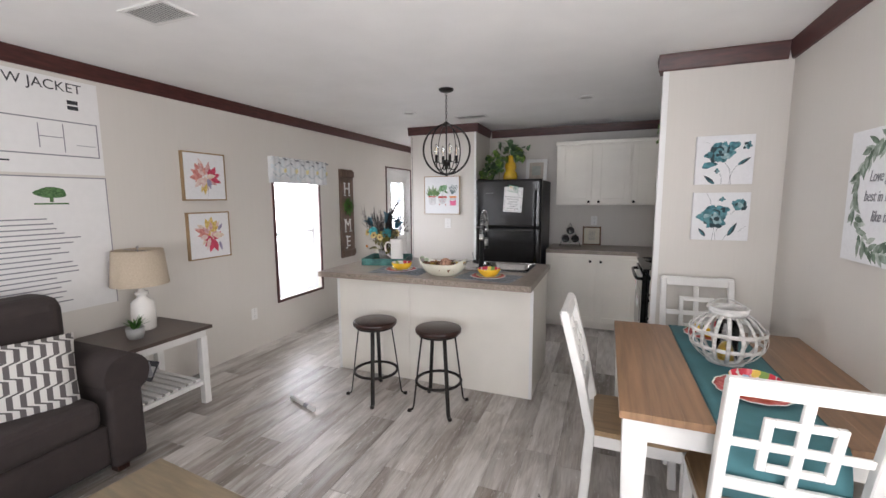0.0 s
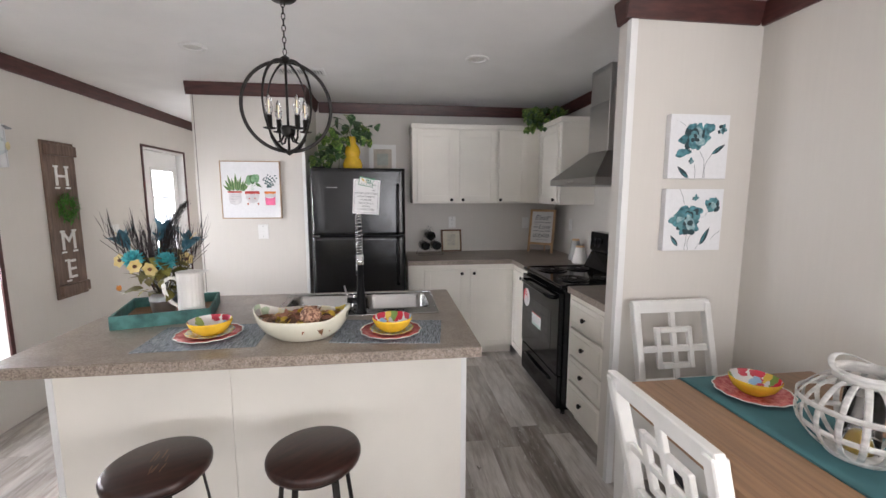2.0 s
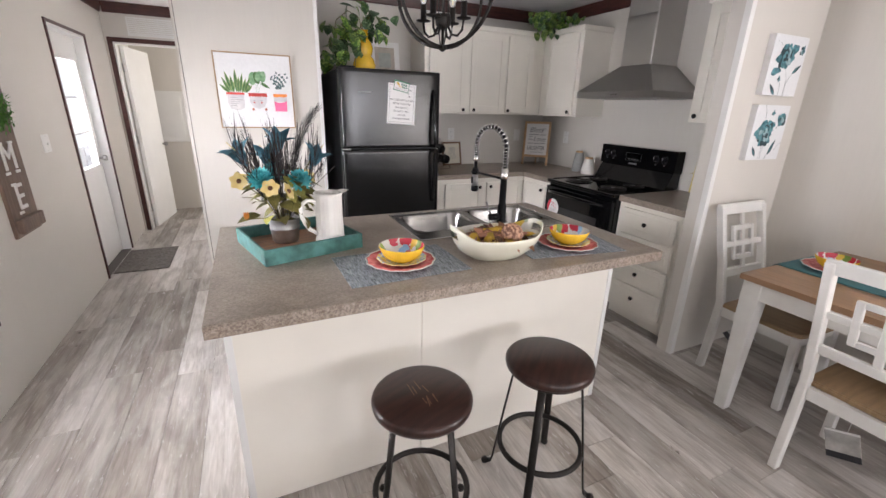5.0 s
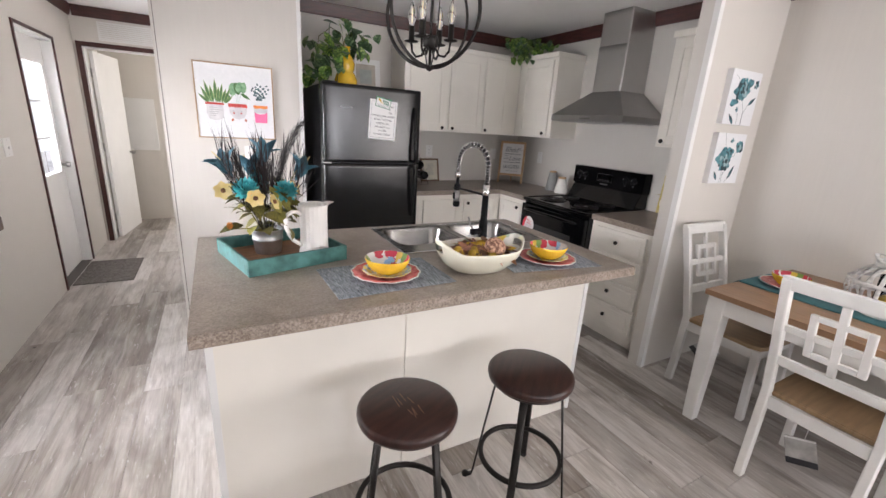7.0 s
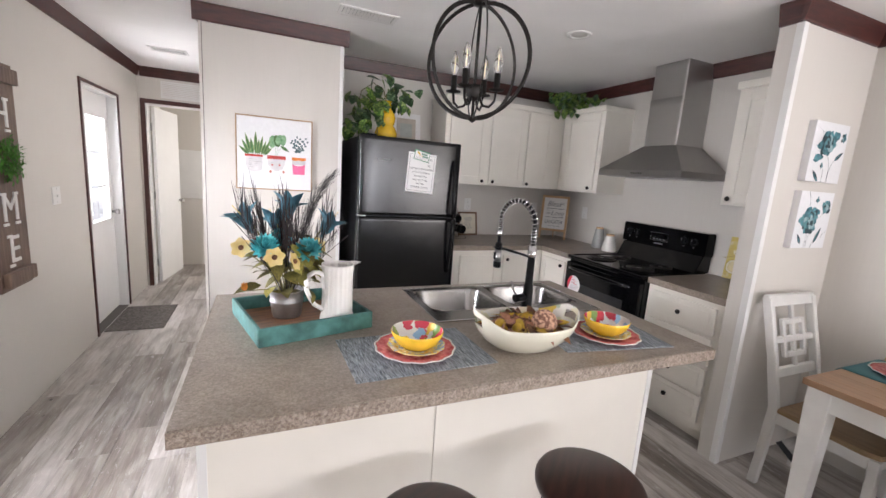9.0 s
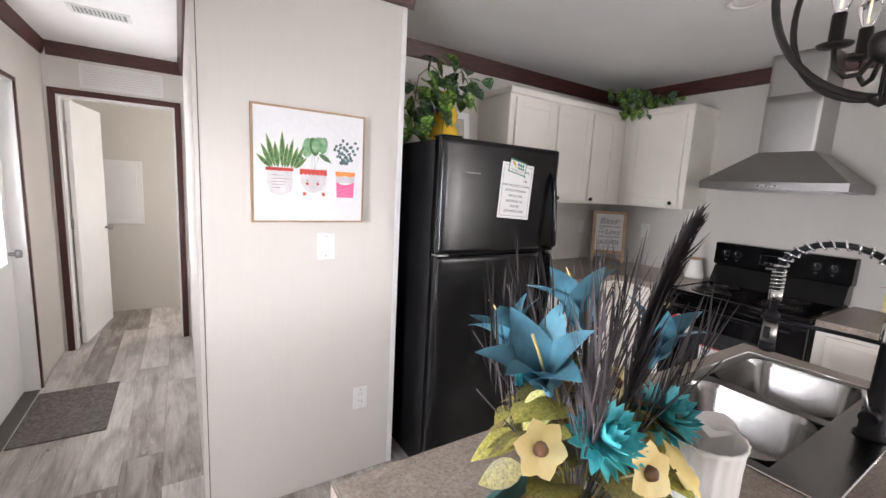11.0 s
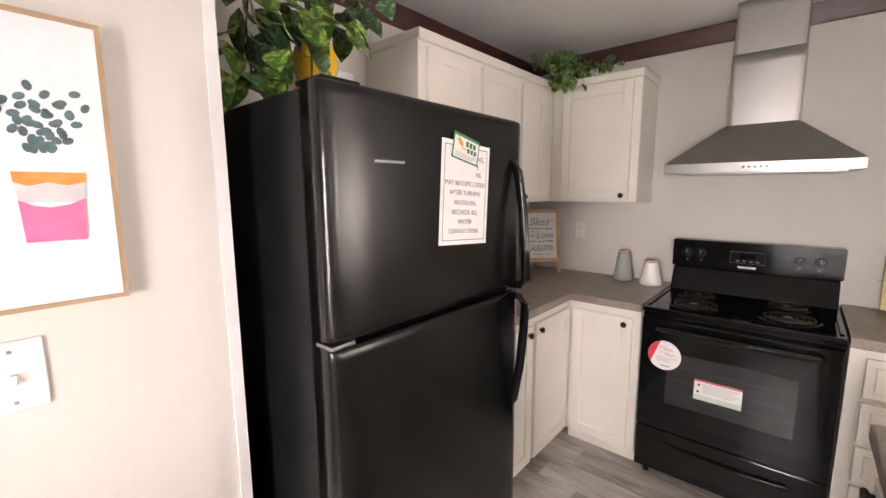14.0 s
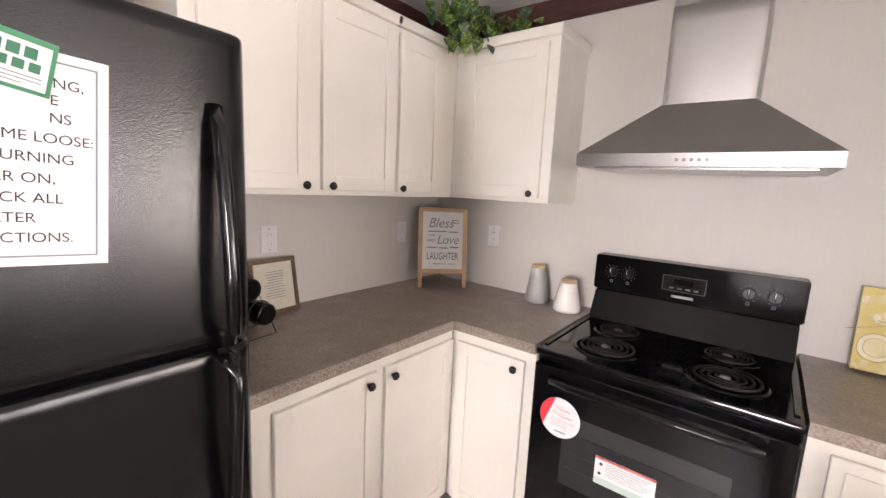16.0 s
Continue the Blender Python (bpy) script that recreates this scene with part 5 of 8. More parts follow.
for _k, _p in enumerate(([ell(-0.012, 0.032, 0.02, 0.042, -0.1), ell(0.012, 0.038, 0.017, 0.04, 0.15), ell(0.046, 0.046, 0.016, 0.036, -0.1)])):
    paint("painted_leaf", moved([_p], 0.0095, 0.009, 1.17), G1 if _k == 1 else G2, pr, f - 0.0002 * _k)
paint("painted_leaf", moved([ell(0.028, 0.047, 0.024, 0.034, -0.3, wob=0.05)], 0.0095, 0.009, 1.17), G2, pr, f - 0.0007)
paint("painted_leaf", moved([ell(-0.04, -0.028, 0.015, 0.022, -0.3)], 0.0095, 0.009, 1.17), G1, pr, f)
paint("painted_leaf", moved([blade(0.03, 0.01, 0.062, 0.02, radians(-38))], 0.0095, 0.009, 1.17), G1, pr, f)
paint("painted_stems", [rc(0.002, 0.0035, -0.06, 0.02), rc(0.012, 0.0135, -0.06, 0.02), [(0.013, -0.06), (0.0145, -0.06), (0.036, 0.005), (0.0345, 0.005)]], G2, pr, f - 0.0001)
for _k in range(7):
    _a = radians(60 + _k * 10)
    _l = 0.118 + 0.016 * math.sin(_k * 2.1)
    for _j in range(6):
        _d = _l * (0.3 + 0.7 * _j / 5)
        _s = 0.007 * (1 if _j % 2 else -1)
        paint("painted_leaf", [ell(0.153 + _d * math.cos(_a) * 0.85 + _s, -0.06 + _d * math.sin(_a) + 0.006, 0.0085, 0.006, R.uniform(0, 3), 8)], G3, pr, f - 0.0001 * _k)
for _p in moved([[(-0.172, -0.075), (-0.174, -0.13), (-0.16, -0.165), (-0.13, -0.175), (-0.1, -0.172), (-0.075, -0.16), (-0.068, -0.12), (-0.072, -0.075)]], -0.122, -0.131, 0.98) + moved([[(-0.037, -0.075), (-0.036, -0.12), (-0.018, -0.155), (0.012, -0.163), (0.04, -0.15), (0.053, -0.12), (0.056, -0.075)]], 0.0095, 0.009, 1.17) + [[(0.108, -0.07), (0.198, -0.07), (0.195, -0.112), (0.111, -0.112)]]:
    paint("painted_pot", [_p], GW, pr, f - 0.0015)
paint("painted_rim", [rc(-0.187, -0.076, -0.074, -0.06)], GR, pr, f - 0.0021), paint("painted_rim", [rc(-0.05, 0.067, -0.076, -0.06)], GR, pr, f - 0.0021)
for i in range(7):
    paint("painted_scallop", [ell(-0.042 + i * 0.017, -0.077, 0.0085, 0.008, n=10)], GR, pr, f - 0.0018 - 0.00003 * i)
for _x, _a in ((-0.026, -110), (0.05, -70)):
    paint("painted_foot", [blade(_x, -0.158, 0.02, 0.016, radians(_a))], GT, pr, f - 0.0021)
for _x in (-0.018, 0.028):
    paint("painted_cheek", [ell(_x, -0.122, 0.006, 0.006, n=10)], GR, pr, f - 0.0021)
paint("painted_rim", [[(0.107, -0.062), (0.2, -0.062), (0.198, -0.078), (0.175, -0.084), (0.15, -0.079), (0.125, -0.085), (0.108, -0.079)]], GO, pr, f - 0.0021)
paint("painted_pot", [[(0.111, -0.108), (0.13, -0.118), (0.15, -0.121), (0.175, -0.116), (0.195, -0.106), (0.192, -0.178), (0.114, -0.178)]], GP, pr, f - 0.0019)
for l, z in ((0.05, -0.094), (0.08, -0.108), (0.058, -0.121), (0.05, -0.133), (0.036, -0.146)):
    paint("painted_line", [rc(-0.165, -0.165 + l, z, z + 0.0035)], M_GREYINK, pr, f - 0.0022)
paint("painted_nose", [rc(0.009, 0.0105, -0.132, -0.104)], M_GREYINK, pr, f - 0.0022)
for _x in (-0.018, 0.028):
    paint("painted_eye", [[(_x - 0.008, -0.106), (_x, -0.111), (_x + 0.008, -0.106), (_x, -0.1085)]], G3, pr, f - 0.0022)

PAINT_UP = 0.0
# ---- teal flower canvases ----
T1, T2 = tint("print_teal", (0.025, 0.1, 0.13), 0.75, 0.5, 35, (0.12, 0.33, 0.38)), tint("print_dark_teal", (0.02, 0.045, 0.055), 0.75, 0.3)
T0, T3 = tint("print_pale_teal", (0.2, 0.36, 0.4), 0.75, 0.3, 50, (0.42, 0.55, 0.57)), tint("print_mid_teal", (0.06, 0.19, 0.22), 0.75, 0.4, 40, (0.14, 0.32, 0.35))


def poppy(parent, y, cx, cz, rx, rz, count, extra):
    """Loose brushed petals in four tones round a dark heart."""
    rng = random.Random(int(cx * 1000) + count)
    for k in range(count * 2):
        a = 2 * math.pi * k / count + rng.uniform(-0.25, 0.25)
        d = rng.uniform(0.35, 0.66) if k < count else rng.uniform(0.1, 0.42)
        q = rng.uniform(0.3, 0.46)
        paint("painted_petal", [ell(cx + rx * d * math.cos(a), cz + rz * d * math.sin(a), rx * q, rz * q * 0.8, a + rng.uniform(-0.5, 0.5), 16, 0.13)], rng.choice((T1, T1, T3, T2) if k < count else (T3, T0, T1, T2)), parent, y - 0.0003 - 0.00016 * k)
    for x, z, w, h, t in extra:
        paint("painted_petal", [ell(x, z, w, h, t, 16, 0.14)], T1, parent, y - 0.0002)
    if rx > 0.06:
        for k in range(7):
            paint("painted_heart", [ell(cx + rng.uniform(-0.25, 0.25) * rx, cz - 0.1 * rz + rng.uniform(-0.2, 0.2) * rz, 0.011, 0.007, rng.uniform(0, 3), 8, 0.2)], T2, parent, y - 0.0052 - 0.0001 * k)


def stroke(parent, y, pts):
    """A thin brushed stem through points in x, z."""
    up = [(x + 0.0016, z) for x, z in pts]
    paint("painted_stem", [list(pts) + up[::-1]], T2, parent, y - 0.0001)


for zc, top in ((1.762, True), (1.408, False)):
    cv = picture("flower_canvas", "white canvas painted with teal poppies", "picture", 0.747, PY, zc, 0, 0.31, 0.303, 0.034, 0, None, group="teal flower canvases")
    f = -0.034
    if top:
        poppy(cv, f, -0.025, 0.045, 0.085, 0.072, 11, ((0.045, 0.085, 0.034, 0.026, 0.5), (-0.082, -0.03, 0.042, 0.019, 0.25)))
        poppy(cv, f, 0.118, 0.085, 0.032, 0.03, 5, ())
        poppy(cv, f, -0.035, -0.068, 0.02, 0.019, 4, ())
        for st_ in (((0.005, -0.02), (0.03, -0.06), (0.034, -0.105), (0.03, -0.15)), ((0.07, -0.035), (0.045, -0.07), (0.036, -0.1), (0.04, -0.15)), ((-0.02, -0.085), (-0.012, -0.11), (-0.012, -0.15)), ((-0.125, 0.118), (-0.1, 0.112), (-0.075, 0.095))):
            stroke(cv, f, st_)
        for x, z, l, wd, a in ((0.07, -0.035, 0.085, 0.022, 35), (-0.045, -0.15, 0.085, 0.024, 138)):
            paint("painted_leaf", [blade(x, z, l, wd, radians(a))], T2, cv, f - 0.0004)
            paint("painted_leaf", [blade(x, z, l * 0.8, wd * 0.4, radians(a + 5))], T1, cv, f - 0.0009)
    else:
        poppy(cv, f, -0.035, -0.005, 0.09, 0.068, 13, ((-0.055, 0.05, 0.035, 0.018, 0.3), (0.01, 0.047, 0.04, 0.02, -0.2)))
        poppy(cv, f, 0.098, 0.075, 0.046, 0.046, 7, ())
        poppy(cv, f, 0.005, 0.108, 0.024, 0.019, 4, ())
        for st_ in (((-0.03, -0.06), (-0.034, -0.1), (-0.04, -0.15)), ((-0.085, 0.15), (-0.065, 0.115), (-0.055, 0.075)), ((0.075, 0.04), (0.06, 0.02), (0.04, 0.01)), ((0.1, -0.095), (0.125, -0.07), (0.15, -0.055)), ((-0.012, -0.075), (-0.025, -0.11), (-0.02, -0.15)), ((0.06, -0.1), (0.035, -0.12), (0.02, -0.15))):
            stroke(cv, f, st_)
        for x, z, l, wd, a in ((0.045, -0.125, 0.1, 0.026, 62), (-0.075, -0.13, 0.07, 0.022, 128)):
            paint("painted_leaf", [blade(x, z, l, wd, radians(a))], T2, cv, f - 0.0004)
            paint("painted_leaf", [blade(x, z, l * 0.8, wd * 0.4, radians(a + 5))], T1, cv, f - 0.0009)

# ---- framed flowers on the west wall ----
C1, C2, C3, C4 = tint("print_coral", (0.6, 0.14, 0.12), 0.8, 0.3, 40, (0.75, 0.4, 0.35)), tint("print_magenta", (0.5, 0.05, 0.1), 0.8, 0.3, 40), tint("print_ochre", (0.65, 0.4, 0.06), 0.8, 0.3, 40, (0.78, 0.62, 0.25)), tint("print_violet_grey", (0.3, 0.28, 0.4), 0.8, 0.3, 40)
for zc, yc_, up in ((1.73, 3.472, True), (1.215, 3.482, False)):
    a = picture("framed_flower", "framed watercolour of pink blossoms" if up else "framed watercolour of yellow and pink blossoms", "picture", XL, yc_, zc, 90, 0.417, 0.414, 0.03, 0.011, M_GOLDFRAME, group="framed flowers on the wall")
    f = -0.026
    if up:
        paint("painted_petals", [blade(-0.03, 0.0, l * 1.18, wd * 1.1, radians(t)) for l, wd, t in ((0.11, 0.05, 120), (0.1, 0.05, 150), (0.1, 0.05, 185), (0.1, 0.045, 90), (0.09, 0.04, 60), (0.07, 0.04, 215))], C1, a, f)
        paint("painted_petals", [blade(0.05, -0.01, l * 1.18, wd * 1.1, radians(t)) for l, wd, t in ((0.1, 0.05, 60), (0.09, 0.045, 20), (0.09, 0.04, 95), (0.1, 0.04, -20))], C2, a, f - 0.0005)
        paint("painted_leaves", [blade(0.0, -0.04, l * 1.18, wd * 1.1, radians(t)) for l, wd, t in ((0.09, 0.035, -115), (0.1, 0.04, -95))], C3, a, f - 0.0005)
        paint("painted_leaves", [blade(0.02, -0.02, l * 1.18, wd * 1.1, radians(t)) for l, wd, t in ((0.08, 0.03, -70), (0.06, 0.03, -50), (0.12, 0.006, -90))], C4, a, f - 0.001)
    else:
        paint("painted_petals", [blade(0.0, 0.04, l * 1.18, wd * 1.1, radians(t)) for l, wd, t in ((0.1, 0.05, 110), (0.11, 0.05, 80), (0.1, 0.045, 50), (0.08, 0.05, 20), (0.06, 0.04, 240))], C3, a, f)
        paint("painted_petals", [blade(-0.01, 0.02, l * 1.18, wd * 1.1, radians(t)) for l, wd, t in ((0.12, 0.045, 165), (0.1, 0.04, 190))], C1, a, f - 0.0005)
        paint("painted_petals", [blade(0.03, -0.04, l * 1.18, wd * 1.1, radians(t)) for l, wd, t in ((0.1, 0.05, -70), (0.1, 0.05, -110), (0.11, 0.05, 165), (0.09, 0.045, 40), (0.09, 0.05, -150))], C2, a, f - 0.001)
        paint("painted_leaves", [blade(0.09, -0.06, 0.09, 0.03, radians(-75)), blade(0.08, 0.04, 0.08, 0.03, radians(50))], C4, a, f - 0.001)

WASH = [tint("print_pale_pink", (0.72, 0.46, 0.42), 0.8, 0.2, 30, (0.75, 0.66, 0.62)), tint("print_pale_peach", (0.74, 0.55, 0.42), 0.8, 0.2, 30, (0.75, 0.68, 0.58)), tint("print_dusty_rose", (0.56, 0.25, 0.24), 0.8, 0.25, 40, (0.7, 0.48, 0.45))]
for a in [o for o in bpy.data.objects if o.name.startswith("framed_flower")]:
    for _k in range(16):
        _t = _k * 2.4
        _q = R.uniform(0.0, 0.05)
        paint("painted_wash", [blade(_q * math.cos(_t), 0.005 + _q * math.sin(_t), R.uniform(0.07, 0.125), R.uniform(0.035, 0.055), _t + R.uniform(-0.4, 0.4))], WASH[_k % 3], a, -0.026 - (0.0001 if _k < 11 else 0.0016) - _k * 0.00003, 0.0002)

# ---- posters ----
M_LINE = tint("grey_print", (0.25, 0.25, 0.27), 0.8, 0.1)
po = thing("plan_poster", "white poster with a printed house plan", "poster", XL, 2.303, 1.992, 90)
part("sheet", B((-0.55, 0.4, -0.002, 0, -0.29, 0.32)), M_PAPER, po)
words("heading", "W JACKET", 0.085, M_INK, po, pose(0.11, -0.0022, 0.265, 90))
paint("printed_plan", [rc(-0.5, 0.38, 0.045, 0.053), rc(-0.5, 0.38, -0.175, -0.167), rc(0.372, 0.38, -0.17, 0.05), rc(0.05, 0.056, -0.13, 0.02), rc(0.18, 0.186, -0.15, 0.03), rc(0.05, 0.18, -0.06, -0.055), rc(0.25, 0.36, -0.1, -0.096), rc(-0.3, -0.296, -0.17, 0.05)], M_LINE, po, -0.0021)
for _p in (rc(0.22, 0.28, 0.165, 0.19), rc(0.22, 0.28, 0.13, 0.155), rc(-0.5, -0.1, -0.225, -0.215)):
    paint("printed_block", [_p], M_INK, po, -0.0021)
po = thing("notice_poster", "white notice with a tree emblem and text lines", "poster", XL, 2.303, 1.24, 90)
part("sheet", B((-0.55, 0.402, -0.002, 0, -0.445, 0.445)), M_PAPER, po)
part("sheet_edge", B((-0.55, 0.402, -0.0035, -0.002, 0.437, 0.445), (0.396, 0.402, -0.0035, -0.002, -0.445, 0.437)), M_LINE, po)
paint("printed_tree", [ell(0.08, 0.34, 0.085, 0.035, 0, wob=0.08), rc(0.07, 0.09, 0.28, 0.32), rc(-0.01, 0.17, 0.265, 0.275)], G1, po, -0.0021)
for i in range(18):
    paint("printed_line", [rc(-0.25 + R.uniform(0, 0.03), 0.22 - R.uniform(0, 0.18), 0.17 - i * 0.032, 0.178 - i * 0.032)], M_LINE, po, -0.0021)

# ---- leaf wreath print on the east wall ----
wr = picture("wreath_print", "white canvas with a leaf wreath and lettering", "picture", XR, 2.885, 1.53, -90, 0.54, 0.535, 0.03, 0, None)
WG = [tint("print_sage", (0.13, 0.2, 0.13), 0.8, 0.4, 30, (0.4, 0.46, 0.4)), tint("print_pale_sage", (0.36, 0.43, 0.36), 0.8, 0.3, 30, (0.56, 0.6, 0.55)), tint("print_deep_sage", (0.07, 0.12, 0.08), 0.8, 0.4, 30, (0.2, 0.27, 0.2))]
for _k in range(3):
    paint("painted_leaves", [blade((0.195 + 0.01 * _k) * math.cos(a), (0.205 + 0.01 * _k) * math.sin(a), R.uniform(0.05, 0.085), R.uniform(0.022, 0.032), a + 1.57 + R.choice((-1, 1)) * R.uniform(0.25, 1.0)) for a in [i * 2 * math.pi / 34 + _k * 0.06 for i in range(34)]], WG[(_k + 1) % 3], wr, -0.03 - _k * 0.0005)
for _t, _z in (("Love grows", 0.078), ("best in houses", 0.0), ("like this", -0.078)):
    words("lettering", _t, 0.046, M_LINE, wr, pose(0, -0.0325, _z, 90) @ Matrix.Diagonal((1, 1.35, 1, 1)), shear=0.3)

# ---- HOME sign ----
hs = thing("home_sign", "brown wooden board with white letters", "wall sign", XL, 5.61, 1.33, 90)
part("board", B((-0.155, 0.155, -0.018, 0, -0.594, 0.594), bevel=0.003), M_SIGNWOOD, hs)
for s in (-1, 1):
    part("end_block", B((-0.14, 0.14, -0.05, -0.018, s * 0.53 - 0.04, s * 0.53 + 0.04), bevel=0.006), M_SIGNWOOD, hs)
for ch, z in (("H", 0.33), ("M", -0.16), ("E", -0.385)):
    ltr = words("letter", ch, 0.21, M_CHAIR, hs, pose(0, -0.021, z, 90), depth=0.003, label="white slab letter")
    _ex = [abs(v.co.x) for v in ltr.data.vertices]
    _ey = max(v.co.y for v in ltr.data.vertices)
    for sx in (-1, 1) if ch != "E" else (-1,):
        for sy in (-1, 1):
            part("serif", B((sx * max(_ex) * 0.86 - 0.022, sx * max(_ex) * 0.86 + 0.022, sy * _ey - 0.007, sy * _ey + 0.007, -0.0028, 0.0036)), M_CHAIR, ltr)
_bm = bmesh.new()
for i in range(420):
    a, rr, tt = R.uniform(0, 6.28), R.gauss(0.07, 0.02), R.uniform(0, 0.04)
    petal(_bm, 0.035, 0.012, 0.5, n=2, base=(rr * math.cos(a), -0.02 - tt, 0.105 + rr * math.sin(a)), turn=R.uniform(0, 6.28), rise=R.uniform(-1.5, 1.5))
part("wreath", _bm, M_GREEN, hs, "small round green wreath")

# ---- window blind and valance ----
bl = thing("window_blind", "white horizontal mini blind in the window", "blind", XL - 0.045, 4.662, 0)
M_SLAT = tint("white_slat", (0.78, 0.78, 0.78), 0.45, 0.02)
_sl = mesh("slat", B((-0.0125, 0.0125, -0.355, 0.355, -0.0006, 0.0006)), M_SLAT)
for i in range(56):
    o = new("slat", _sl)
    o.parent = bl
    o.matrix_basis = pose(0, 0, 0.45 + i * 0.0235, 0, 62 if i < 9 else (40 if i < 22 else 6), 0)
part("bottom_rail", B((-0.013, 0.013, -0.355, 0.355, 0.405, 0.425), bevel=0.003), M_SLAT, bl)
part("head_rail", B((-0.018, 0.018, -0.36, 0.36, 1.78, 1.82)), M_SLAT, bl)
for y in (-0.22, 0.22):
    part("cord", B((-0.001, 0.001, y - 0.001, y + 0.001, 0.425, 1.78)), M_SLAT, bl)
va = thing("valance", "white gathered valance with a grey and yellow leaf print", "curtain", XL, 4.687, 1.8425)
va.scale = (1, 0.945, 1.02)
_bm = bmesh.new()
cols = [[_bm.verts.new((0.05 + 0.003 * math.sin(i * 0.9) + 0.003 * math.sin(i * 0.37), -0.475 + 0.95 * i / 80, z)) for z in (-0.135, -0.05, 0.05, 0.135)] for i in range(81)]
for p, q in zip(cols, cols[1:]):
    for j in range(3):
        _bm.faces.new((p[j], q[j], q[j + 1], p[j + 1])).smooth = True
cl = part("cloth", _bm, M_VALANCE, va)
_md = cl.modifiers.new("thick", "SOLIDIFY")
_md.thickness = 0.003
M_GREYLEAF, M_DARKLEAF, M_YELPRINT = tint("cloth_grey_leaf", (0.55, 0.59, 0.62), 0.85, 0.25), tint("cloth_dark_leaf", (0.25, 0.26, 0.28), 0.85, 0.25), tint("cloth_yellow_print", (0.7, 0.62, 0.34), 0.85, 0.2)


def cloth_leaf(y, z, length, width, ang, bend, mat):
    """A printed leaf that follows the folds of the valance."""
    bm, rows = bmesh.new(), []
    for i in range(17):
        t = i / 16
        a = ang + bend * (t - 0.5)
        py, pz = y + (t - 0.5) * length * math.cos(ang) - bend * 0.25 * length * (0.25 - (t - 0.5) ** 2) * math.sin(ang), z + (t - 0.5) * length * math.sin(ang) + bend * 0.25 * length * (0.25 - (t - 0.5) ** 2) * math.cos(ang)
        w = width * 0.5 * math.sin(math.pi * min(1, 0.04 + 0.94 * t)) ** 0.8
        row = []
        for s in (-1, 1):
            yy, zz = py - s * w * math.sin(a), max(-0.133, min(0.133, pz + s * w * math.cos(a)))
            k = (yy + 0.475) / 0.95 * 80
            row.append(bm.verts.new((0.0545 + 0.003 * math.sin(k * 0.9) + 0.003 * math.sin(k * 0.37), yy, zz)))
        rows.append(row)
    for p, q in zip(rows, rows[1:]):
        bm.faces.new((p[0], p[1], q[1], q[0]))
    part("printed_leaf", bm, mat, va)


for _k in range(5):
    _c = -0.37 + _k * 0.19
    for _s in (-1, 1):
        cloth_leaf(_c + _s * 0.05, 0.045, 0.12, 0.02, _s * -0.45, _s * -1.0, M_GREYLEAF)
        cloth_leaf(_c + _s * 0.05, -0.05, 0.12, 0.02, _s * 0.45, _s * 1.0, M_GREYLEAF)
    cloth_leaf(_c + 0.095, -0.002, 0.06, 0.045, 1.2, 0.2, M_YELPRINT)
    cloth_leaf(_c + 0.01, 0.072, 0.06, 0.02, -0.2, -0.6, M_DARKLEAF)
    cloth_leaf(_c + 0.1, 0.118, 0.08, 0.024, -0.15, -0.6, M_DARKLEAF)
for _y in (-0.478, 0.474):
    part("return", B((0.0, 0.05, _y, _y + 0.004, -0.135, 0.135)), M_VALANCE, va)
_bm = bmesh.new()
rod(_bm, (0.045, -0.47, 0.125), (0.045, 0.47, 0.125), 0.007)
part("rod", _bm, M_WHITE, va)

# ---- ceiling fixtures ----
def vent(x, y, w, d, label):
    v = thing("ceiling_vent", label, "vent", x, y, CEIL, group="ceiling vents")
    part("frame", B((-w / 2, w / 2, -d / 2, -d / 2 + 0.022, -0.008, 0), (-w / 2, w / 2, d / 2 - 0.022, d / 2, -0.008, 0), (-w / 2, -w / 2 + 0.022, -d / 2 + 0.022, d / 2 - 0.022, -0.008, 0), (w / 2 - 0.022, w / 2, -d / 2 + 0.022, d / 2 - 0.022, -0.008, 0), bevel=0.002, seg=1), M_PLASTIC_W, v)
    part("backing", B((-w / 2 + 0.02, w / 2 - 0.02, -d / 2 + 0.02, d / 2 - 0.02, -0.001, 0)), M_GREYPOT, v)
    k = int((w - 0.05) / 0.02)
    for i in range(k):
        o = part("slat", B((-0.008, 0.008, -d / 2 + 0.022, d / 2 - 0.022, -0.0008, 0.0008)), M_PLASTIC_W, v)
        o.matrix_basis = pose(-w / 2 + 0.035 + i * 0.02, 0, -0.0065, 0, 35, 0)


vent(-2.005, 2.31, 0.31, 0.19, "white ceiling register with slanted slats")
vent(-1.38, 5.385, 0.355, 0.16, "white ceiling register near the kitchen")
vent(-2.757, 7.3, 0.3, 0.16, "white ceiling register in the hall")
for x, y in ((-0.14, 4.935), (-1.934, 4.937)):
    d = thing("recessed_light", "white recessed ceiling light, switched off", "ceiling light", x, y, CEIL, group="recessed lights")
    _bm = lathe(bmesh.new(), [(0.078, 0), (0.08, -0.004), (0.072, -0.009), (0.055, -0.008), (0.052, -0.003)], 28)
    part("trim_ring", _bm, M_PLASTIC_W, d)
    part("lens", lathe(bmesh.new(), [(0.053, -0.003), (0.03, -0.005), (0, -0.0055)], 24), M_CERAMIC, d)
gr = thing("return_grille", "white return air grille above the hall doorway", "vent", -2.75, YH, 2.225)
part("frame", B((-0.27, 0.27, -0.006, 0, -0.09, -0.075), (-0.27, 0.27, -0.006, 0, 0.075, 0.09), (-0.27, -0.255, -0.006, 0, -0.075, 0.075), (0.255, 0.27, -0.006, 0, -0.075, 0.075)), M_PLASTIC_W, gr)
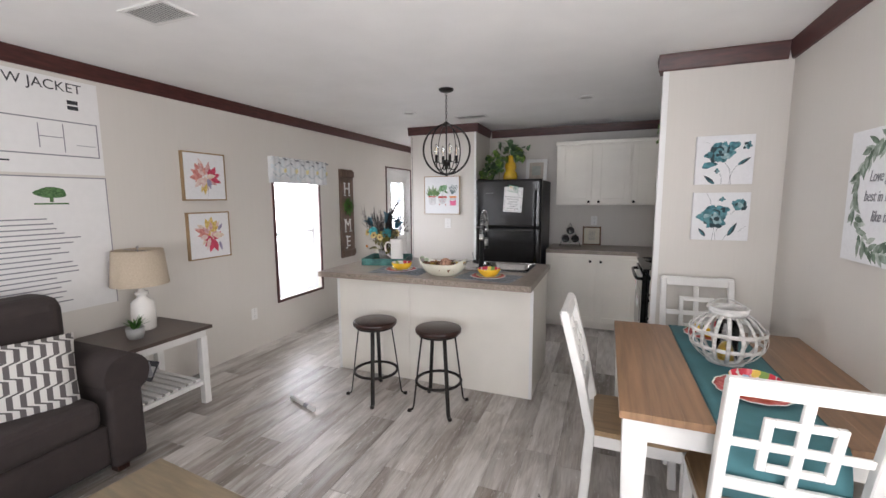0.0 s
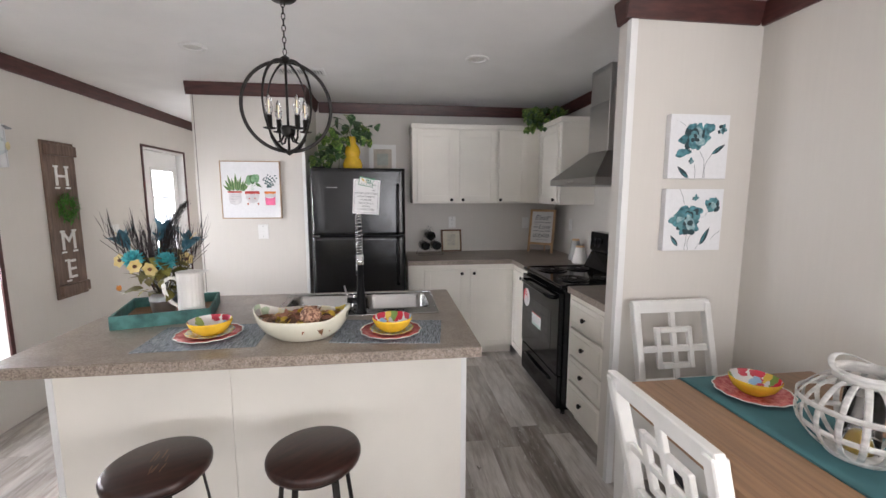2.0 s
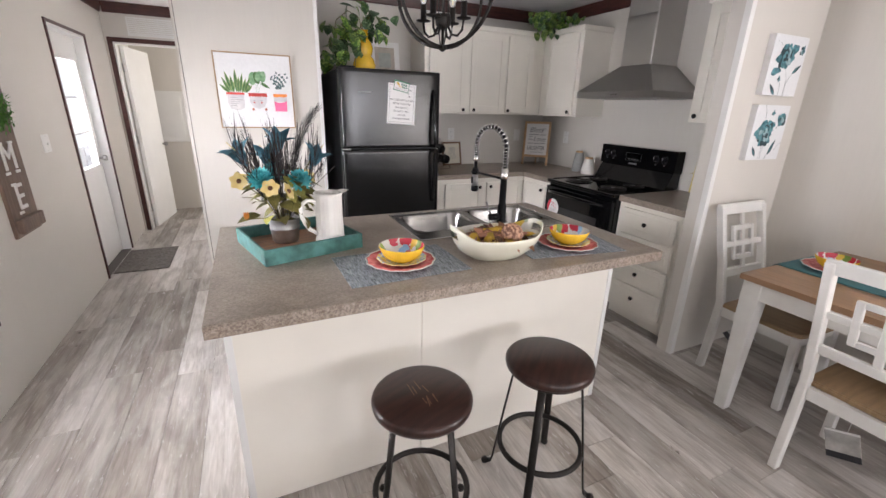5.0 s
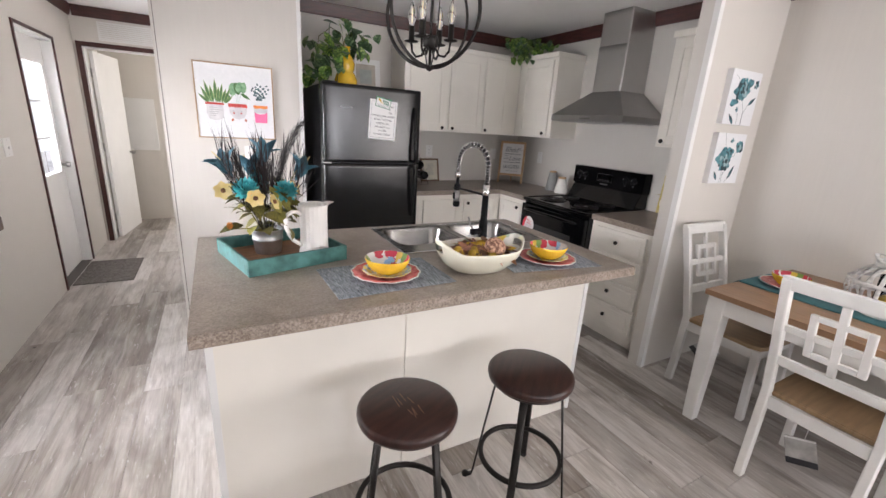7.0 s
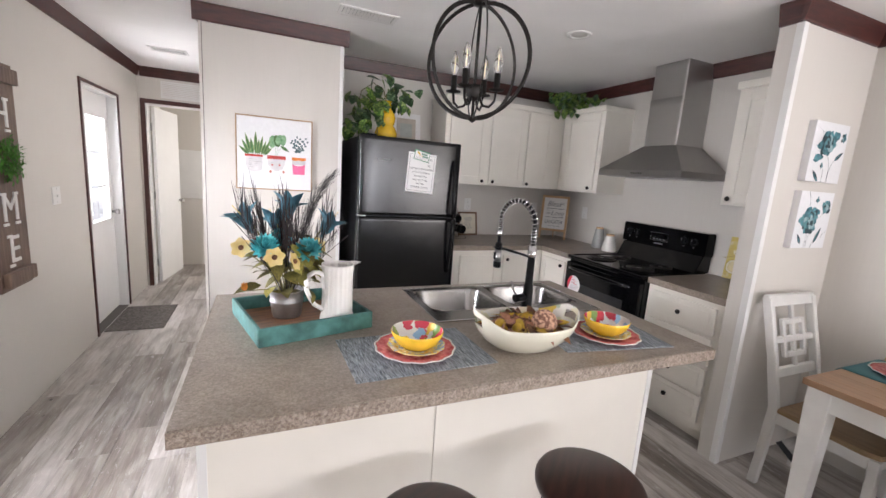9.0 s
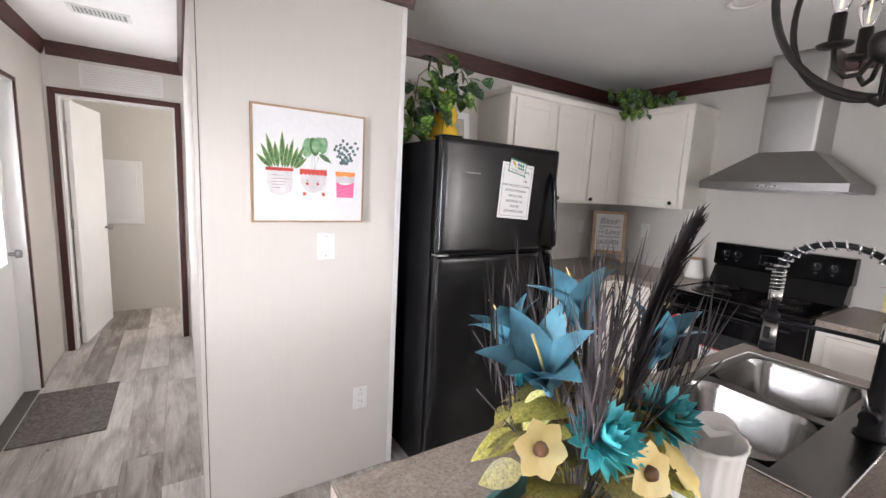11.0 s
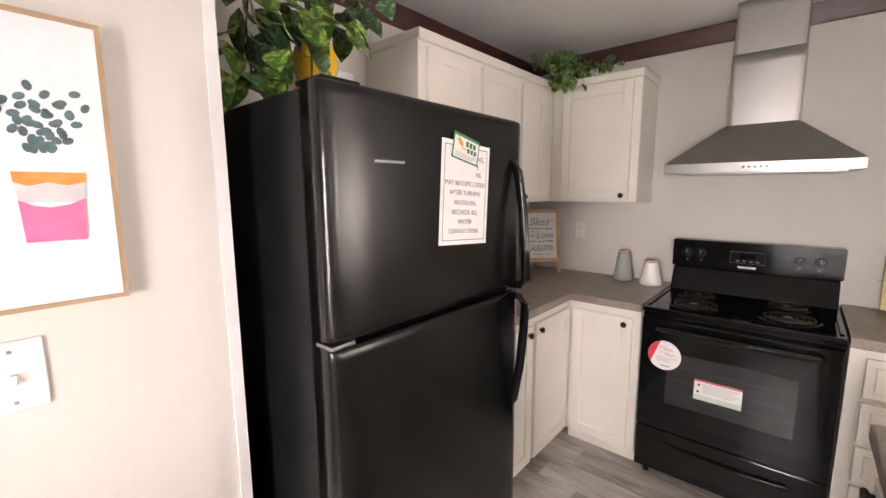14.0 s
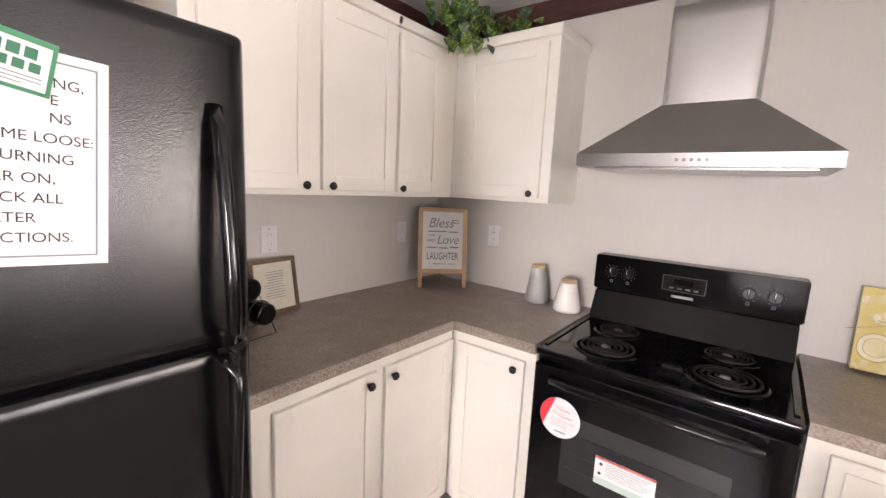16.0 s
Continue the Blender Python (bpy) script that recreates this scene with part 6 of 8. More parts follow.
for i in range(8):
    part("slat", B((-0.255, 0.255, -0.005, 0, -0.072 + i * 0.0185, -0.06 + i * 0.0185)), M_PLASTIC_W, gr)


def plate_sw(name, label, x, y, z, rz, w=0.075, h=0.118, toggle=True, out=False):
    s = thing(name, label, "switch" if toggle else "outlet", x, y, z, rz, group="wall plates")
    part("plate", B((-w / 2, w / 2, -0.006, 0, -h / 2, h / 2), bevel=0.0025), M_PLASTIC_W, s)
    if toggle:
        part("toggle", B((-0.005, 0.005, -0.016, -0.006, -0.012, 0.006), bevel=0.002), M_PLASTIC_W, s)
    if out:
        for dz in (-0.02, 0.02):
            o = part("socket", B((-0.016, 0.016, -0.0075, -0.006, dz - 0.013, dz + 0.013), bevel=0.001), M_PLASTIC_W, s)
            part("slot", B((-0.008, -0.006, -0.0077, -0.0074, dz - 0.004, dz + 0.006), (0.006, 0.008, -0.0077, -0.0074, dz - 0.004, dz + 0.006)), M_INK, o)
    for dz in (-0.045, 0.045):
        part("screw", B((-0.003, 0.003, -0.0066, -0.006, dz - 0.003, dz + 0.003)), M_STEEL, s)


plate_sw("light_switch", "white light switch plate on the nook wall", -1.825, NY, 1.215, 0, w=0.085, h=0.125)
plate_sw("wall_outlet", "white outlet low on the nook wall", -1.64, NY, 0.42, 0, toggle=False, out=True)
plate_sw("wall_outlet", "white outlet behind the kitchen counter", -0.075, YB, 1.24, 0, toggle=False, out=True)
plate_sw("wall_outlet", "white blank plate behind the kitchen counter", 0.738, YB, 1.228, 0, toggle=False)
plate_sw("wall_outlet", "white outlet beside the range", XR, 6.02, 1.232, -90, toggle=False, out=True)
plate_sw("light_switch", "white double switch by the entrance door", XL, 6.2, 1.2, 90, w=0.115)
plate_sw("wall_outlet", "white outlet low on the west wall", XL, 3.94, 0.368, 90, toggle=False, out=True)
ep = thing("electrical_panel", "flat white electrical panel cover on the wall", "panel", -2.92, 9.4, 1.28)
part("cover", B((-0.2, 0.2, -0.012, 0, -0.33, 0.33), bevel=0.003), M_WHITE, ep)
part("panel_door", B((-0.15, 0.15, -0.018, -0.012, -0.26, 0.26), bevel=0.002), M_WHITE, ep)
mt = solid("doormat", B((-0.215, 0.215, -0.335, 0.335, 0.0, 0.008), bevel=0.003, seg=1), M_MAT, "grey ribbed doormat at the entrance door", "mat", -3.015, 7.152, 0.0005, 0)
pp = thing("paper_tube", "rolled white paper lying on the plank floor", "paper roll", -1.985, 3.159, 0.016, -19)
_bm = rod(bmesh.new(), (-0.153, 0, 0), (0.153, 0, 0), 0.016, 0.016, 16)
part("roll", _bm, M_PAPER, pp)
part("print_band", rod(bmesh.new(), (0.03, 0, 0), (0.08, 0, 0), 0.0164, 0.0164, 16, caps=False), M_LINE, pp)

# ---- chandelier ----
ch = thing("chandelier", "dark iron globe chandelier with candle bulbs", "chandelier", -1.217, 4.175, CEIL)
part("canopy", lathe(bmesh.new(), [(0, 0), (0.062, 0), (0.062, -0.012), (0.05, -0.022), (0.015, -0.028), (0, -0.03)], 28), M_IRON, ch)
for i in range(9):
    _z = -0.04 - i * 0.026
    _bm = bmesh.new()
    tube(_bm, [(0.008 * math.cos(k * math.pi / 6), 0, 0.016 * math.sin(k * math.pi / 6)) for k in range(12)], 0.0022, 6, closed=True, up=(0, 1, 0.001))
    o = part("chain_link", _bm, M_IRON, ch)
    o.matrix_basis = pose(0, 0, _z, 0, 0, 90 * (i % 2))
part("stem", rod(bmesh.new(), (0, 0, -0.27), (0, 0, -0.705), 0.006), M_IRON, ch)
part("top_hub", lathe(bmesh.new(), [(0, -0.265), (0.012, -0.268), (0.03, -0.285), (0.03, -0.298), (0, -0.302)], 20), M_IRON, ch)
part("bottom_hub", lathe(bmesh.new(), [(0, -0.7), (0.02, -0.702), (0.022, -0.708), (0.01, -0.718), (0, -0.724)], 20), M_IRON, ch)
for i, (ang, rr) in enumerate(((12, 0.2), (72, 0.195), (132, 0.205))):
    _bm = bmesh.new()
    a = radians(ang)
    u = Vector((math.cos(a), math.sin(a), 0))
    tube(_bm, [tuple(u * (rr * math.cos(t)) + Vector((0, 0, -0.498 + 0.207 * math.sin(t)))) for t in [k * math.pi / 24 for k in range(48)]], 0.008, 6, closed=True, flat=0.3, up=(-u.y, u.x, 0.0001))
    part("globe_band", _bm, M_IRON, ch)
part("centre_cup", lathe(bmesh.new(), [(0, -0.585), (0.03, -0.585), (0.034, -0.6), (0.03, -0.625), (0.012, -0.64), (0, -0.64)], 20), M_IRON, ch)
for i in range(4):
    a = radians(40 + 90 * i)
    ca, sa = math.cos(a), math.sin(a)
    _bm = bmesh.new()
    tube(_bm, [(r * ca, r * sa, z) for r, z in ((0.02, -0.625), (0.04, -0.66), (0.065, -0.665), (0.085, -0.645), (0.09, -0.61))], 0.005, 8)
    arm = part("arm", _bm, M_IRON, ch)
    _bm = lathe(bmesh.new(), [(0, -0.612), (0.028, -0.606), (0.03, -0.602), (0.012, -0.6), (0.012, -0.545), (0, -0.545)], 16, 0.09 * ca, 0.09 * sa)
    part("candle_cup", _bm, M_IRON, arm)
    _bm = lathe(bmesh.new(), [(0.009, -0.545), (0.017, -0.52), (0.018, -0.5), (0.012, -0.475), (0.004, -0.455), (0, -0.452)], 14, 0.09 * ca, 0.09 * sa)
    bulb = part("bulb", _bm, M_BULB, arm, "clear candle bulb")
    bulb.visible_shadow = False
    part("filament", rod(bmesh.new(), (0.09 * ca, 0.09 * sa, -0.535), (0.09 * ca, 0.09 * sa, -0.48), 0.0016, n=6), M_FILAMENT, arm)

# ---- faucet ----
fa = thing("faucet", "tall black faucet with a spring hose", "faucet", -0.893, 4.14, 0.934)
fa.scale = (1, 1.15, 1)
part("base", lathe(bmesh.new(), [(0, 0), (0.03, 0), (0.03, 0.006), (0.023, 0.014), (0.0205, 0.12), (0.0165, 0.125), (0.0145, 0.26), (0, 0.26)], 20), M_BLACK_MAT, fa)
part("collar", lathe(bmesh.new(), [(0.0165, 0.25), (0.018, 0.255), (0.018, 0.3), (0.0, 0.302)], 18), M_CHROME, fa, "chrome collar")
arc = []
for k in range(41):
    s = k / 40
    if s < 0.25:
        arc.append((0, 0, 0.3 + 0.09 * s / 0.25))
    elif s < 0.8:
        t = math.pi * (s - 0.25) / 0.55
        arc.append((-0.012 * (1 - math.cos(t)), 0.105 * (1 - math.cos(t)), 0.39 + 0.095 * math.sin(t)))
    else:
        arc.append((-0.024, 0.21, 0.39 - 0.06 * (s - 0.8) / 0.2))
part("hose", tube(bmesh.new(), arc + [(-0.024, 0.21, 0.26)], 0.0085, 8), M_BLACK_MAT, fa, "black hose")
coil = []
for k in range(760):
    s = k / 759 * 40
    i = min(39, int(s))
    p0, p1 = Vector(arc[i]), Vector(arc[i + 1])
    p, d = p0.lerp(p1, s - i), (p1 - p0).normalized()
    n1 = Vector((1, 0, 0.1)).cross(d).normalized()
    n2 = d.cross(n1)
    w = k / 759 * 2 * math.pi * 27
    coil.append(tuple(p + n1 * (0.0128 * math.cos(w)) + n2 * (0.0128 * math.sin(w))))
part("spring", tube(bmesh.new(), coil, 0.0029, 5), M_CHROME, fa, "bright steel spring coil")
part("hose_collar", lathe(bmesh.new(), [(0.01, 0.335), (0.0145, 0.333), (0.0145, 0.305), (0.01, 0.302), (0, 0.302)], 18, -0.024, 0.21), M_CHROME, fa, "steel collar at the spring's end")
head = part("spray_head", lathe(bmesh.new(), [(0, 0.272), (0.013, 0.271), (0.017, 0.262), (0.017, 0.238), (0.0, 0.236)], 18, -0.024, 0.21), M_BLACK_MAT, fa, "black spray head")
part("head_sleeve", lathe(bmesh.new(), [(0, 0.237), (0.0155, 0.237), (0.0165, 0.2), (0.0165, 0.178), (0, 0.176)], 18, -0.024, 0.21), M_STEEL, head, "steel sleeve")
part("nozzle", lathe(bmesh.new(), [(0, 0.177), (0.0175, 0.177), (0.0185, 0.155), (0.015, 0.148), (0, 0.148)], 18, -0.024, 0.21), M_BLACK_MAT, head, "black nozzle")
part("spray_button", B((-0.0445, -0.0385, 0.203, 0.217, 0.19, 0.225), bevel=0.002), M_BLACK_MAT, head)
part("support_arm", tube(bmesh.new(), [(0, 0, 0.246), (-0.004, 0.05, 0.248), (-0.014, 0.13, 0.248), (-0.022, 0.193, 0.248)], 0.006, 8), M_BLACK_MAT, fa)
part("holder_ring", tube(bmesh.new(), [(-0.024 + 0.0195 * math.cos(k * math.pi / 10), 0.21 + 0.0195 * math.sin(k * math.pi / 10), 0.248) for k in range(20)], 0.0035, 6, closed=True), M_BLACK_MAT, fa)
lever = part("lever_body", rod(bmesh.new(), (-0.018, 0, 0.066), (-0.066, 0.0, 0.066), 0.0175, 0.0165, 18), M_BLACK_MAT, fa)
part("lever", tube(bmesh.new(), [(-0.058, 0, 0.08), (-0.072, 0.006, 0.1), (-0.082, 0.012, 0.14)], 0.0042, 8), M_STEEL, lever, "slim steel lever")

# ---- tray with flowers and pitcher ----
tr = thing("wooden_tray", "square tray with distressed teal sides", "tray", -1.838, 4.238, 0.93, 15)
part("bottom", B((-0.19, 0.19, -0.175, 0.175, 0, 0.012)), M_TRAYWOOD, tr, "brown wooden bottom")
for b in ((-0.2, 0.2, -0.187, -0.175, 0, 0.062), (-0.2, 0.2, 0.175, 0.187, 0, 0.062), (-0.2, -0.19, -0.175, 0.175, 0, 0.062), (0.19, 0.2, -0.175, 0.175, 0, 0.062)):
    part("side", B(b, bevel=0.0015, seg=1), M_TEAL_PAINT, tr, "distressed teal board")
TZ = 0.9425
pi = thing("pitcher", "white ribbed ceramic pitcher on the tray", "pitcher", -1.705, 4.205, TZ)
M_PITCHER = tint("white_satin_ceramic", (0.83, 0.81, 0.78), 0.38, 0.05, 9)
part("body", lathe(bmesh.new(), [(0, 0), (0.048, 0), (0.051, 0.005), (0.0505, 0.018), (0.047, 0.03), (0.0455, 0.09), (0.0455, 0.16), (0.047, 0.188), (0.049, 0.197), (0.046, 0.197), (0.043, 0.185), (0.042, 0.03), (0, 0.025)], 96, wave=0.014, waves=20), M_PITCHER, pi)
_bm = bmesh.new()
petal(_bm, 0.05, 0.05, -0.2, base=(0.03, 0, 0.178), turn=0, rise=0.35, fold=0.5)
part("spout", _bm, M_PITCHER, pi)
_h = [(-0.042, 0, 0.158), (-0.056, 0, 0.17), (-0.072, 0, 0.172), (-0.087, 0, 0.162), (-0.095, 0, 0.142), (-0.094, 0, 0.115), (-0.085, 0, 0.088), (-0.07, 0, 0.062), (-0.044, 0, 0.042)]
part("handle", tube(bmesh.new(), _h, 0.0095, 12, flat=0.75), M_PITCHER, pi)
pi.matrix_basis = pose(-1.715, 4.185, TZ, 0, 0, 8) @ Matrix.Diagonal((1.2, 1.2, 1.1, 1))

fl = thing("flower_bouquet", "artificial blue, turquoise and yellow flowers in a zinc pail", "flowers", -1.888, 4.275, TZ)
part("pail", lathe(bmesh.new(), [(0, 0), (0.05, 0), (0.053, 0.01), (0.058, 0.055), (0.061, 0.058), (0.061, 0.066), (0.059, 0.07), (0.064, 0.1), (0.067, 0.103), (0.062, 0.103), (0.055, 0.06), (0.05, 0.01), (0, 0.008)], 28), M_ZINC, fl, "small galvanised zinc pail")
part("moss", lathe(bmesh.new(), [(0.06, 0.085), (0.03, 0.098), (0, 0.1)], 16), M_OLIVE, fl)


def stem(x, y, z, r=0.002):
    part("stem", tube(bmesh.new(), [(x * 0.12, y * 0.12, 0.085), (x * 0.45, y * 0.45, 0.1 + (z - 0.1) * 0.55), (x, y, z)], r, 5), M_OLIVE, fl)


for x, y, z, tu in ((0.0, 0.02, 0.4, 1.2), (-0.12, -0.03, 0.36, 3.4), (0.125, -0.02, 0.345, 0.2), (-0.03, 0.12, 0.33, 2.0)):
    stem(x, y, z)
    _bm = bmesh.new()
    for k in range(6):
        petal(_bm, 0.1, 0.045, 0.85 + 0.25 * (k % 2), tip=0.8, n=9, base=(0, 0, 0), turn=k * math.pi / 3 + (k % 2) * 0.1, rise=1.42, fold=0.35)
    lathe(_bm, [(0.004, -0.01), (0.008, 0.01), (0.004, 0.02), (0, 0.02)], 8)
    o = part("lily", _bm, M_LILY, fl, "dusty blue lily")
    o.matrix_basis = Matrix.LocRotScale(Vector((x, y, z - 0.03)), Euler((0, 0.5, tu)), (1.15, 1.15, 1.15))
    part("stamens", tube(bmesh.new(), [(0, 0, 0), (0.002, 0, 0.06), (0.01, 0.004, 0.09)], 0.0016, 5), M_PALEYEL, o)
for x, y, z in ((-0.075, -0.08, 0.275), (0.068, -0.075, 0.262), (-0.02, 0.1, 0.27)):
    stem(x, y, z)
    _bm = bmesh.new()
    for ring, (cnt, ri, ln, wd) in enumerate(((8, 1.35, 0.04, 0.018), (12, 1.05, 0.046, 0.02), (15, 0.65, 0.05, 0.021), (16, 0.2, 0.05, 0.021), (14, -0.35, 0.045, 0.02))):
        for k in range(cnt):
            petal(_bm, ln, wd, -0.5, base=(0, 0, 0), turn=k * 6.283 / cnt + ring * 0.4, rise=ri + R.uniform(-0.15, 0.15), fold=0.3)
    o = part("peony", _bm, M_TURQ, fl, "full turquoise blossom")
    o.matrix_basis = Matrix.LocRotScale(Vector((x, y, z)), Euler((0.7, 0.1, 0)), (1.1, 1.1, 1.1))
for x, y, z, ry, rz in ((-0.15, -0.05, 0.27, -0.7, 0), (-0.045, -0.125, 0.25, -0.2, 0), (0.015, -0.13, 0.235, 0.3, 1), (0.11, 0.03, 0.26, 0.6, 0)):
    stem(x, y, z)
    _bm = bmesh.new()
    for k in range(6):
        petal(_bm, 0.036, 0.034, 0.3, tip=0.7, turn=k * 1.047, rise=0.35, fold=0.1)
    o = part("daisy", _bm, M_PALEYEL, fl, "pale yellow blossom")
    o.matrix_basis = Matrix.LocRotScale(Vector((x, y, z)), Euler((1.15, ry, rz)), (1.05, 1.05, 1.05))
    part("flower_eye", lathe(bmesh.new(), [(0.009, 0.004), (0.007, 0.011), (0, 0.013)], 10), M_BROWNLEAF, o, "dark centre")
_bm = bmesh.new()
for k in range(7):
    petal(_bm, 0.03, 0.02, -0.4, turn=k * 0.9, rise=1.0)
part("bud", _bm, M_ORANGE, fl, "orange bud").matrix_basis = pose(-0.14, -0.1, 0.13)
stem(-0.14, -0.1, 0.13)
for k in range(80):
    a, z = R.uniform(0, 6.283), (0.16 + 0.14 * R.random() if k > 9 else 0.12)
    r = R.uniform(0.025, 0.095)
    low = k < 16
    leaf_ob(fl, R.choice((M_OLIVE, M_OLIVE, M_OLIVE_L)), R.uniform(0.06, 0.1), 0.047, (r * math.cos(a), r * math.sin(a), z), a + R.uniform(-0.6, 0.6), R.uniform(-0.9, 0.2) if low else R.uniform(-0.4, 0.8), roll=R.uniform(-0.7, 0.7), curl=0.8)
for k in range(28):
    a = R.uniform(0, 6.283)
    sp = R.uniform(0.05, 0.23)
    top = R.uniform(0.34, 0.5)
    px, py = sp * math.cos(a), sp * math.sin(a)
    _bm = tube(bmesh.new(), [(px * 0.1, py * 0.1, 0.09), (px * 0.4, py * 0.4, top * 0.5), (px, py, top * 0.82)], 0.0013, 4)
    for j in range(22):
        s = R.uniform(0.45, 0.85)
        b0 = (px * s * 1.05, py * s * 1.05, top * s)
        petal(_bm, R.uniform(0.08, 0.15), 0.0038, 0.1, n=2, base=b0, turn=a + R.uniform(-1.2, 1.2), rise=R.uniform(1.22, 1.54))
    part("plume", _bm, M_GRASS, fl, "dark feathery grass plume")
_bm = bmesh.new()
pts = [Vector((0.03 + 0.13 * (k / 12) ** 1.6, -0.04, 0.2 + 0.4 * (k / 12) - 0.06 * (k / 12) ** 3)) for k in range(13)]
tube(_bm, [tuple(p) for p in pts], 0.0015, 5)
for k in range(300):
    t = R.uniform(0.2, 1.0)
    i = min(11, int(t * 12))
    p, d = pts[i].lerp(pts[i + 1], t * 12 - i), (pts[i + 1] - pts[i]).normalized()
    lift = math.atan2(d.z, d.x)
    side = R.choice((-1, 1))
    petal(_bm, (0.035 + 0.045 * math.sin(math.pi * t)) * R.uniform(0.7, 1.15), 0.0042, 0.35 * side, n=3, base=tuple(p), turn=R.uniform(-0.35, 0.35), rise=lift + side * R.uniform(0.25, 0.6))
part("feather", _bm, M_GRASS, fl, "long dark feather")

# ---- place settings ----
def placemat(x, y, rz):
    s = solid("placemat", B((-0.228, 0.228, -0.155, 0.155, 0, 0.003), bevel=0.001, seg=1), M_BLUEWEAVE, "blue grey woven placemat on the counter", "placemat", x, y, 0.9305, rz, group="placemats")
    return s


placemat(-1.512, 3.868, 2), placemat(-0.752, 3.85, -8)


def setting(x, y, z, rz, second=True, group="island settings"):
    p = thing("plate", "scalloped coral red dinner plate with a white edge", "plate", x, y, z, rz, group=group)
    part("face", lathe(bmesh.new(), [(0, 0), (0.07, 0), (0.085, 0.004), (0.128, 0.014), (0.13, 0.017), (0.085, 0.008), (0.07, 0.005), (0, 0.005)], 72, wave=0.02, waves=14, wave_from=0.1), M_CORAL, p)
    part("edge", lathe(bmesh.new(), [(0.1275, 0.0132), (0.1325, 0.0158), (0.1315, 0.0185), (0.1265, 0.0168), (0.1275, 0.0132)], 72, wave=0.02, waves=14, wave_from=0.1), M_CERAMIC, p, "white scalloped edge")
    h = 0.0055
    if second:
        q = solid("salad_plate", lathe(bmesh.new(), [(0, 0), (0.05, 0), (0.07, 0.006), (0.092, 0.015), (0.094, 0.018), (0.07, 0.01), (0.05, 0.005), (0, 0.005)], 60, wave=0.02, waves=12, wave_from=0.08), M_FLORAL2, "yellow patterned salad plate on a dinner plate", "plate", x + 0.004, y, z + h, rz + 20, group=group)
        h += 0.0055
    b = thing("bowl", "yellow bowl painted inside with red flowers", "bowl", x + 0.006, y + 0.002, z + h, rz, group=group)
    part("outside", lathe(bmesh.new(), [(0, 0), (0.042, 0), (0.048, 0.004), (0.072, 0.024), (0.083, 0.045), (0.0865, 0.058), (0.0845, 0.06)], 48), M_YELLOW, b)
    part("inside", lathe(bmesh.new(), [(0.0845, 0.06), (0.0825, 0.057), (0.079, 0.044), (0.068, 0.025), (0.042, 0.009), (0, 0.007)], 48), M_FLORAL, b, "white inside with red and green flowers")


setting(-1.51, 3.87, 0.934, 30), setting(-0.745, 3.82, 0.934, 100)
setting(0.629, 2.69, 0.7725, 70, second=False, group="table settings"), setting(0.63, 3.4, 0.7725, 10, second=False, group="table settings")

sb = thing("serving_bowl", "large oval cream serving bowl with cut handles", "bowl", -1.115, 3.825, 0.931, -4)


def boat(prof, lift):
    """An oval bowl wall with raised ends and an open grip through each end."""
    bm = lathe(bmesh.new(), prof, 96, squash=0.68)
    for v in bm.verts:
        if v.co.z > 0.05:
            e = max(0.0, abs(v.co.x) / 0.19 - 0.62) / 0.38
            v.co.z += lift * min(1, e) ** 1.5 * (v.co.z - 0.05) / 0.045
    grip = [f for f in bm.faces if abs(f.calc_center_median().y) < 0.036 and abs(f.calc_center_median().x) > 0.15 and 0.088 < f.calc_center_median().z < 0.112]
    bmesh.ops.delete(bm, geom=grip, context="FACES")
    return bm


part("outside", boat([(0, 0), (0.105, 0), (0.118, 0.005), (0.16, 0.036), (0.182, 0.062), (0.19, 0.072), (0.194, 0.08), (0.197, 0.088), (0.199, 0.096), (0.195, 0.098)], 0.036), M_CREAM, sb)
part("inside", boat([(0.195, 0.098), (0.193, 0.096), (0.191, 0.088), (0.188, 0.08), (0.184, 0.072), (0.176, 0.062), (0.15, 0.036), (0.1, 0.014), (0, 0.012)], 0.036), M_FLORAL3, sb, "white inside with painted lemons")
dr = thing("dried_potpourri", "dried leaves and a woven ball heaped in the bowl", "potpourri", -1.115, 3.825, 0.98, -4)
part("heap", lathe(bmesh.new(), [(0.0, 0.0), (0.11, 0.0), (0.125, 0.02), (0.08, 0.034), (0, 0.042)], 24, squash=0.65), M_BROWNLEAF, dr)
for k in range(150):
    a, r = R.uniform(0, 6.283), math.sqrt(R.random()) * 0.13
    leaf_ob(dr, R.choice((M_BROWNLEAF, M_BROWNLEAF, M_RUSSET, M_RUSSET, M_RUSSET, M_GOLDLEAF, M_BALL, M_BALL)), R.uniform(0.05, 0.085), R.uniform(0.02, 0.035), (r * math.cos(a), 0.65 * r * math.sin(a), 0.04 - r * 0.16 + R.uniform(0, 0.016)), R.uniform(0, 6.28), R.uniform(-0.3, 0.6), roll=R.uniform(-1, 1), name="dried_leaf")
_bm = bmesh.new()
bmesh.ops.create_icosphere(_bm, subdivisions=3, radius=0.044)
for v in _bm.verts:
    v.co *= 1 + 0.14 * noise.noise(v.co * 110)
for fc in _bm.faces:
    fc.smooth = True
part("woven_ball", _bm, M_BALL, dr).matrix_basis = pose(0.045, -0.045, 0.05)
for k in range(3):
    _bm = bmesh.new()
    bmesh.ops.create_icosphere(_bm, subdivisions=2, radius=0.02)
    for fc in _bm.faces:
        fc.smooth = True
    part("dried_lemon", _bm, M_GOLDLEAF, dr).matrix_basis = pose((-0.1, 0.11, -0.06)[k], (0.0, 0.03, -0.05)[k], 0.035)

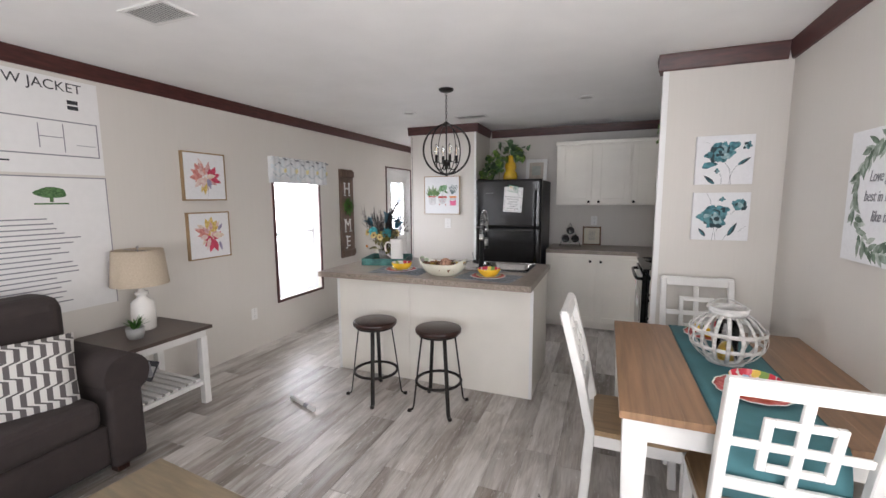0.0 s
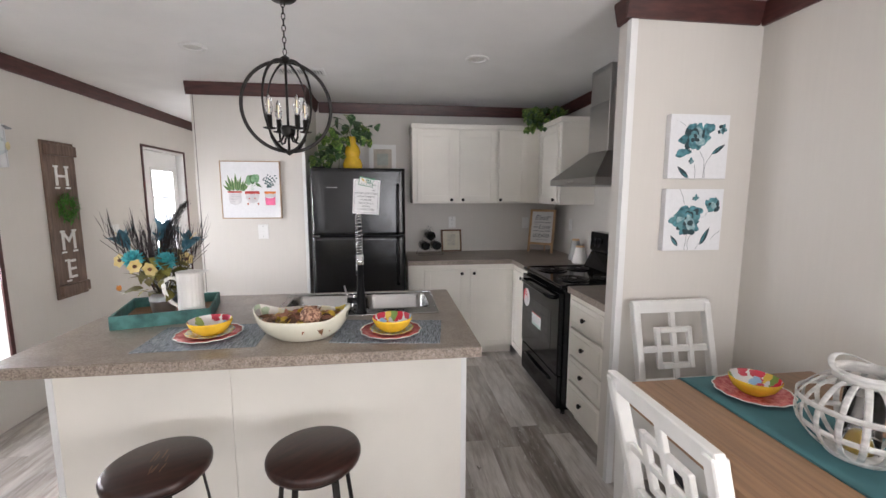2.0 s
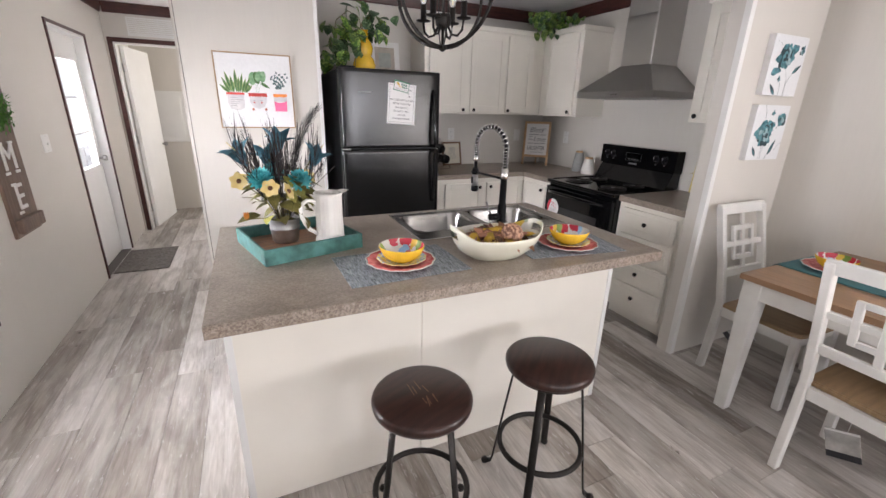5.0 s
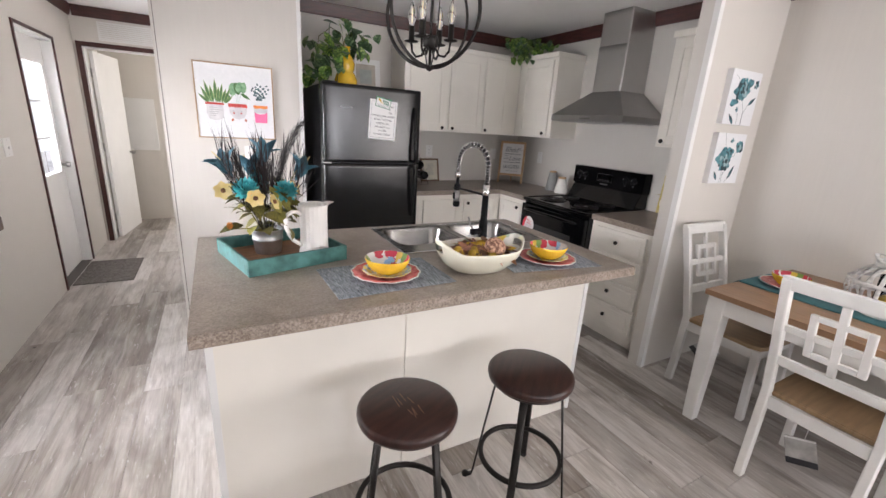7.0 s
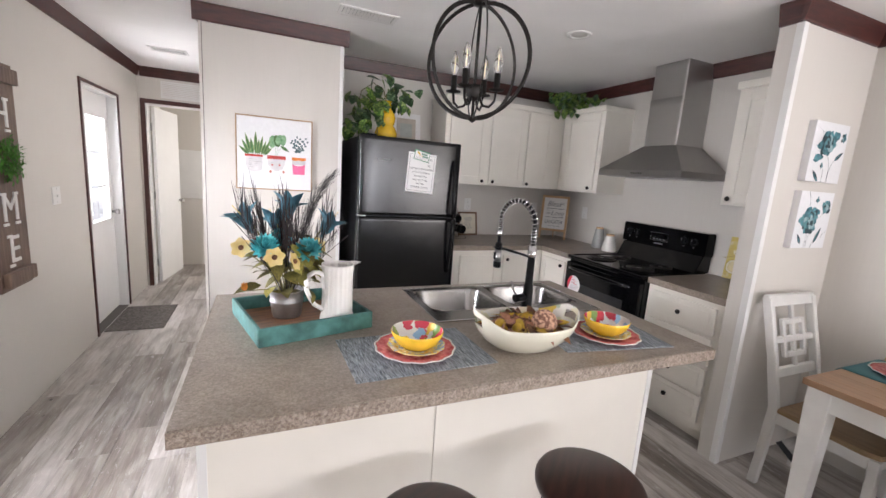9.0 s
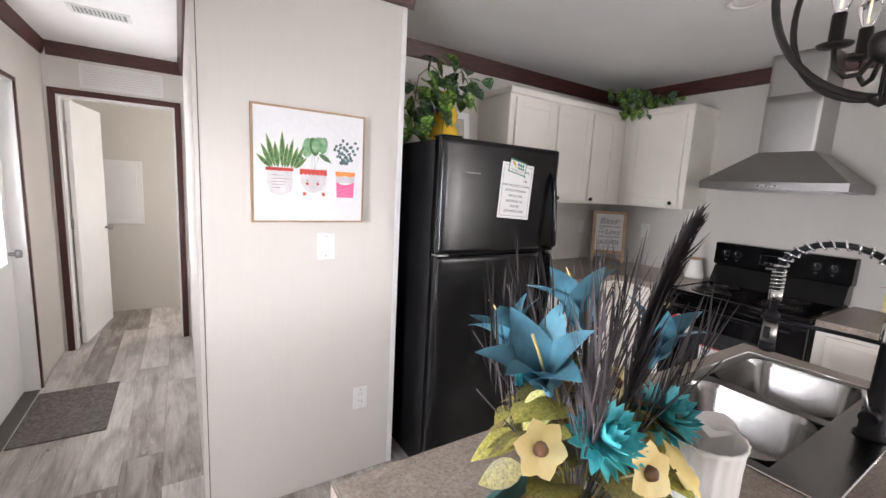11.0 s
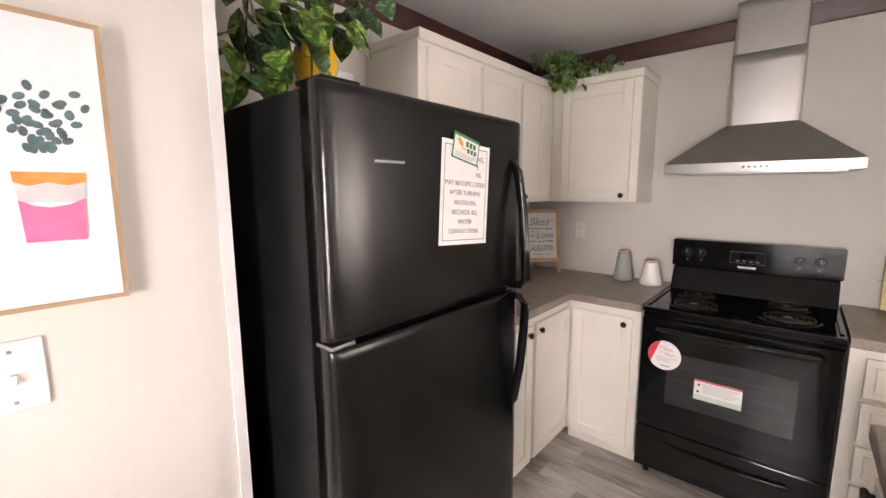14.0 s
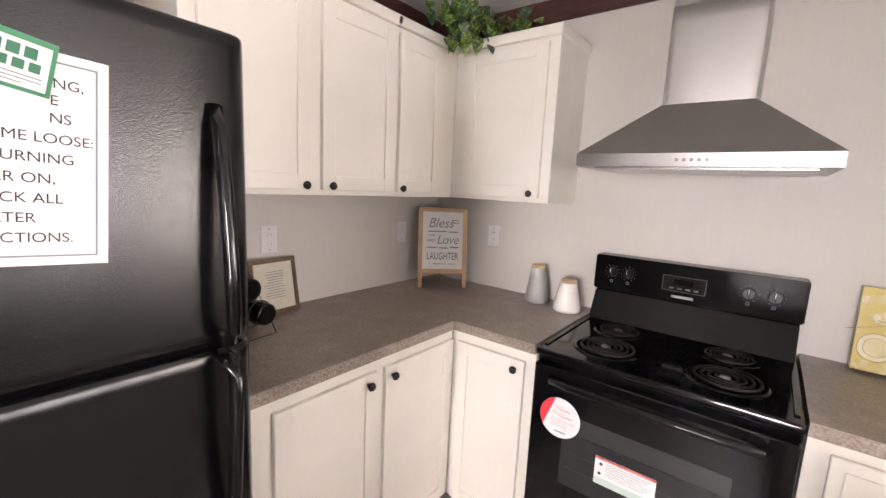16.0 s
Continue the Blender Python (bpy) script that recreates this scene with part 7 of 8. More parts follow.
# ---- runner and lantern on the table ----
rn = thing("table_runner", "teal cloth runner hanging over both table ends", "table runner", 0.617, 2.965, 0.7685)
_bm = bmesh.new()
prof = [(-0.625, -0.22), (-0.621, -0.1), (-0.611, -0.012), (-0.598, 0.001), (-0.4, 0.001), (0, 0.001), (0.4, 0.001), (0.598, 0.001), (0.611, -0.012), (0.618, -0.1), (0.621, -0.2)]
rws = [[_bm.verts.new((x, y, z)) for x in [-0.172 + 0.344 * i / 8 for i in range(9)]] for y, z in prof]
for j in (0, 1, 9, 10):
    for i, v in enumerate(rws[j]):
        v.co.y += 0.008 * math.sin(i * 1.3) * (1 if j < 5 else -1) - (0.01 if j < 5 else -0.01)
for p, q in zip(rws, rws[1:]):
    for i in range(8):
        _bm.faces.new((p[i], p[i + 1], q[i + 1], q[i])).smooth = True
cl = part("cloth", _bm, M_LINEN_TEAL, rn)
_md = cl.modifiers.new("thick", "SOLIDIFY")
_md.thickness, _md.offset = 0.0022, 1
for _x in (-0.172, 0.166):
    part("hem", B((_x, _x + 0.006, -0.597, 0.597, 0.0032, 0.0042)), M_HEM, rn, "darker stitched hem")
ln = thing("lantern", "round whitewashed bamboo strap lantern on the runner", "lantern", 0.612, 3.025, 0.7725)
def strap_radius(t):
    return 0.07 + 0.084 * math.sin(math.pi * t) ** 0.7


for k in range(18):
    a = 2 * math.pi * k / 18
    _bm = tube(bmesh.new(), [(strap_radius(t) * math.cos(a), strap_radius(t) * math.sin(a), 0.01 + 0.222 * t) for t in [i / 16 for i in range(17)]], 0.0085, 6, flat=0.16, up=(math.cos(a), math.sin(a), 0.0001))
    part("strap", _bm, M_WHITEWASH, ln)
for _z in (0.078, 0.148):
    _r = strap_radius((_z - 0.01) / 0.222) + 0.001
    part("band", lathe(bmesh.new(), [(_r, _z), (_r + 0.0025, _z + 0.002), (_r + 0.0025, _z + 0.016), (_r, _z + 0.018), (_r, _z)], 48), M_WHITEWASH, ln)
part("base_ring", lathe(bmesh.new(), [(0, 0), (0.076, 0), (0.076, 0.014), (0, 0.014)], 28), M_WHITEWASH, ln)
part("top_ring", lathe(bmesh.new(), [(0.07, 0.226), (0.076, 0.226), (0.077, 0.258), (0.071, 0.258), (0.07, 0.226)], 40), M_WHITEWASH, ln)
part("handle", tube(bmesh.new(), [(0.08 * math.cos(radians(t)), 0.08 * math.sin(radians(t)), 0.249 + 0.03 * math.sin(radians(t)) ** 2) for t in range(0, 181, 12)], 0.008, 6, flat=0.25), M_WHITEWASH, ln)
gl = part("glass_cylinder", lathe(bmesh.new(), [(0.046, 0.015), (0.046, 0.19), (0.044, 0.19), (0.044, 0.017)], 28), M_GLASS, ln, "clear glass cylinder")
cd = part("candle", lathe(bmesh.new(), [(0, 0.0145), (0.036, 0.0145), (0.036, 0.11), (0.033, 0.115), (0, 0.11)], 22), M_CANDLE, ln, "yellow pillar candle")

# ---- plastic tags under the chairs ----
M_MILKY = tint("milky_plastic_bag", (0.42, 0.41, 0.39), 0.18, 0.35, 14, (0.6, 0.59, 0.57), bump=0.3, bump_scale=40)
for x, y, z, a, turn in ((0.665, 3.73, 0.2, -63, 45), (0.235, 3.025, 0.15, -77, -17)):
    tg = thing("chair_tag", "milky plastic instruction bag hanging under a chair", "tag", x, y, z, a, group="chair tags")
    bag = part("bag", B((-0.058, 0.058, -0.003, 0.003, -0.075, 0.06), bevel=0.0015, seg=1), M_MILKY, tg)
    bag.matrix_basis = pose(0, 0, 0, 0, turn, 0)
    part("printed_strip", B((-0.058, 0.058, -0.0045, -0.003, -0.075, -0.045)), M_INK, bag, "dark printed strip")
    part("seam", B((-0.058, 0.058, -0.0042, -0.003, 0.05, 0.06)), M_PAPER, bag, "pale welded seam")
    part("string", rod(bmesh.new(), (0, 0, 0.04), (0.005, 0.0, 0.43 - z), 0.0015, n=5), M_PAPER, tg)
ht = thing("hang_tag", "dark printed hang tag tied under the end table top", "tag", -2.673, 2.524, 0.43, 90, group="chair tags")
o = part("card", B((-0.05, 0.05, -0.003, 0.0, -0.075, 0.055), bevel=0.001, seg=1), M_INK, ht)
o.matrix_basis = pose(0, 0, 0, 0, 28, 0)
part("print", B((-0.036, 0.036, -0.0038, -0.003, -0.05, 0.02)), M_GREYPOT, o, "grey printed panel")
part("white_back", B((-0.05, 0.05, 0.0, 0.002, -0.075, 0.055)), M_PAPER, o, "white back leaf")
part("string", rod(bmesh.new(), (0.01, -0.0015, 0.05), (0.0, 0.01, 0.11), 0.0012, n=5), M_PAPER, ht)

# ---- kitchen counter things ----
es = thing("easel_sign", "small wooden easel sign with lettering", "sign", 0.82, 6.195, 0.931, -43)
es.scale = (1.08, 1.08, 1.08)
lean = pose(0, 0, 0, -9)
for s in (-1, 1):
    o = part("leg", B((s * 0.118 - 0.011, s * 0.118 + 0.011, -0.012, 0.0, 0, 0.42), bevel=0.001, seg=1), M_WOODLID, es, "pale wood leg")
    o.matrix_basis = lean
part("cross_rail", B((-0.107, 0.107, -0.012, 0.0, 0.075, 0.097)), M_WOODLID, es).matrix_basis = lean
part("top_rail", B((-0.107, 0.107, -0.012, 0.0, 0.398, 0.42)), M_WOODLID, es).matrix_basis = lean
bd = part("board", B((-0.107, 0.107, -0.008, -0.002, 0.097, 0.398)), M_PAPER, es, "white lettered board")
bd.matrix_basis = lean
M_BLUEINK = tint("blue_grey_ink", (0.1, 0.115, 0.14), 0.7, 0.1)
for txt, x, z, sz, sh, tall, ink in (("Bless", -0.012, 0.338, 0.066, 0.3, 1.1, M_LINE), ("with", -0.062, 0.248, 0.026, 0.1, 1.0, M_LINE), ("Love", 0.025, 0.25, 0.06, 0.3, 1.1, M_LINE), ("LAUGHTER", 0.0, 0.163, 0.0335, 0, 1.6, M_BLUEINK)):
    words("lettering", txt, sz, ink, bd, pose(x, -0.0085, z, 90) @ Matrix.Diagonal((1, tall, 1, 1)), shear=sh)
for _p in (rc(0.045, 0.085, 0.352, 0.356), rc(0.05, 0.088, 0.338, 0.342), rc(-0.08, 0.02, 0.292, 0.298), rc(0.03, 0.085, 0.29, 0.296), rc(-0.075, -0.04, 0.272, 0.276), rc(-0.082, -0.03, 0.207, 0.213), rc(-0.02, 0.03, 0.205, 0.211), rc(0.04, 0.085, 0.208, 0.216), rc(-0.05, 0.02, 0.122, 0.1255), rc(0.028, 0.07, 0.122, 0.1255)):
    paint("lettering_bar", [_p], M_LINE, bd, -0.0085)
part("strut", tube(bmesh.new(), [(0, 0.06, 0.36), (0, 0.09, 0.16), (0, 0.12, 0.006)], 0.006, 6), M_WOODLID, es)
for x, y, h, r0, r1, mt_, lab in ((0.965, 5.675, 0.182, 0.06, 0.036, M_GREYPOT, "tapered grey ceramic canister with a wooden lid"), (0.925, 5.495, 0.142, 0.066, 0.039, M_CERAMIC, "squat white ceramic canister with a wooden lid")):
    cn = thing("canister", lab, "canister", x, y, 0.931, group="canisters")
    part("jar", lathe(bmesh.new(), [(0, 0), (r0 - 0.006, 0), (r0, 0.008), (r0 * 0.98, 0.03), (r1 + 0.002, h - 0.008), (r1, h), (0, h)], 30), mt_, cn)
    part("lid", lathe(bmesh.new(), [(0, h), (r1 - 0.002, h), (r1 - 0.001, h + 0.012), (r1 - 0.005, h + 0.015), (0, h + 0.015)], 24), M_WOODLID, cn, "pale wooden lid")
fm = picture("framed_document", "brown wooden frame holding a printed page", "picture frame", -0.095, 6.385, 1.049, 6, 0.22, 0.235, 0.018, 0.018, M_RUST_FRAME, face=tint("aged_page", (0.6, 0.56, 0.46), 0.7, 0.06), rx=-10)
paint("printed_lines", [rc(-0.05 + R.uniform(0, 0.02), 0.05 - R.uniform(0, 0.02), z, z + 0.003) for z in [0.06 - i * 0.011 for i in range(11)]], M_LINE, fm, -0.0145)
wk = thing("wine_rack", "black wire rack holding dark bottles", "wine rack", -0.342, 6.2, 0.931, 8)
for y in (-0.06, 0.06):
    part("wire", tube(bmesh.new(), [(0.125, y, 0.003), (0, y, 0.29), (-0.125, y, 0.003)], 0.003, 6, closed=True), M_IRON, wk)
for z in (0.048, 0.145):
    part("cross_wire", rod(bmesh.new(), (0.0, -0.06, z), (0.0, 0.06, z), 0.0025, n=6), M_IRON, wk)
for x, z in ((-0.058, 0.096), (0.058, 0.096), (0.0, 0.195)):
    _bm = lathe(bmesh.new(), [(0, -0.098), (0.028, -0.1), (0.036, -0.1), (0.039, -0.095), (0.039, 0.05), (0.031, 0.08), (0.013, 0.1), (0.013, 0.16), (0, 0.16)], 22)
    o = part("bottle", _bm, M_BLACK, wk, "dark glass bottle")
    o.matrix_basis = pose(x, 0, z, -90)
    part("foil", lathe(bmesh.new(), [(0.0138, 0.115), (0.0138, 0.158), (0.0145, 0.161), (0, 0.162)], 16), M_CROWN, o, "dark red foil cap")
    for y in (-0.06, 0.06):
        part("ring", tube(bmesh.new(), [(x + 0.043 * math.cos(k * math.pi / 12), y, z + 0.043 * math.sin(k * math.pi / 12)) for k in range(24)], 0.0025, 5, closed=True, up=(0, 1, 0.0001)), M_IRON, wk)
yc = picture("yellow_canvas", "small yellow patterned canvas leaning on the wall", "picture", 1.03, 4.35, 1.083, -90, 0.28, 0.29, 0.035, 0, None, face=M_YSPOT, rx=-6)
M_OCHRE, M_PALECREAM, M_WARMCREAM = tint("ochre_paint", (0.42, 0.31, 0.1), 0.8, 0.3, 40), tint("pale_cream_paint", (0.72, 0.67, 0.5), 0.8, 0.12, 25), tint("warm_cream_paint", (0.68, 0.6, 0.36), 0.8, 0.12, 25)
for _x, _z, _r in ((-0.085, -0.06, 0.05), (0.04, -0.055, 0.062), (0.1, 0.035, 0.036), (-0.02, -0.122, 0.02)):
    for _m, _k, _y in ((M_OCHRE, 1.0, 0.0), (M_PALECREAM, 0.93, 0.0004), (M_OCHRE, 0.68, 0.0008), (M_WARMCREAM, 0.64, 0.0012)):
        paint("painted_ring", [ell(_x, _z, _r * _k, _r * _k, n=28, wob=0.02)], _m, yc, -0.035 - _y, 0.0003)
for _k in range(26):
    _x, _z = R.uniform(-0.13, 0.12), R.uniform(0.02, 0.13)
    paint("painted_dab", [ell(_x, _z, R.uniform(0.008, 0.015), R.uniform(0.005, 0.009), R.uniform(0, 3), n=9, wob=0.15)], R.choice((M_PALECREAM, M_WARMCREAM, M_OCHRE)), yc, -0.0351 - _k * 0.00002, 0.0002)
for _a in range(4):
    paint("painted_swirl", [ell(-0.12 + _a * 0.075, 0.005 + 0.02 * (_a % 2), 0.05, 0.0028, 0.3 - 0.5 * (_a % 2), n=14, wob=0.1)], M_OCHRE, yc, -0.0367, 0.0002)

# ---- things on and above the refrigerator ----
nt_ = thing("notice", "white printed notice taped to the refrigerator", "notice", -0.928, 5.529, 1.513, 0, rx=0, ry=3.5)
part("sheet", B((-0.107, 0.107, -0.0022, -0.0014, -0.14, 0.14)), M_PAPER, nt_)
paint("border", [rc(-0.095, 0.095, 0.126, 0.1285), rc(-0.095, 0.095, -0.1285, -0.126), rc(-0.095, -0.0925, -0.126, 0.126), rc(0.0925, 0.095, -0.126, 0.126)], M_LINE, nt_, -0.0022, 0.0002)
for txt, z, x in (("ING,", 0.1, 0.062), ("E", 0.078, 0.05), ("NS", 0.055, 0.056), ("MAY BECOME LOOSE:", 0.028, 0), ("AFTER TURNING", 0.002, 0), ("WATER ON,", -0.025, 0), ("RECHECK ALL", -0.051, 0), ("WATER", -0.077, 0), ("CONNECTIONS.", -0.103, 0)):
    words("lettering", txt, 0.0185, M_INK, nt_, pose(x, -0.0023, z, 90), depth=0.0002)
mg = thing("magnet_card", "green bordered white magnet card over the notice", "magnet", -0.928, 5.5266, 1.632, 0, ry=12)
part("card", B((-0.058, 0.058, -0.0012, -0.0002, -0.032, 0.038)), tint("green_card", (0.03, 0.2, 0.09), 0.5, 0.1), mg)
part("card_face", B((-0.053, 0.053, -0.0016, -0.0012, -0.027, 0.03)), M_PAPER, mg)
paint("gold_mark", [ell(-0.028, 0.016, 0.016, 0.007, -0.6), rc(-0.02, 0.008, -0.001, 0.003)], M_GOLDLEAF, mg, -0.0017, 0.0002)
M_GREENINK = tint("green_ink", (0.03, 0.16, 0.09), 0.6, 0.1)
paint("card_marks", [rc(-0.004 + 0.016 * k, 0.008 + 0.016 * k, 0.01, 0.024) for k in range(3)] + [rc(0.004 + 0.015 * k, 0.015 + 0.015 * k, -0.006, 0.006) for k in range(3)], M_GREENINK, mg, -0.0017, 0.0002)
paint("card_lines", [rc(-0.045, 0.048, -0.013, -0.0115), rc(-0.045, 0.048, -0.018, -0.0165), rc(-0.045, 0.03, -0.023, -0.0215)], M_LINE, mg, -0.0017, 0.0002)
FT = 1.7455
vs_ = thing("gourd_vase", "yellow gourd shaped ceramic vase on the refrigerator", "vase", -1.07, 6.02, 1.7355)
part("body", lathe(bmesh.new(), [(0, 0), (0.06, 0), (0.085, 0.03), (0.09, 0.07), (0.075, 0.115), (0.058, 0.135), (0.068, 0.165), (0.072, 0.195), (0.06, 0.23), (0.036, 0.26), (0.034, 0.31), (0.04, 0.32), (0.03, 0.32), (0.028, 0.26), (0, 0.25)], 32), M_YELLOW, vs_)
pl = thing("trailing_plant", "green variegated trailing plant in the yellow vase", "plant", -1.07, 6.02, 1.7355)
part("vine", tube(bmesh.new(), [(0, 0, 0.26), (-0.03, 0, 0.4), (-0.12, -0.02, 0.44), (-0.22, -0.06, 0.36), (-0.26, -0.1, 0.2), (-0.27, -0.14, 0.05)], 0.003, 5), M_OLIVE, pl)
part("vine", tube(bmesh.new(), [(0, 0, 0.26), (0.03, 0, 0.4), (0.09, 0.0, 0.45), (0.13, -0.03, 0.38)], 0.003, 5), M_OLIVE, pl)
part("vine", tube(bmesh.new(), [(0, 0, 0.26), (-0.02, -0.04, 0.36), (-0.06, -0.1, 0.3), (-0.1, -0.14, 0.15), (-0.11, -0.15, 0.03)], 0.003, 5), M_OLIVE, pl)
for k in range(92):
    g = R.random()
    if g < 0.3:
        p = (R.gauss(-0.05, 0.09), R.gauss(-0.02, 0.05), R.uniform(0.3, 0.5))
    elif g < 0.48:
        p = (R.gauss(0.11, 0.045), R.gauss(-0.02, 0.04), R.uniform(0.3, 0.52))
    elif g < 0.8:
        t = R.random()
        p = (-0.2 - 0.08 * t + R.gauss(0, 0.035), -0.05 - 0.1 * t + R.gauss(0, 0.03), 0.36 - 0.32 * t)
    else:
        p = (-0.09 + R.gauss(0, 0.04), -0.13 + R.gauss(0, 0.02), R.uniform(0.05, 0.32))
    leaf_ob(pl, R.choice((M_LEAF, M_LEAF_D)), R.uniform(0.085, 0.13), 0.075, p, R.uniform(0, 6.28) if R.random() < 0.4 else R.uniform(3.6, 5.8), R.uniform(-1.4, 0.1), roll=R.uniform(-0.6, 0.6))
ff = picture("leaning_frame", "white picture frame leaning behind the vase", "picture frame", -0.8, 6.36, 1.88, 0, 0.27, 0.3, 0.022, 0.045, M_WHITE, face=tint("sandy_print", (0.45, 0.4, 0.34), 0.7, 0.2, 12), rx=-8)
paint("print_panel", [rc(-0.055, 0.055, -0.06, 0.06)], tint("sage_print", (0.36, 0.38, 0.35), 0.7, 0.1), ff, -0.018)
iv = thing("trailing_ivy", "green ivy spilling over the corner wall cabinets", "plant", 0.74, 6.06, 2.2085)
part("pot", lathe(bmesh.new(), [(0, 0), (0.05, 0), (0.06, 0.07), (0.055, 0.07), (0.045, 0.01), (0, 0.01)], 20, 0.1, 0.12), M_GREYPOT, iv)
for pts in ([(0.1, 0.12, 0.06), (0.05, 0.03, 0.12), (-0.04, -0.05, 0.06), (-0.07, -0.08, -0.03)], [(0.1, 0.12, 0.06), (0.12, -0.05, 0.1), (0.1, -0.22, 0.09), (0.08, -0.32, 0.12)], [(0.1, 0.12, 0.06), (0.0, 0.15, 0.12), (-0.15, 0.12, 0.06)]):
    part("vine", tube(bmesh.new(), pts, 0.003, 5), M_OLIVE, iv)
for k in range(120):
    g = R.random()
    if g < 0.6:
        t = R.random()
        sx = R.uniform(-0.16, 0.02)
        p = (sx, R.uniform(-0.16, 0.04) if sx > -0.06 else R.uniform(-0.1, 0.03), 0.15 - 0.2 * t ** 1.3)
        if p[2] < 0.03:
            p = (min(p[0], -0.03), min(p[1], 0.0), p[2])
    elif g < 0.85:
        p = (R.uniform(-0.14, 0.15), R.uniform(-0.12, 0.15), R.uniform(0.06, 0.19))
    else:
        t = R.random()
        p = (0.1 + R.gauss(0, 0.02), -0.05 - 0.27 * t, 0.1 + R.gauss(0, 0.02))
    leaf_ob(iv, R.choice((M_LEAF, M_LEAF, M_LEAF_D)), R.uniform(0.055, 0.09), 0.055, p, R.uniform(3.0, 4.9), R.uniform(-1.5, -0.3), roll=R.uniform(-0.6, 0.6))

# ---- labels on the range ----
st = thing("oven_sticker", "round white sticker with a red edge on the oven", "sticker", RF - 0.0276, 5.273, 0.698, -90)
paint("disc", [ell(0, 0, 0.075, 0.075, n=32)], M_PAPER, st, 0, 0.0006)
paint("red_edge", [[(0.075 * math.cos(radians(a)) * 0.995, 0.075 * math.sin(radians(a)) * 0.995) for a in range(105, 216, 10)]], M_RED, st, -0.0006, 0.0003)
for _x0, _x1, _z in ((-0.022, 0.014, 0.042), (-0.028, 0.018, 0.018)):
    part("script_line", tube(bmesh.new(), [(_x0 + (_x1 - _x0) * k / 24 + 0.0025 * math.cos(k * 1.6), -0.0009, _z + 0.0055 * math.sin(k * 1.6)) for k in range(25)], 0.0013, 5, flat=0.3), M_RED, st, "red script line")
paint("printed_lines", [rc(-0.005, 0.035, 0.03, 0.033), rc(0.0, 0.045, 0.006, 0.009)], M_RED, st, -0.0006, 0.0002)
paint("small_print", [rc(-0.034, 0.032 - 0.004 * (k % 3), -0.008 - k * 0.0065, -0.006 - k * 0.0065) for k in range(5)] + [rc(0.034, 0.056, -0.012, -0.009)], M_GREYINK, st, -0.0006, 0.0002)
paint("maker_bar", [rc(-0.016, 0.026, -0.056, -0.051)], M_LINE, st, -0.0006, 0.0002)
lb = thing("oven_label", "white instruction label on the oven window", "label", RF - 0.0275, 5.04, 0.568, -90)
paint("sheet", [rc(-0.095, 0.095, -0.05, 0.05)], M_PAPER, lb, 0, 0.0006)
paint("red_band", [rc(-0.095, 0.095, 0.041, 0.05)], M_CORAL, lb, -0.0006, 0.0002), paint("green_band", [rc(-0.095, 0.095, -0.05, -0.025)], tint("pale_green_band", (0.5, 0.6, 0.55), 0.6, 0.05), lb, -0.0006, 0.0002)
paint("marks", [ell(-0.075, 0.025, 0.006, 0.006, n=8), ell(-0.078, -0.01, 0.006, 0.006, n=8)], M_INK, lb, -0.0006, 0.0002)
paint("small_print", [rc(-0.06, 0.085 - 0.012 * (k % 3), 0.03 - k * 0.0085, 0.0325 - k * 0.0085) for k in range(6)], M_GREYINK, lb, -0.0006, 0.0002)

# ---- living room small things ----
lm = thing("table_lamp", "white ceramic lamp with a beige drum shade", "lamp", -3.025, 2.74, 0.6005)
part("base", lathe(bmesh.new(), [(0, 0), (0.07, 0), (0.075, 0.01), (0.078, 0.1), (0.07, 0.2), (0.03, 0.235), (0.03, 0.25), (0.042, 0.255), (0.042, 0.275), (0.02, 0.28), (0.012, 0.33), (0, 0.33)], 28), M_CERAMIC, lm)
part("shade", lathe(bmesh.new(), [(0.178, 0.33), (0.155, 0.58), (0.153, 0.58), (0.176, 0.33)], 40), M_SHADE, lm, "beige linen drum shade")
part("finial", lathe(bmesh.new(), [(0.004, 0.56), (0.004, 0.585), (0.012, 0.595), (0, 0.61)], 12), M_STEEL, lm)
part("spider", B((-0.154, 0.154, -0.002, 0.002, 0.572, 0.576)), M_STEEL, lm)
sp = thing("succulent_pot", "small spiky green plant in a grey pot", "plant", -2.86, 2.575, 0.6005)
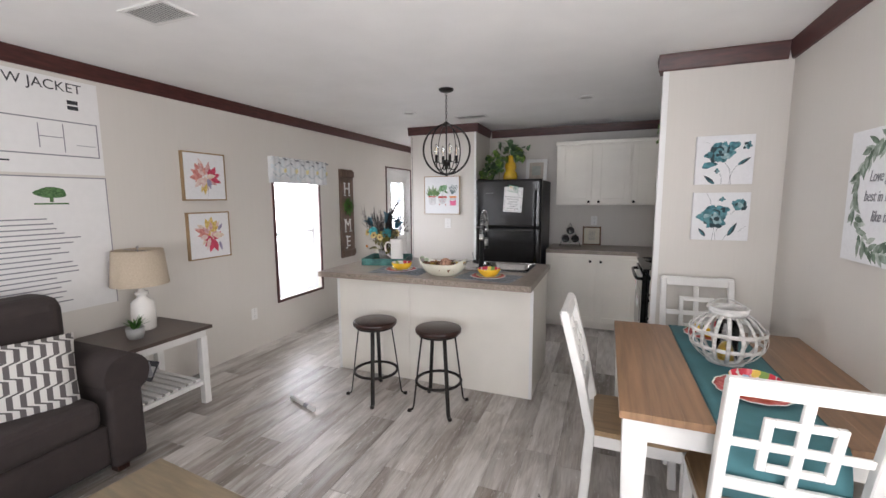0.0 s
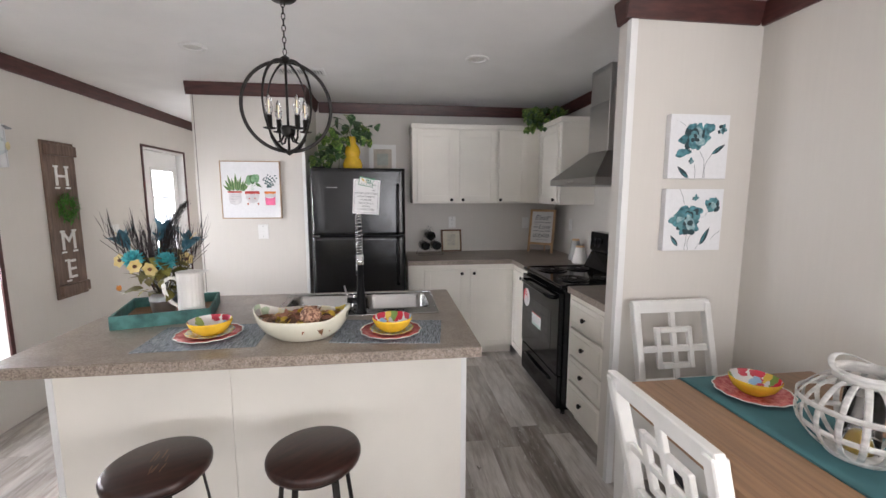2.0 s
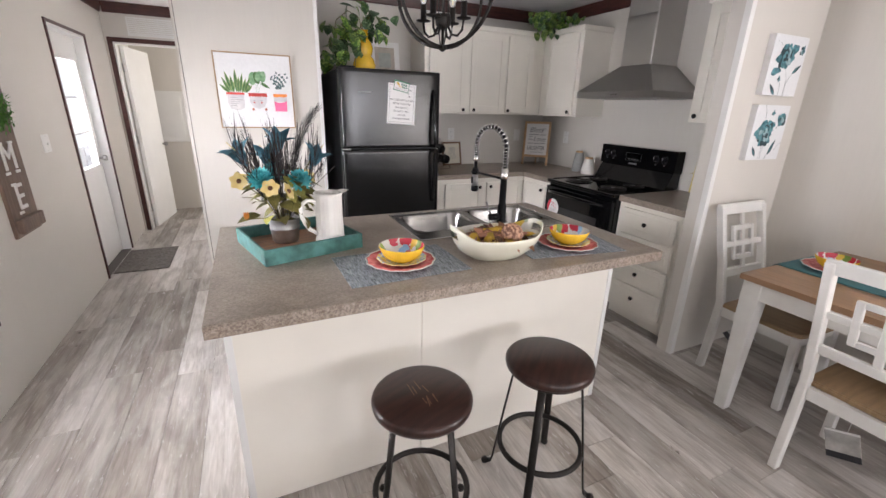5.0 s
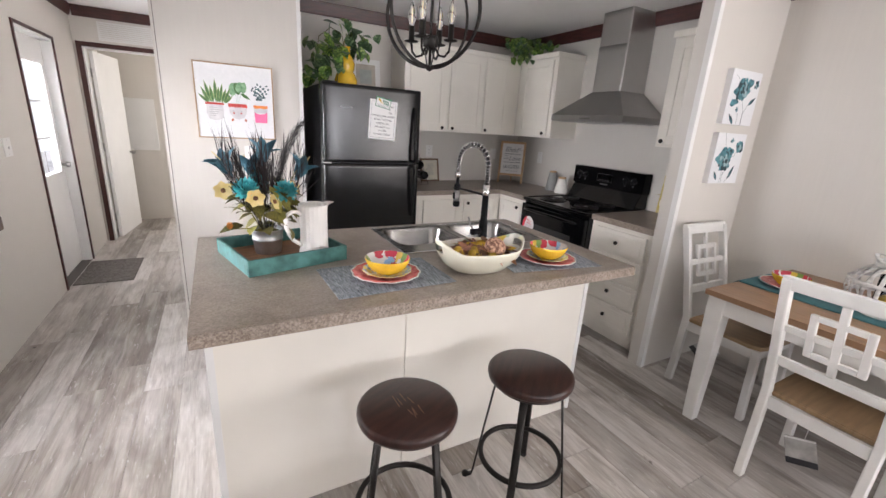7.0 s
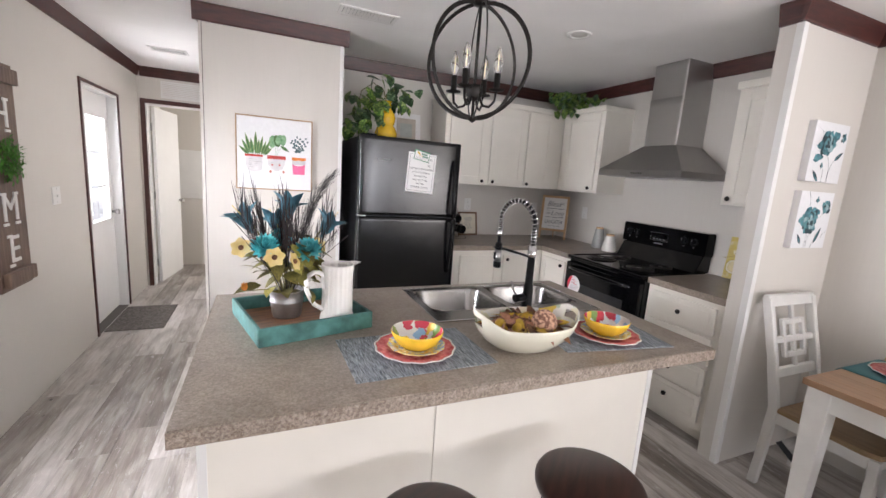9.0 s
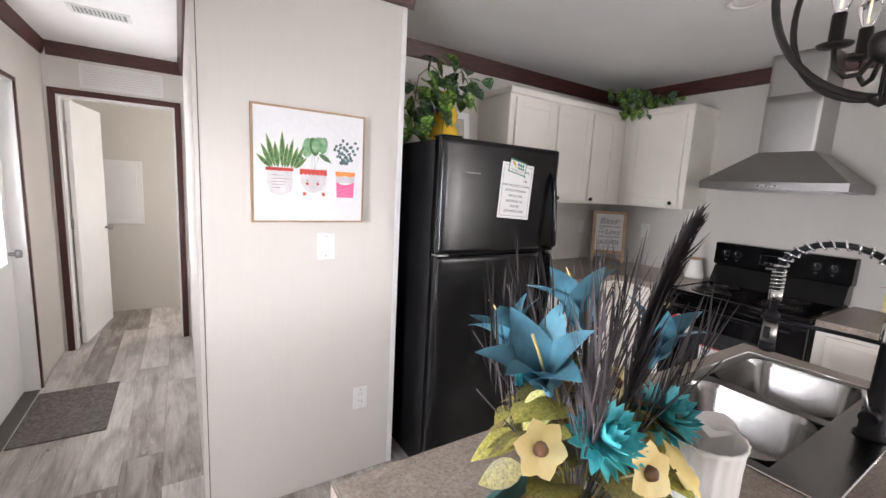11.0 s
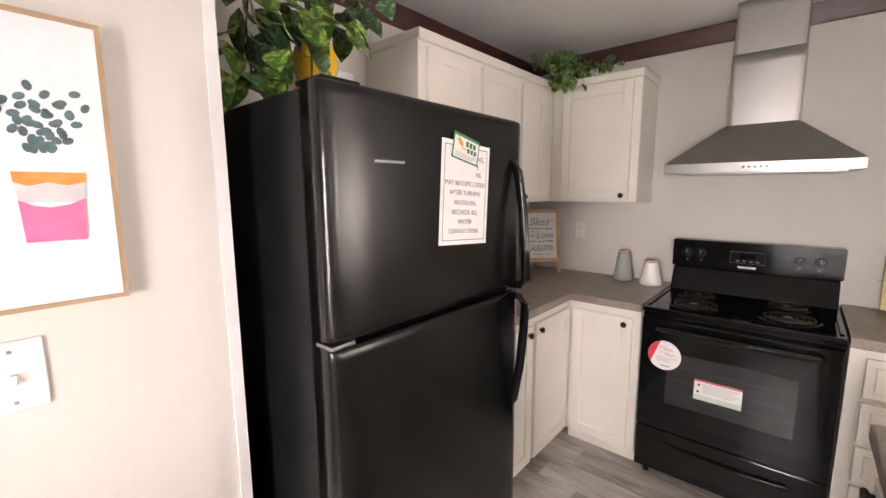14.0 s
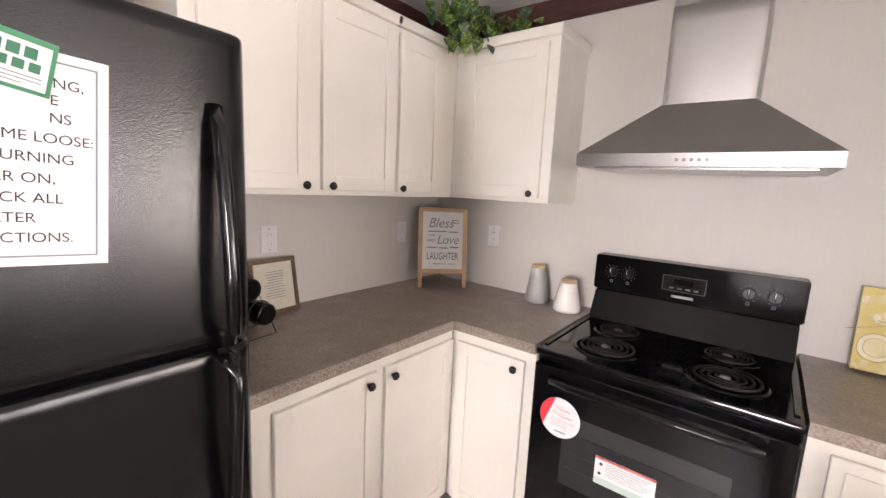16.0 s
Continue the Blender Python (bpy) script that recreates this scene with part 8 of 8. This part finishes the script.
part("pot", lathe(bmesh.new(), [(0, 0), (0.04, 0), (0.052, 0.03), (0.055, 0.075), (0.05, 0.075), (0, 0.06)], 20), M_GREYPOT, sp)
for k in range(34):
    leaf_ob(sp, M_GREEN, R.uniform(0.07, 0.11), 0.014, (R.uniform(-0.015, 0.015), R.uniform(-0.015, 0.015), 0.065), R.uniform(0, 6.28), R.uniform(0.5, 1.4), curl=0.3)
cu = thing("throw_pillow", "black and white maze patterned throw pillow", "pillow", -2.66, 1.895, 0.6, 66, rx=-16)
_bm = bmesh.new()
bmesh.ops.create_cube(_bm, size=1)
bmesh.ops.subdivide_edges(_bm, edges=list(_bm.edges), cuts=9, use_grid_fill=True)
for v in _bm.verts:
    x, y, z = v.co
    k = max(0.02, (1 - (2 * x) ** 4) * (1 - (2 * z) ** 4)) ** 0.5
    v.co = Vector((x * 0.44 * (1 - 0.08 * (1 - (2 * z) ** 2) * 0.5), y * 0.16 * k, z * 0.44 * (1 - 0.08 * (1 - (2 * x) ** 2) * 0.5)))
for fc in _bm.faces:
    fc.smooth = True
part("cover", _bm, maze_material("maze_cloth"), cu)
tg = thing("price_tag", "dark square tag hanging from the end table", "tag", -2.645, 2.47, 0.46, 40, rx=20)
part("card", B((-0.045, 0.045, -0.001, 0.001, -0.07, 0.05)), M_LINE, tg)
part("string", rod(bmesh.new(), (0, 0, 0.05), (0, 0.01, 0.11), 0.001, n=5), M_PAPER, tg)


# ---- floor planks ----
floor = structure("floor", B((XL - 0.14, XR + 0.12, YF - 0.1, 9.5, -0.7, -0.004)), M_SEAM, "grey weathered wood-look vinyl plank floor", "floor")
PW, PL = 0.182, 1.22
_plank = mesh("plank", B((0.0008, PW - 0.0008, 0.0008, PL - 0.0008, -0.004, 0.0)), M_FLOOR)
_rows = int((XR - XL) / PW) + 1
for _i in range(_rows):
    x = XL + _i * PW
    y = YF - random.random() * PL
    while y < 9.4:
        o = new("plank", _plank)
        o.parent = floor
        o.location = (x, y, 0)
        y += PL
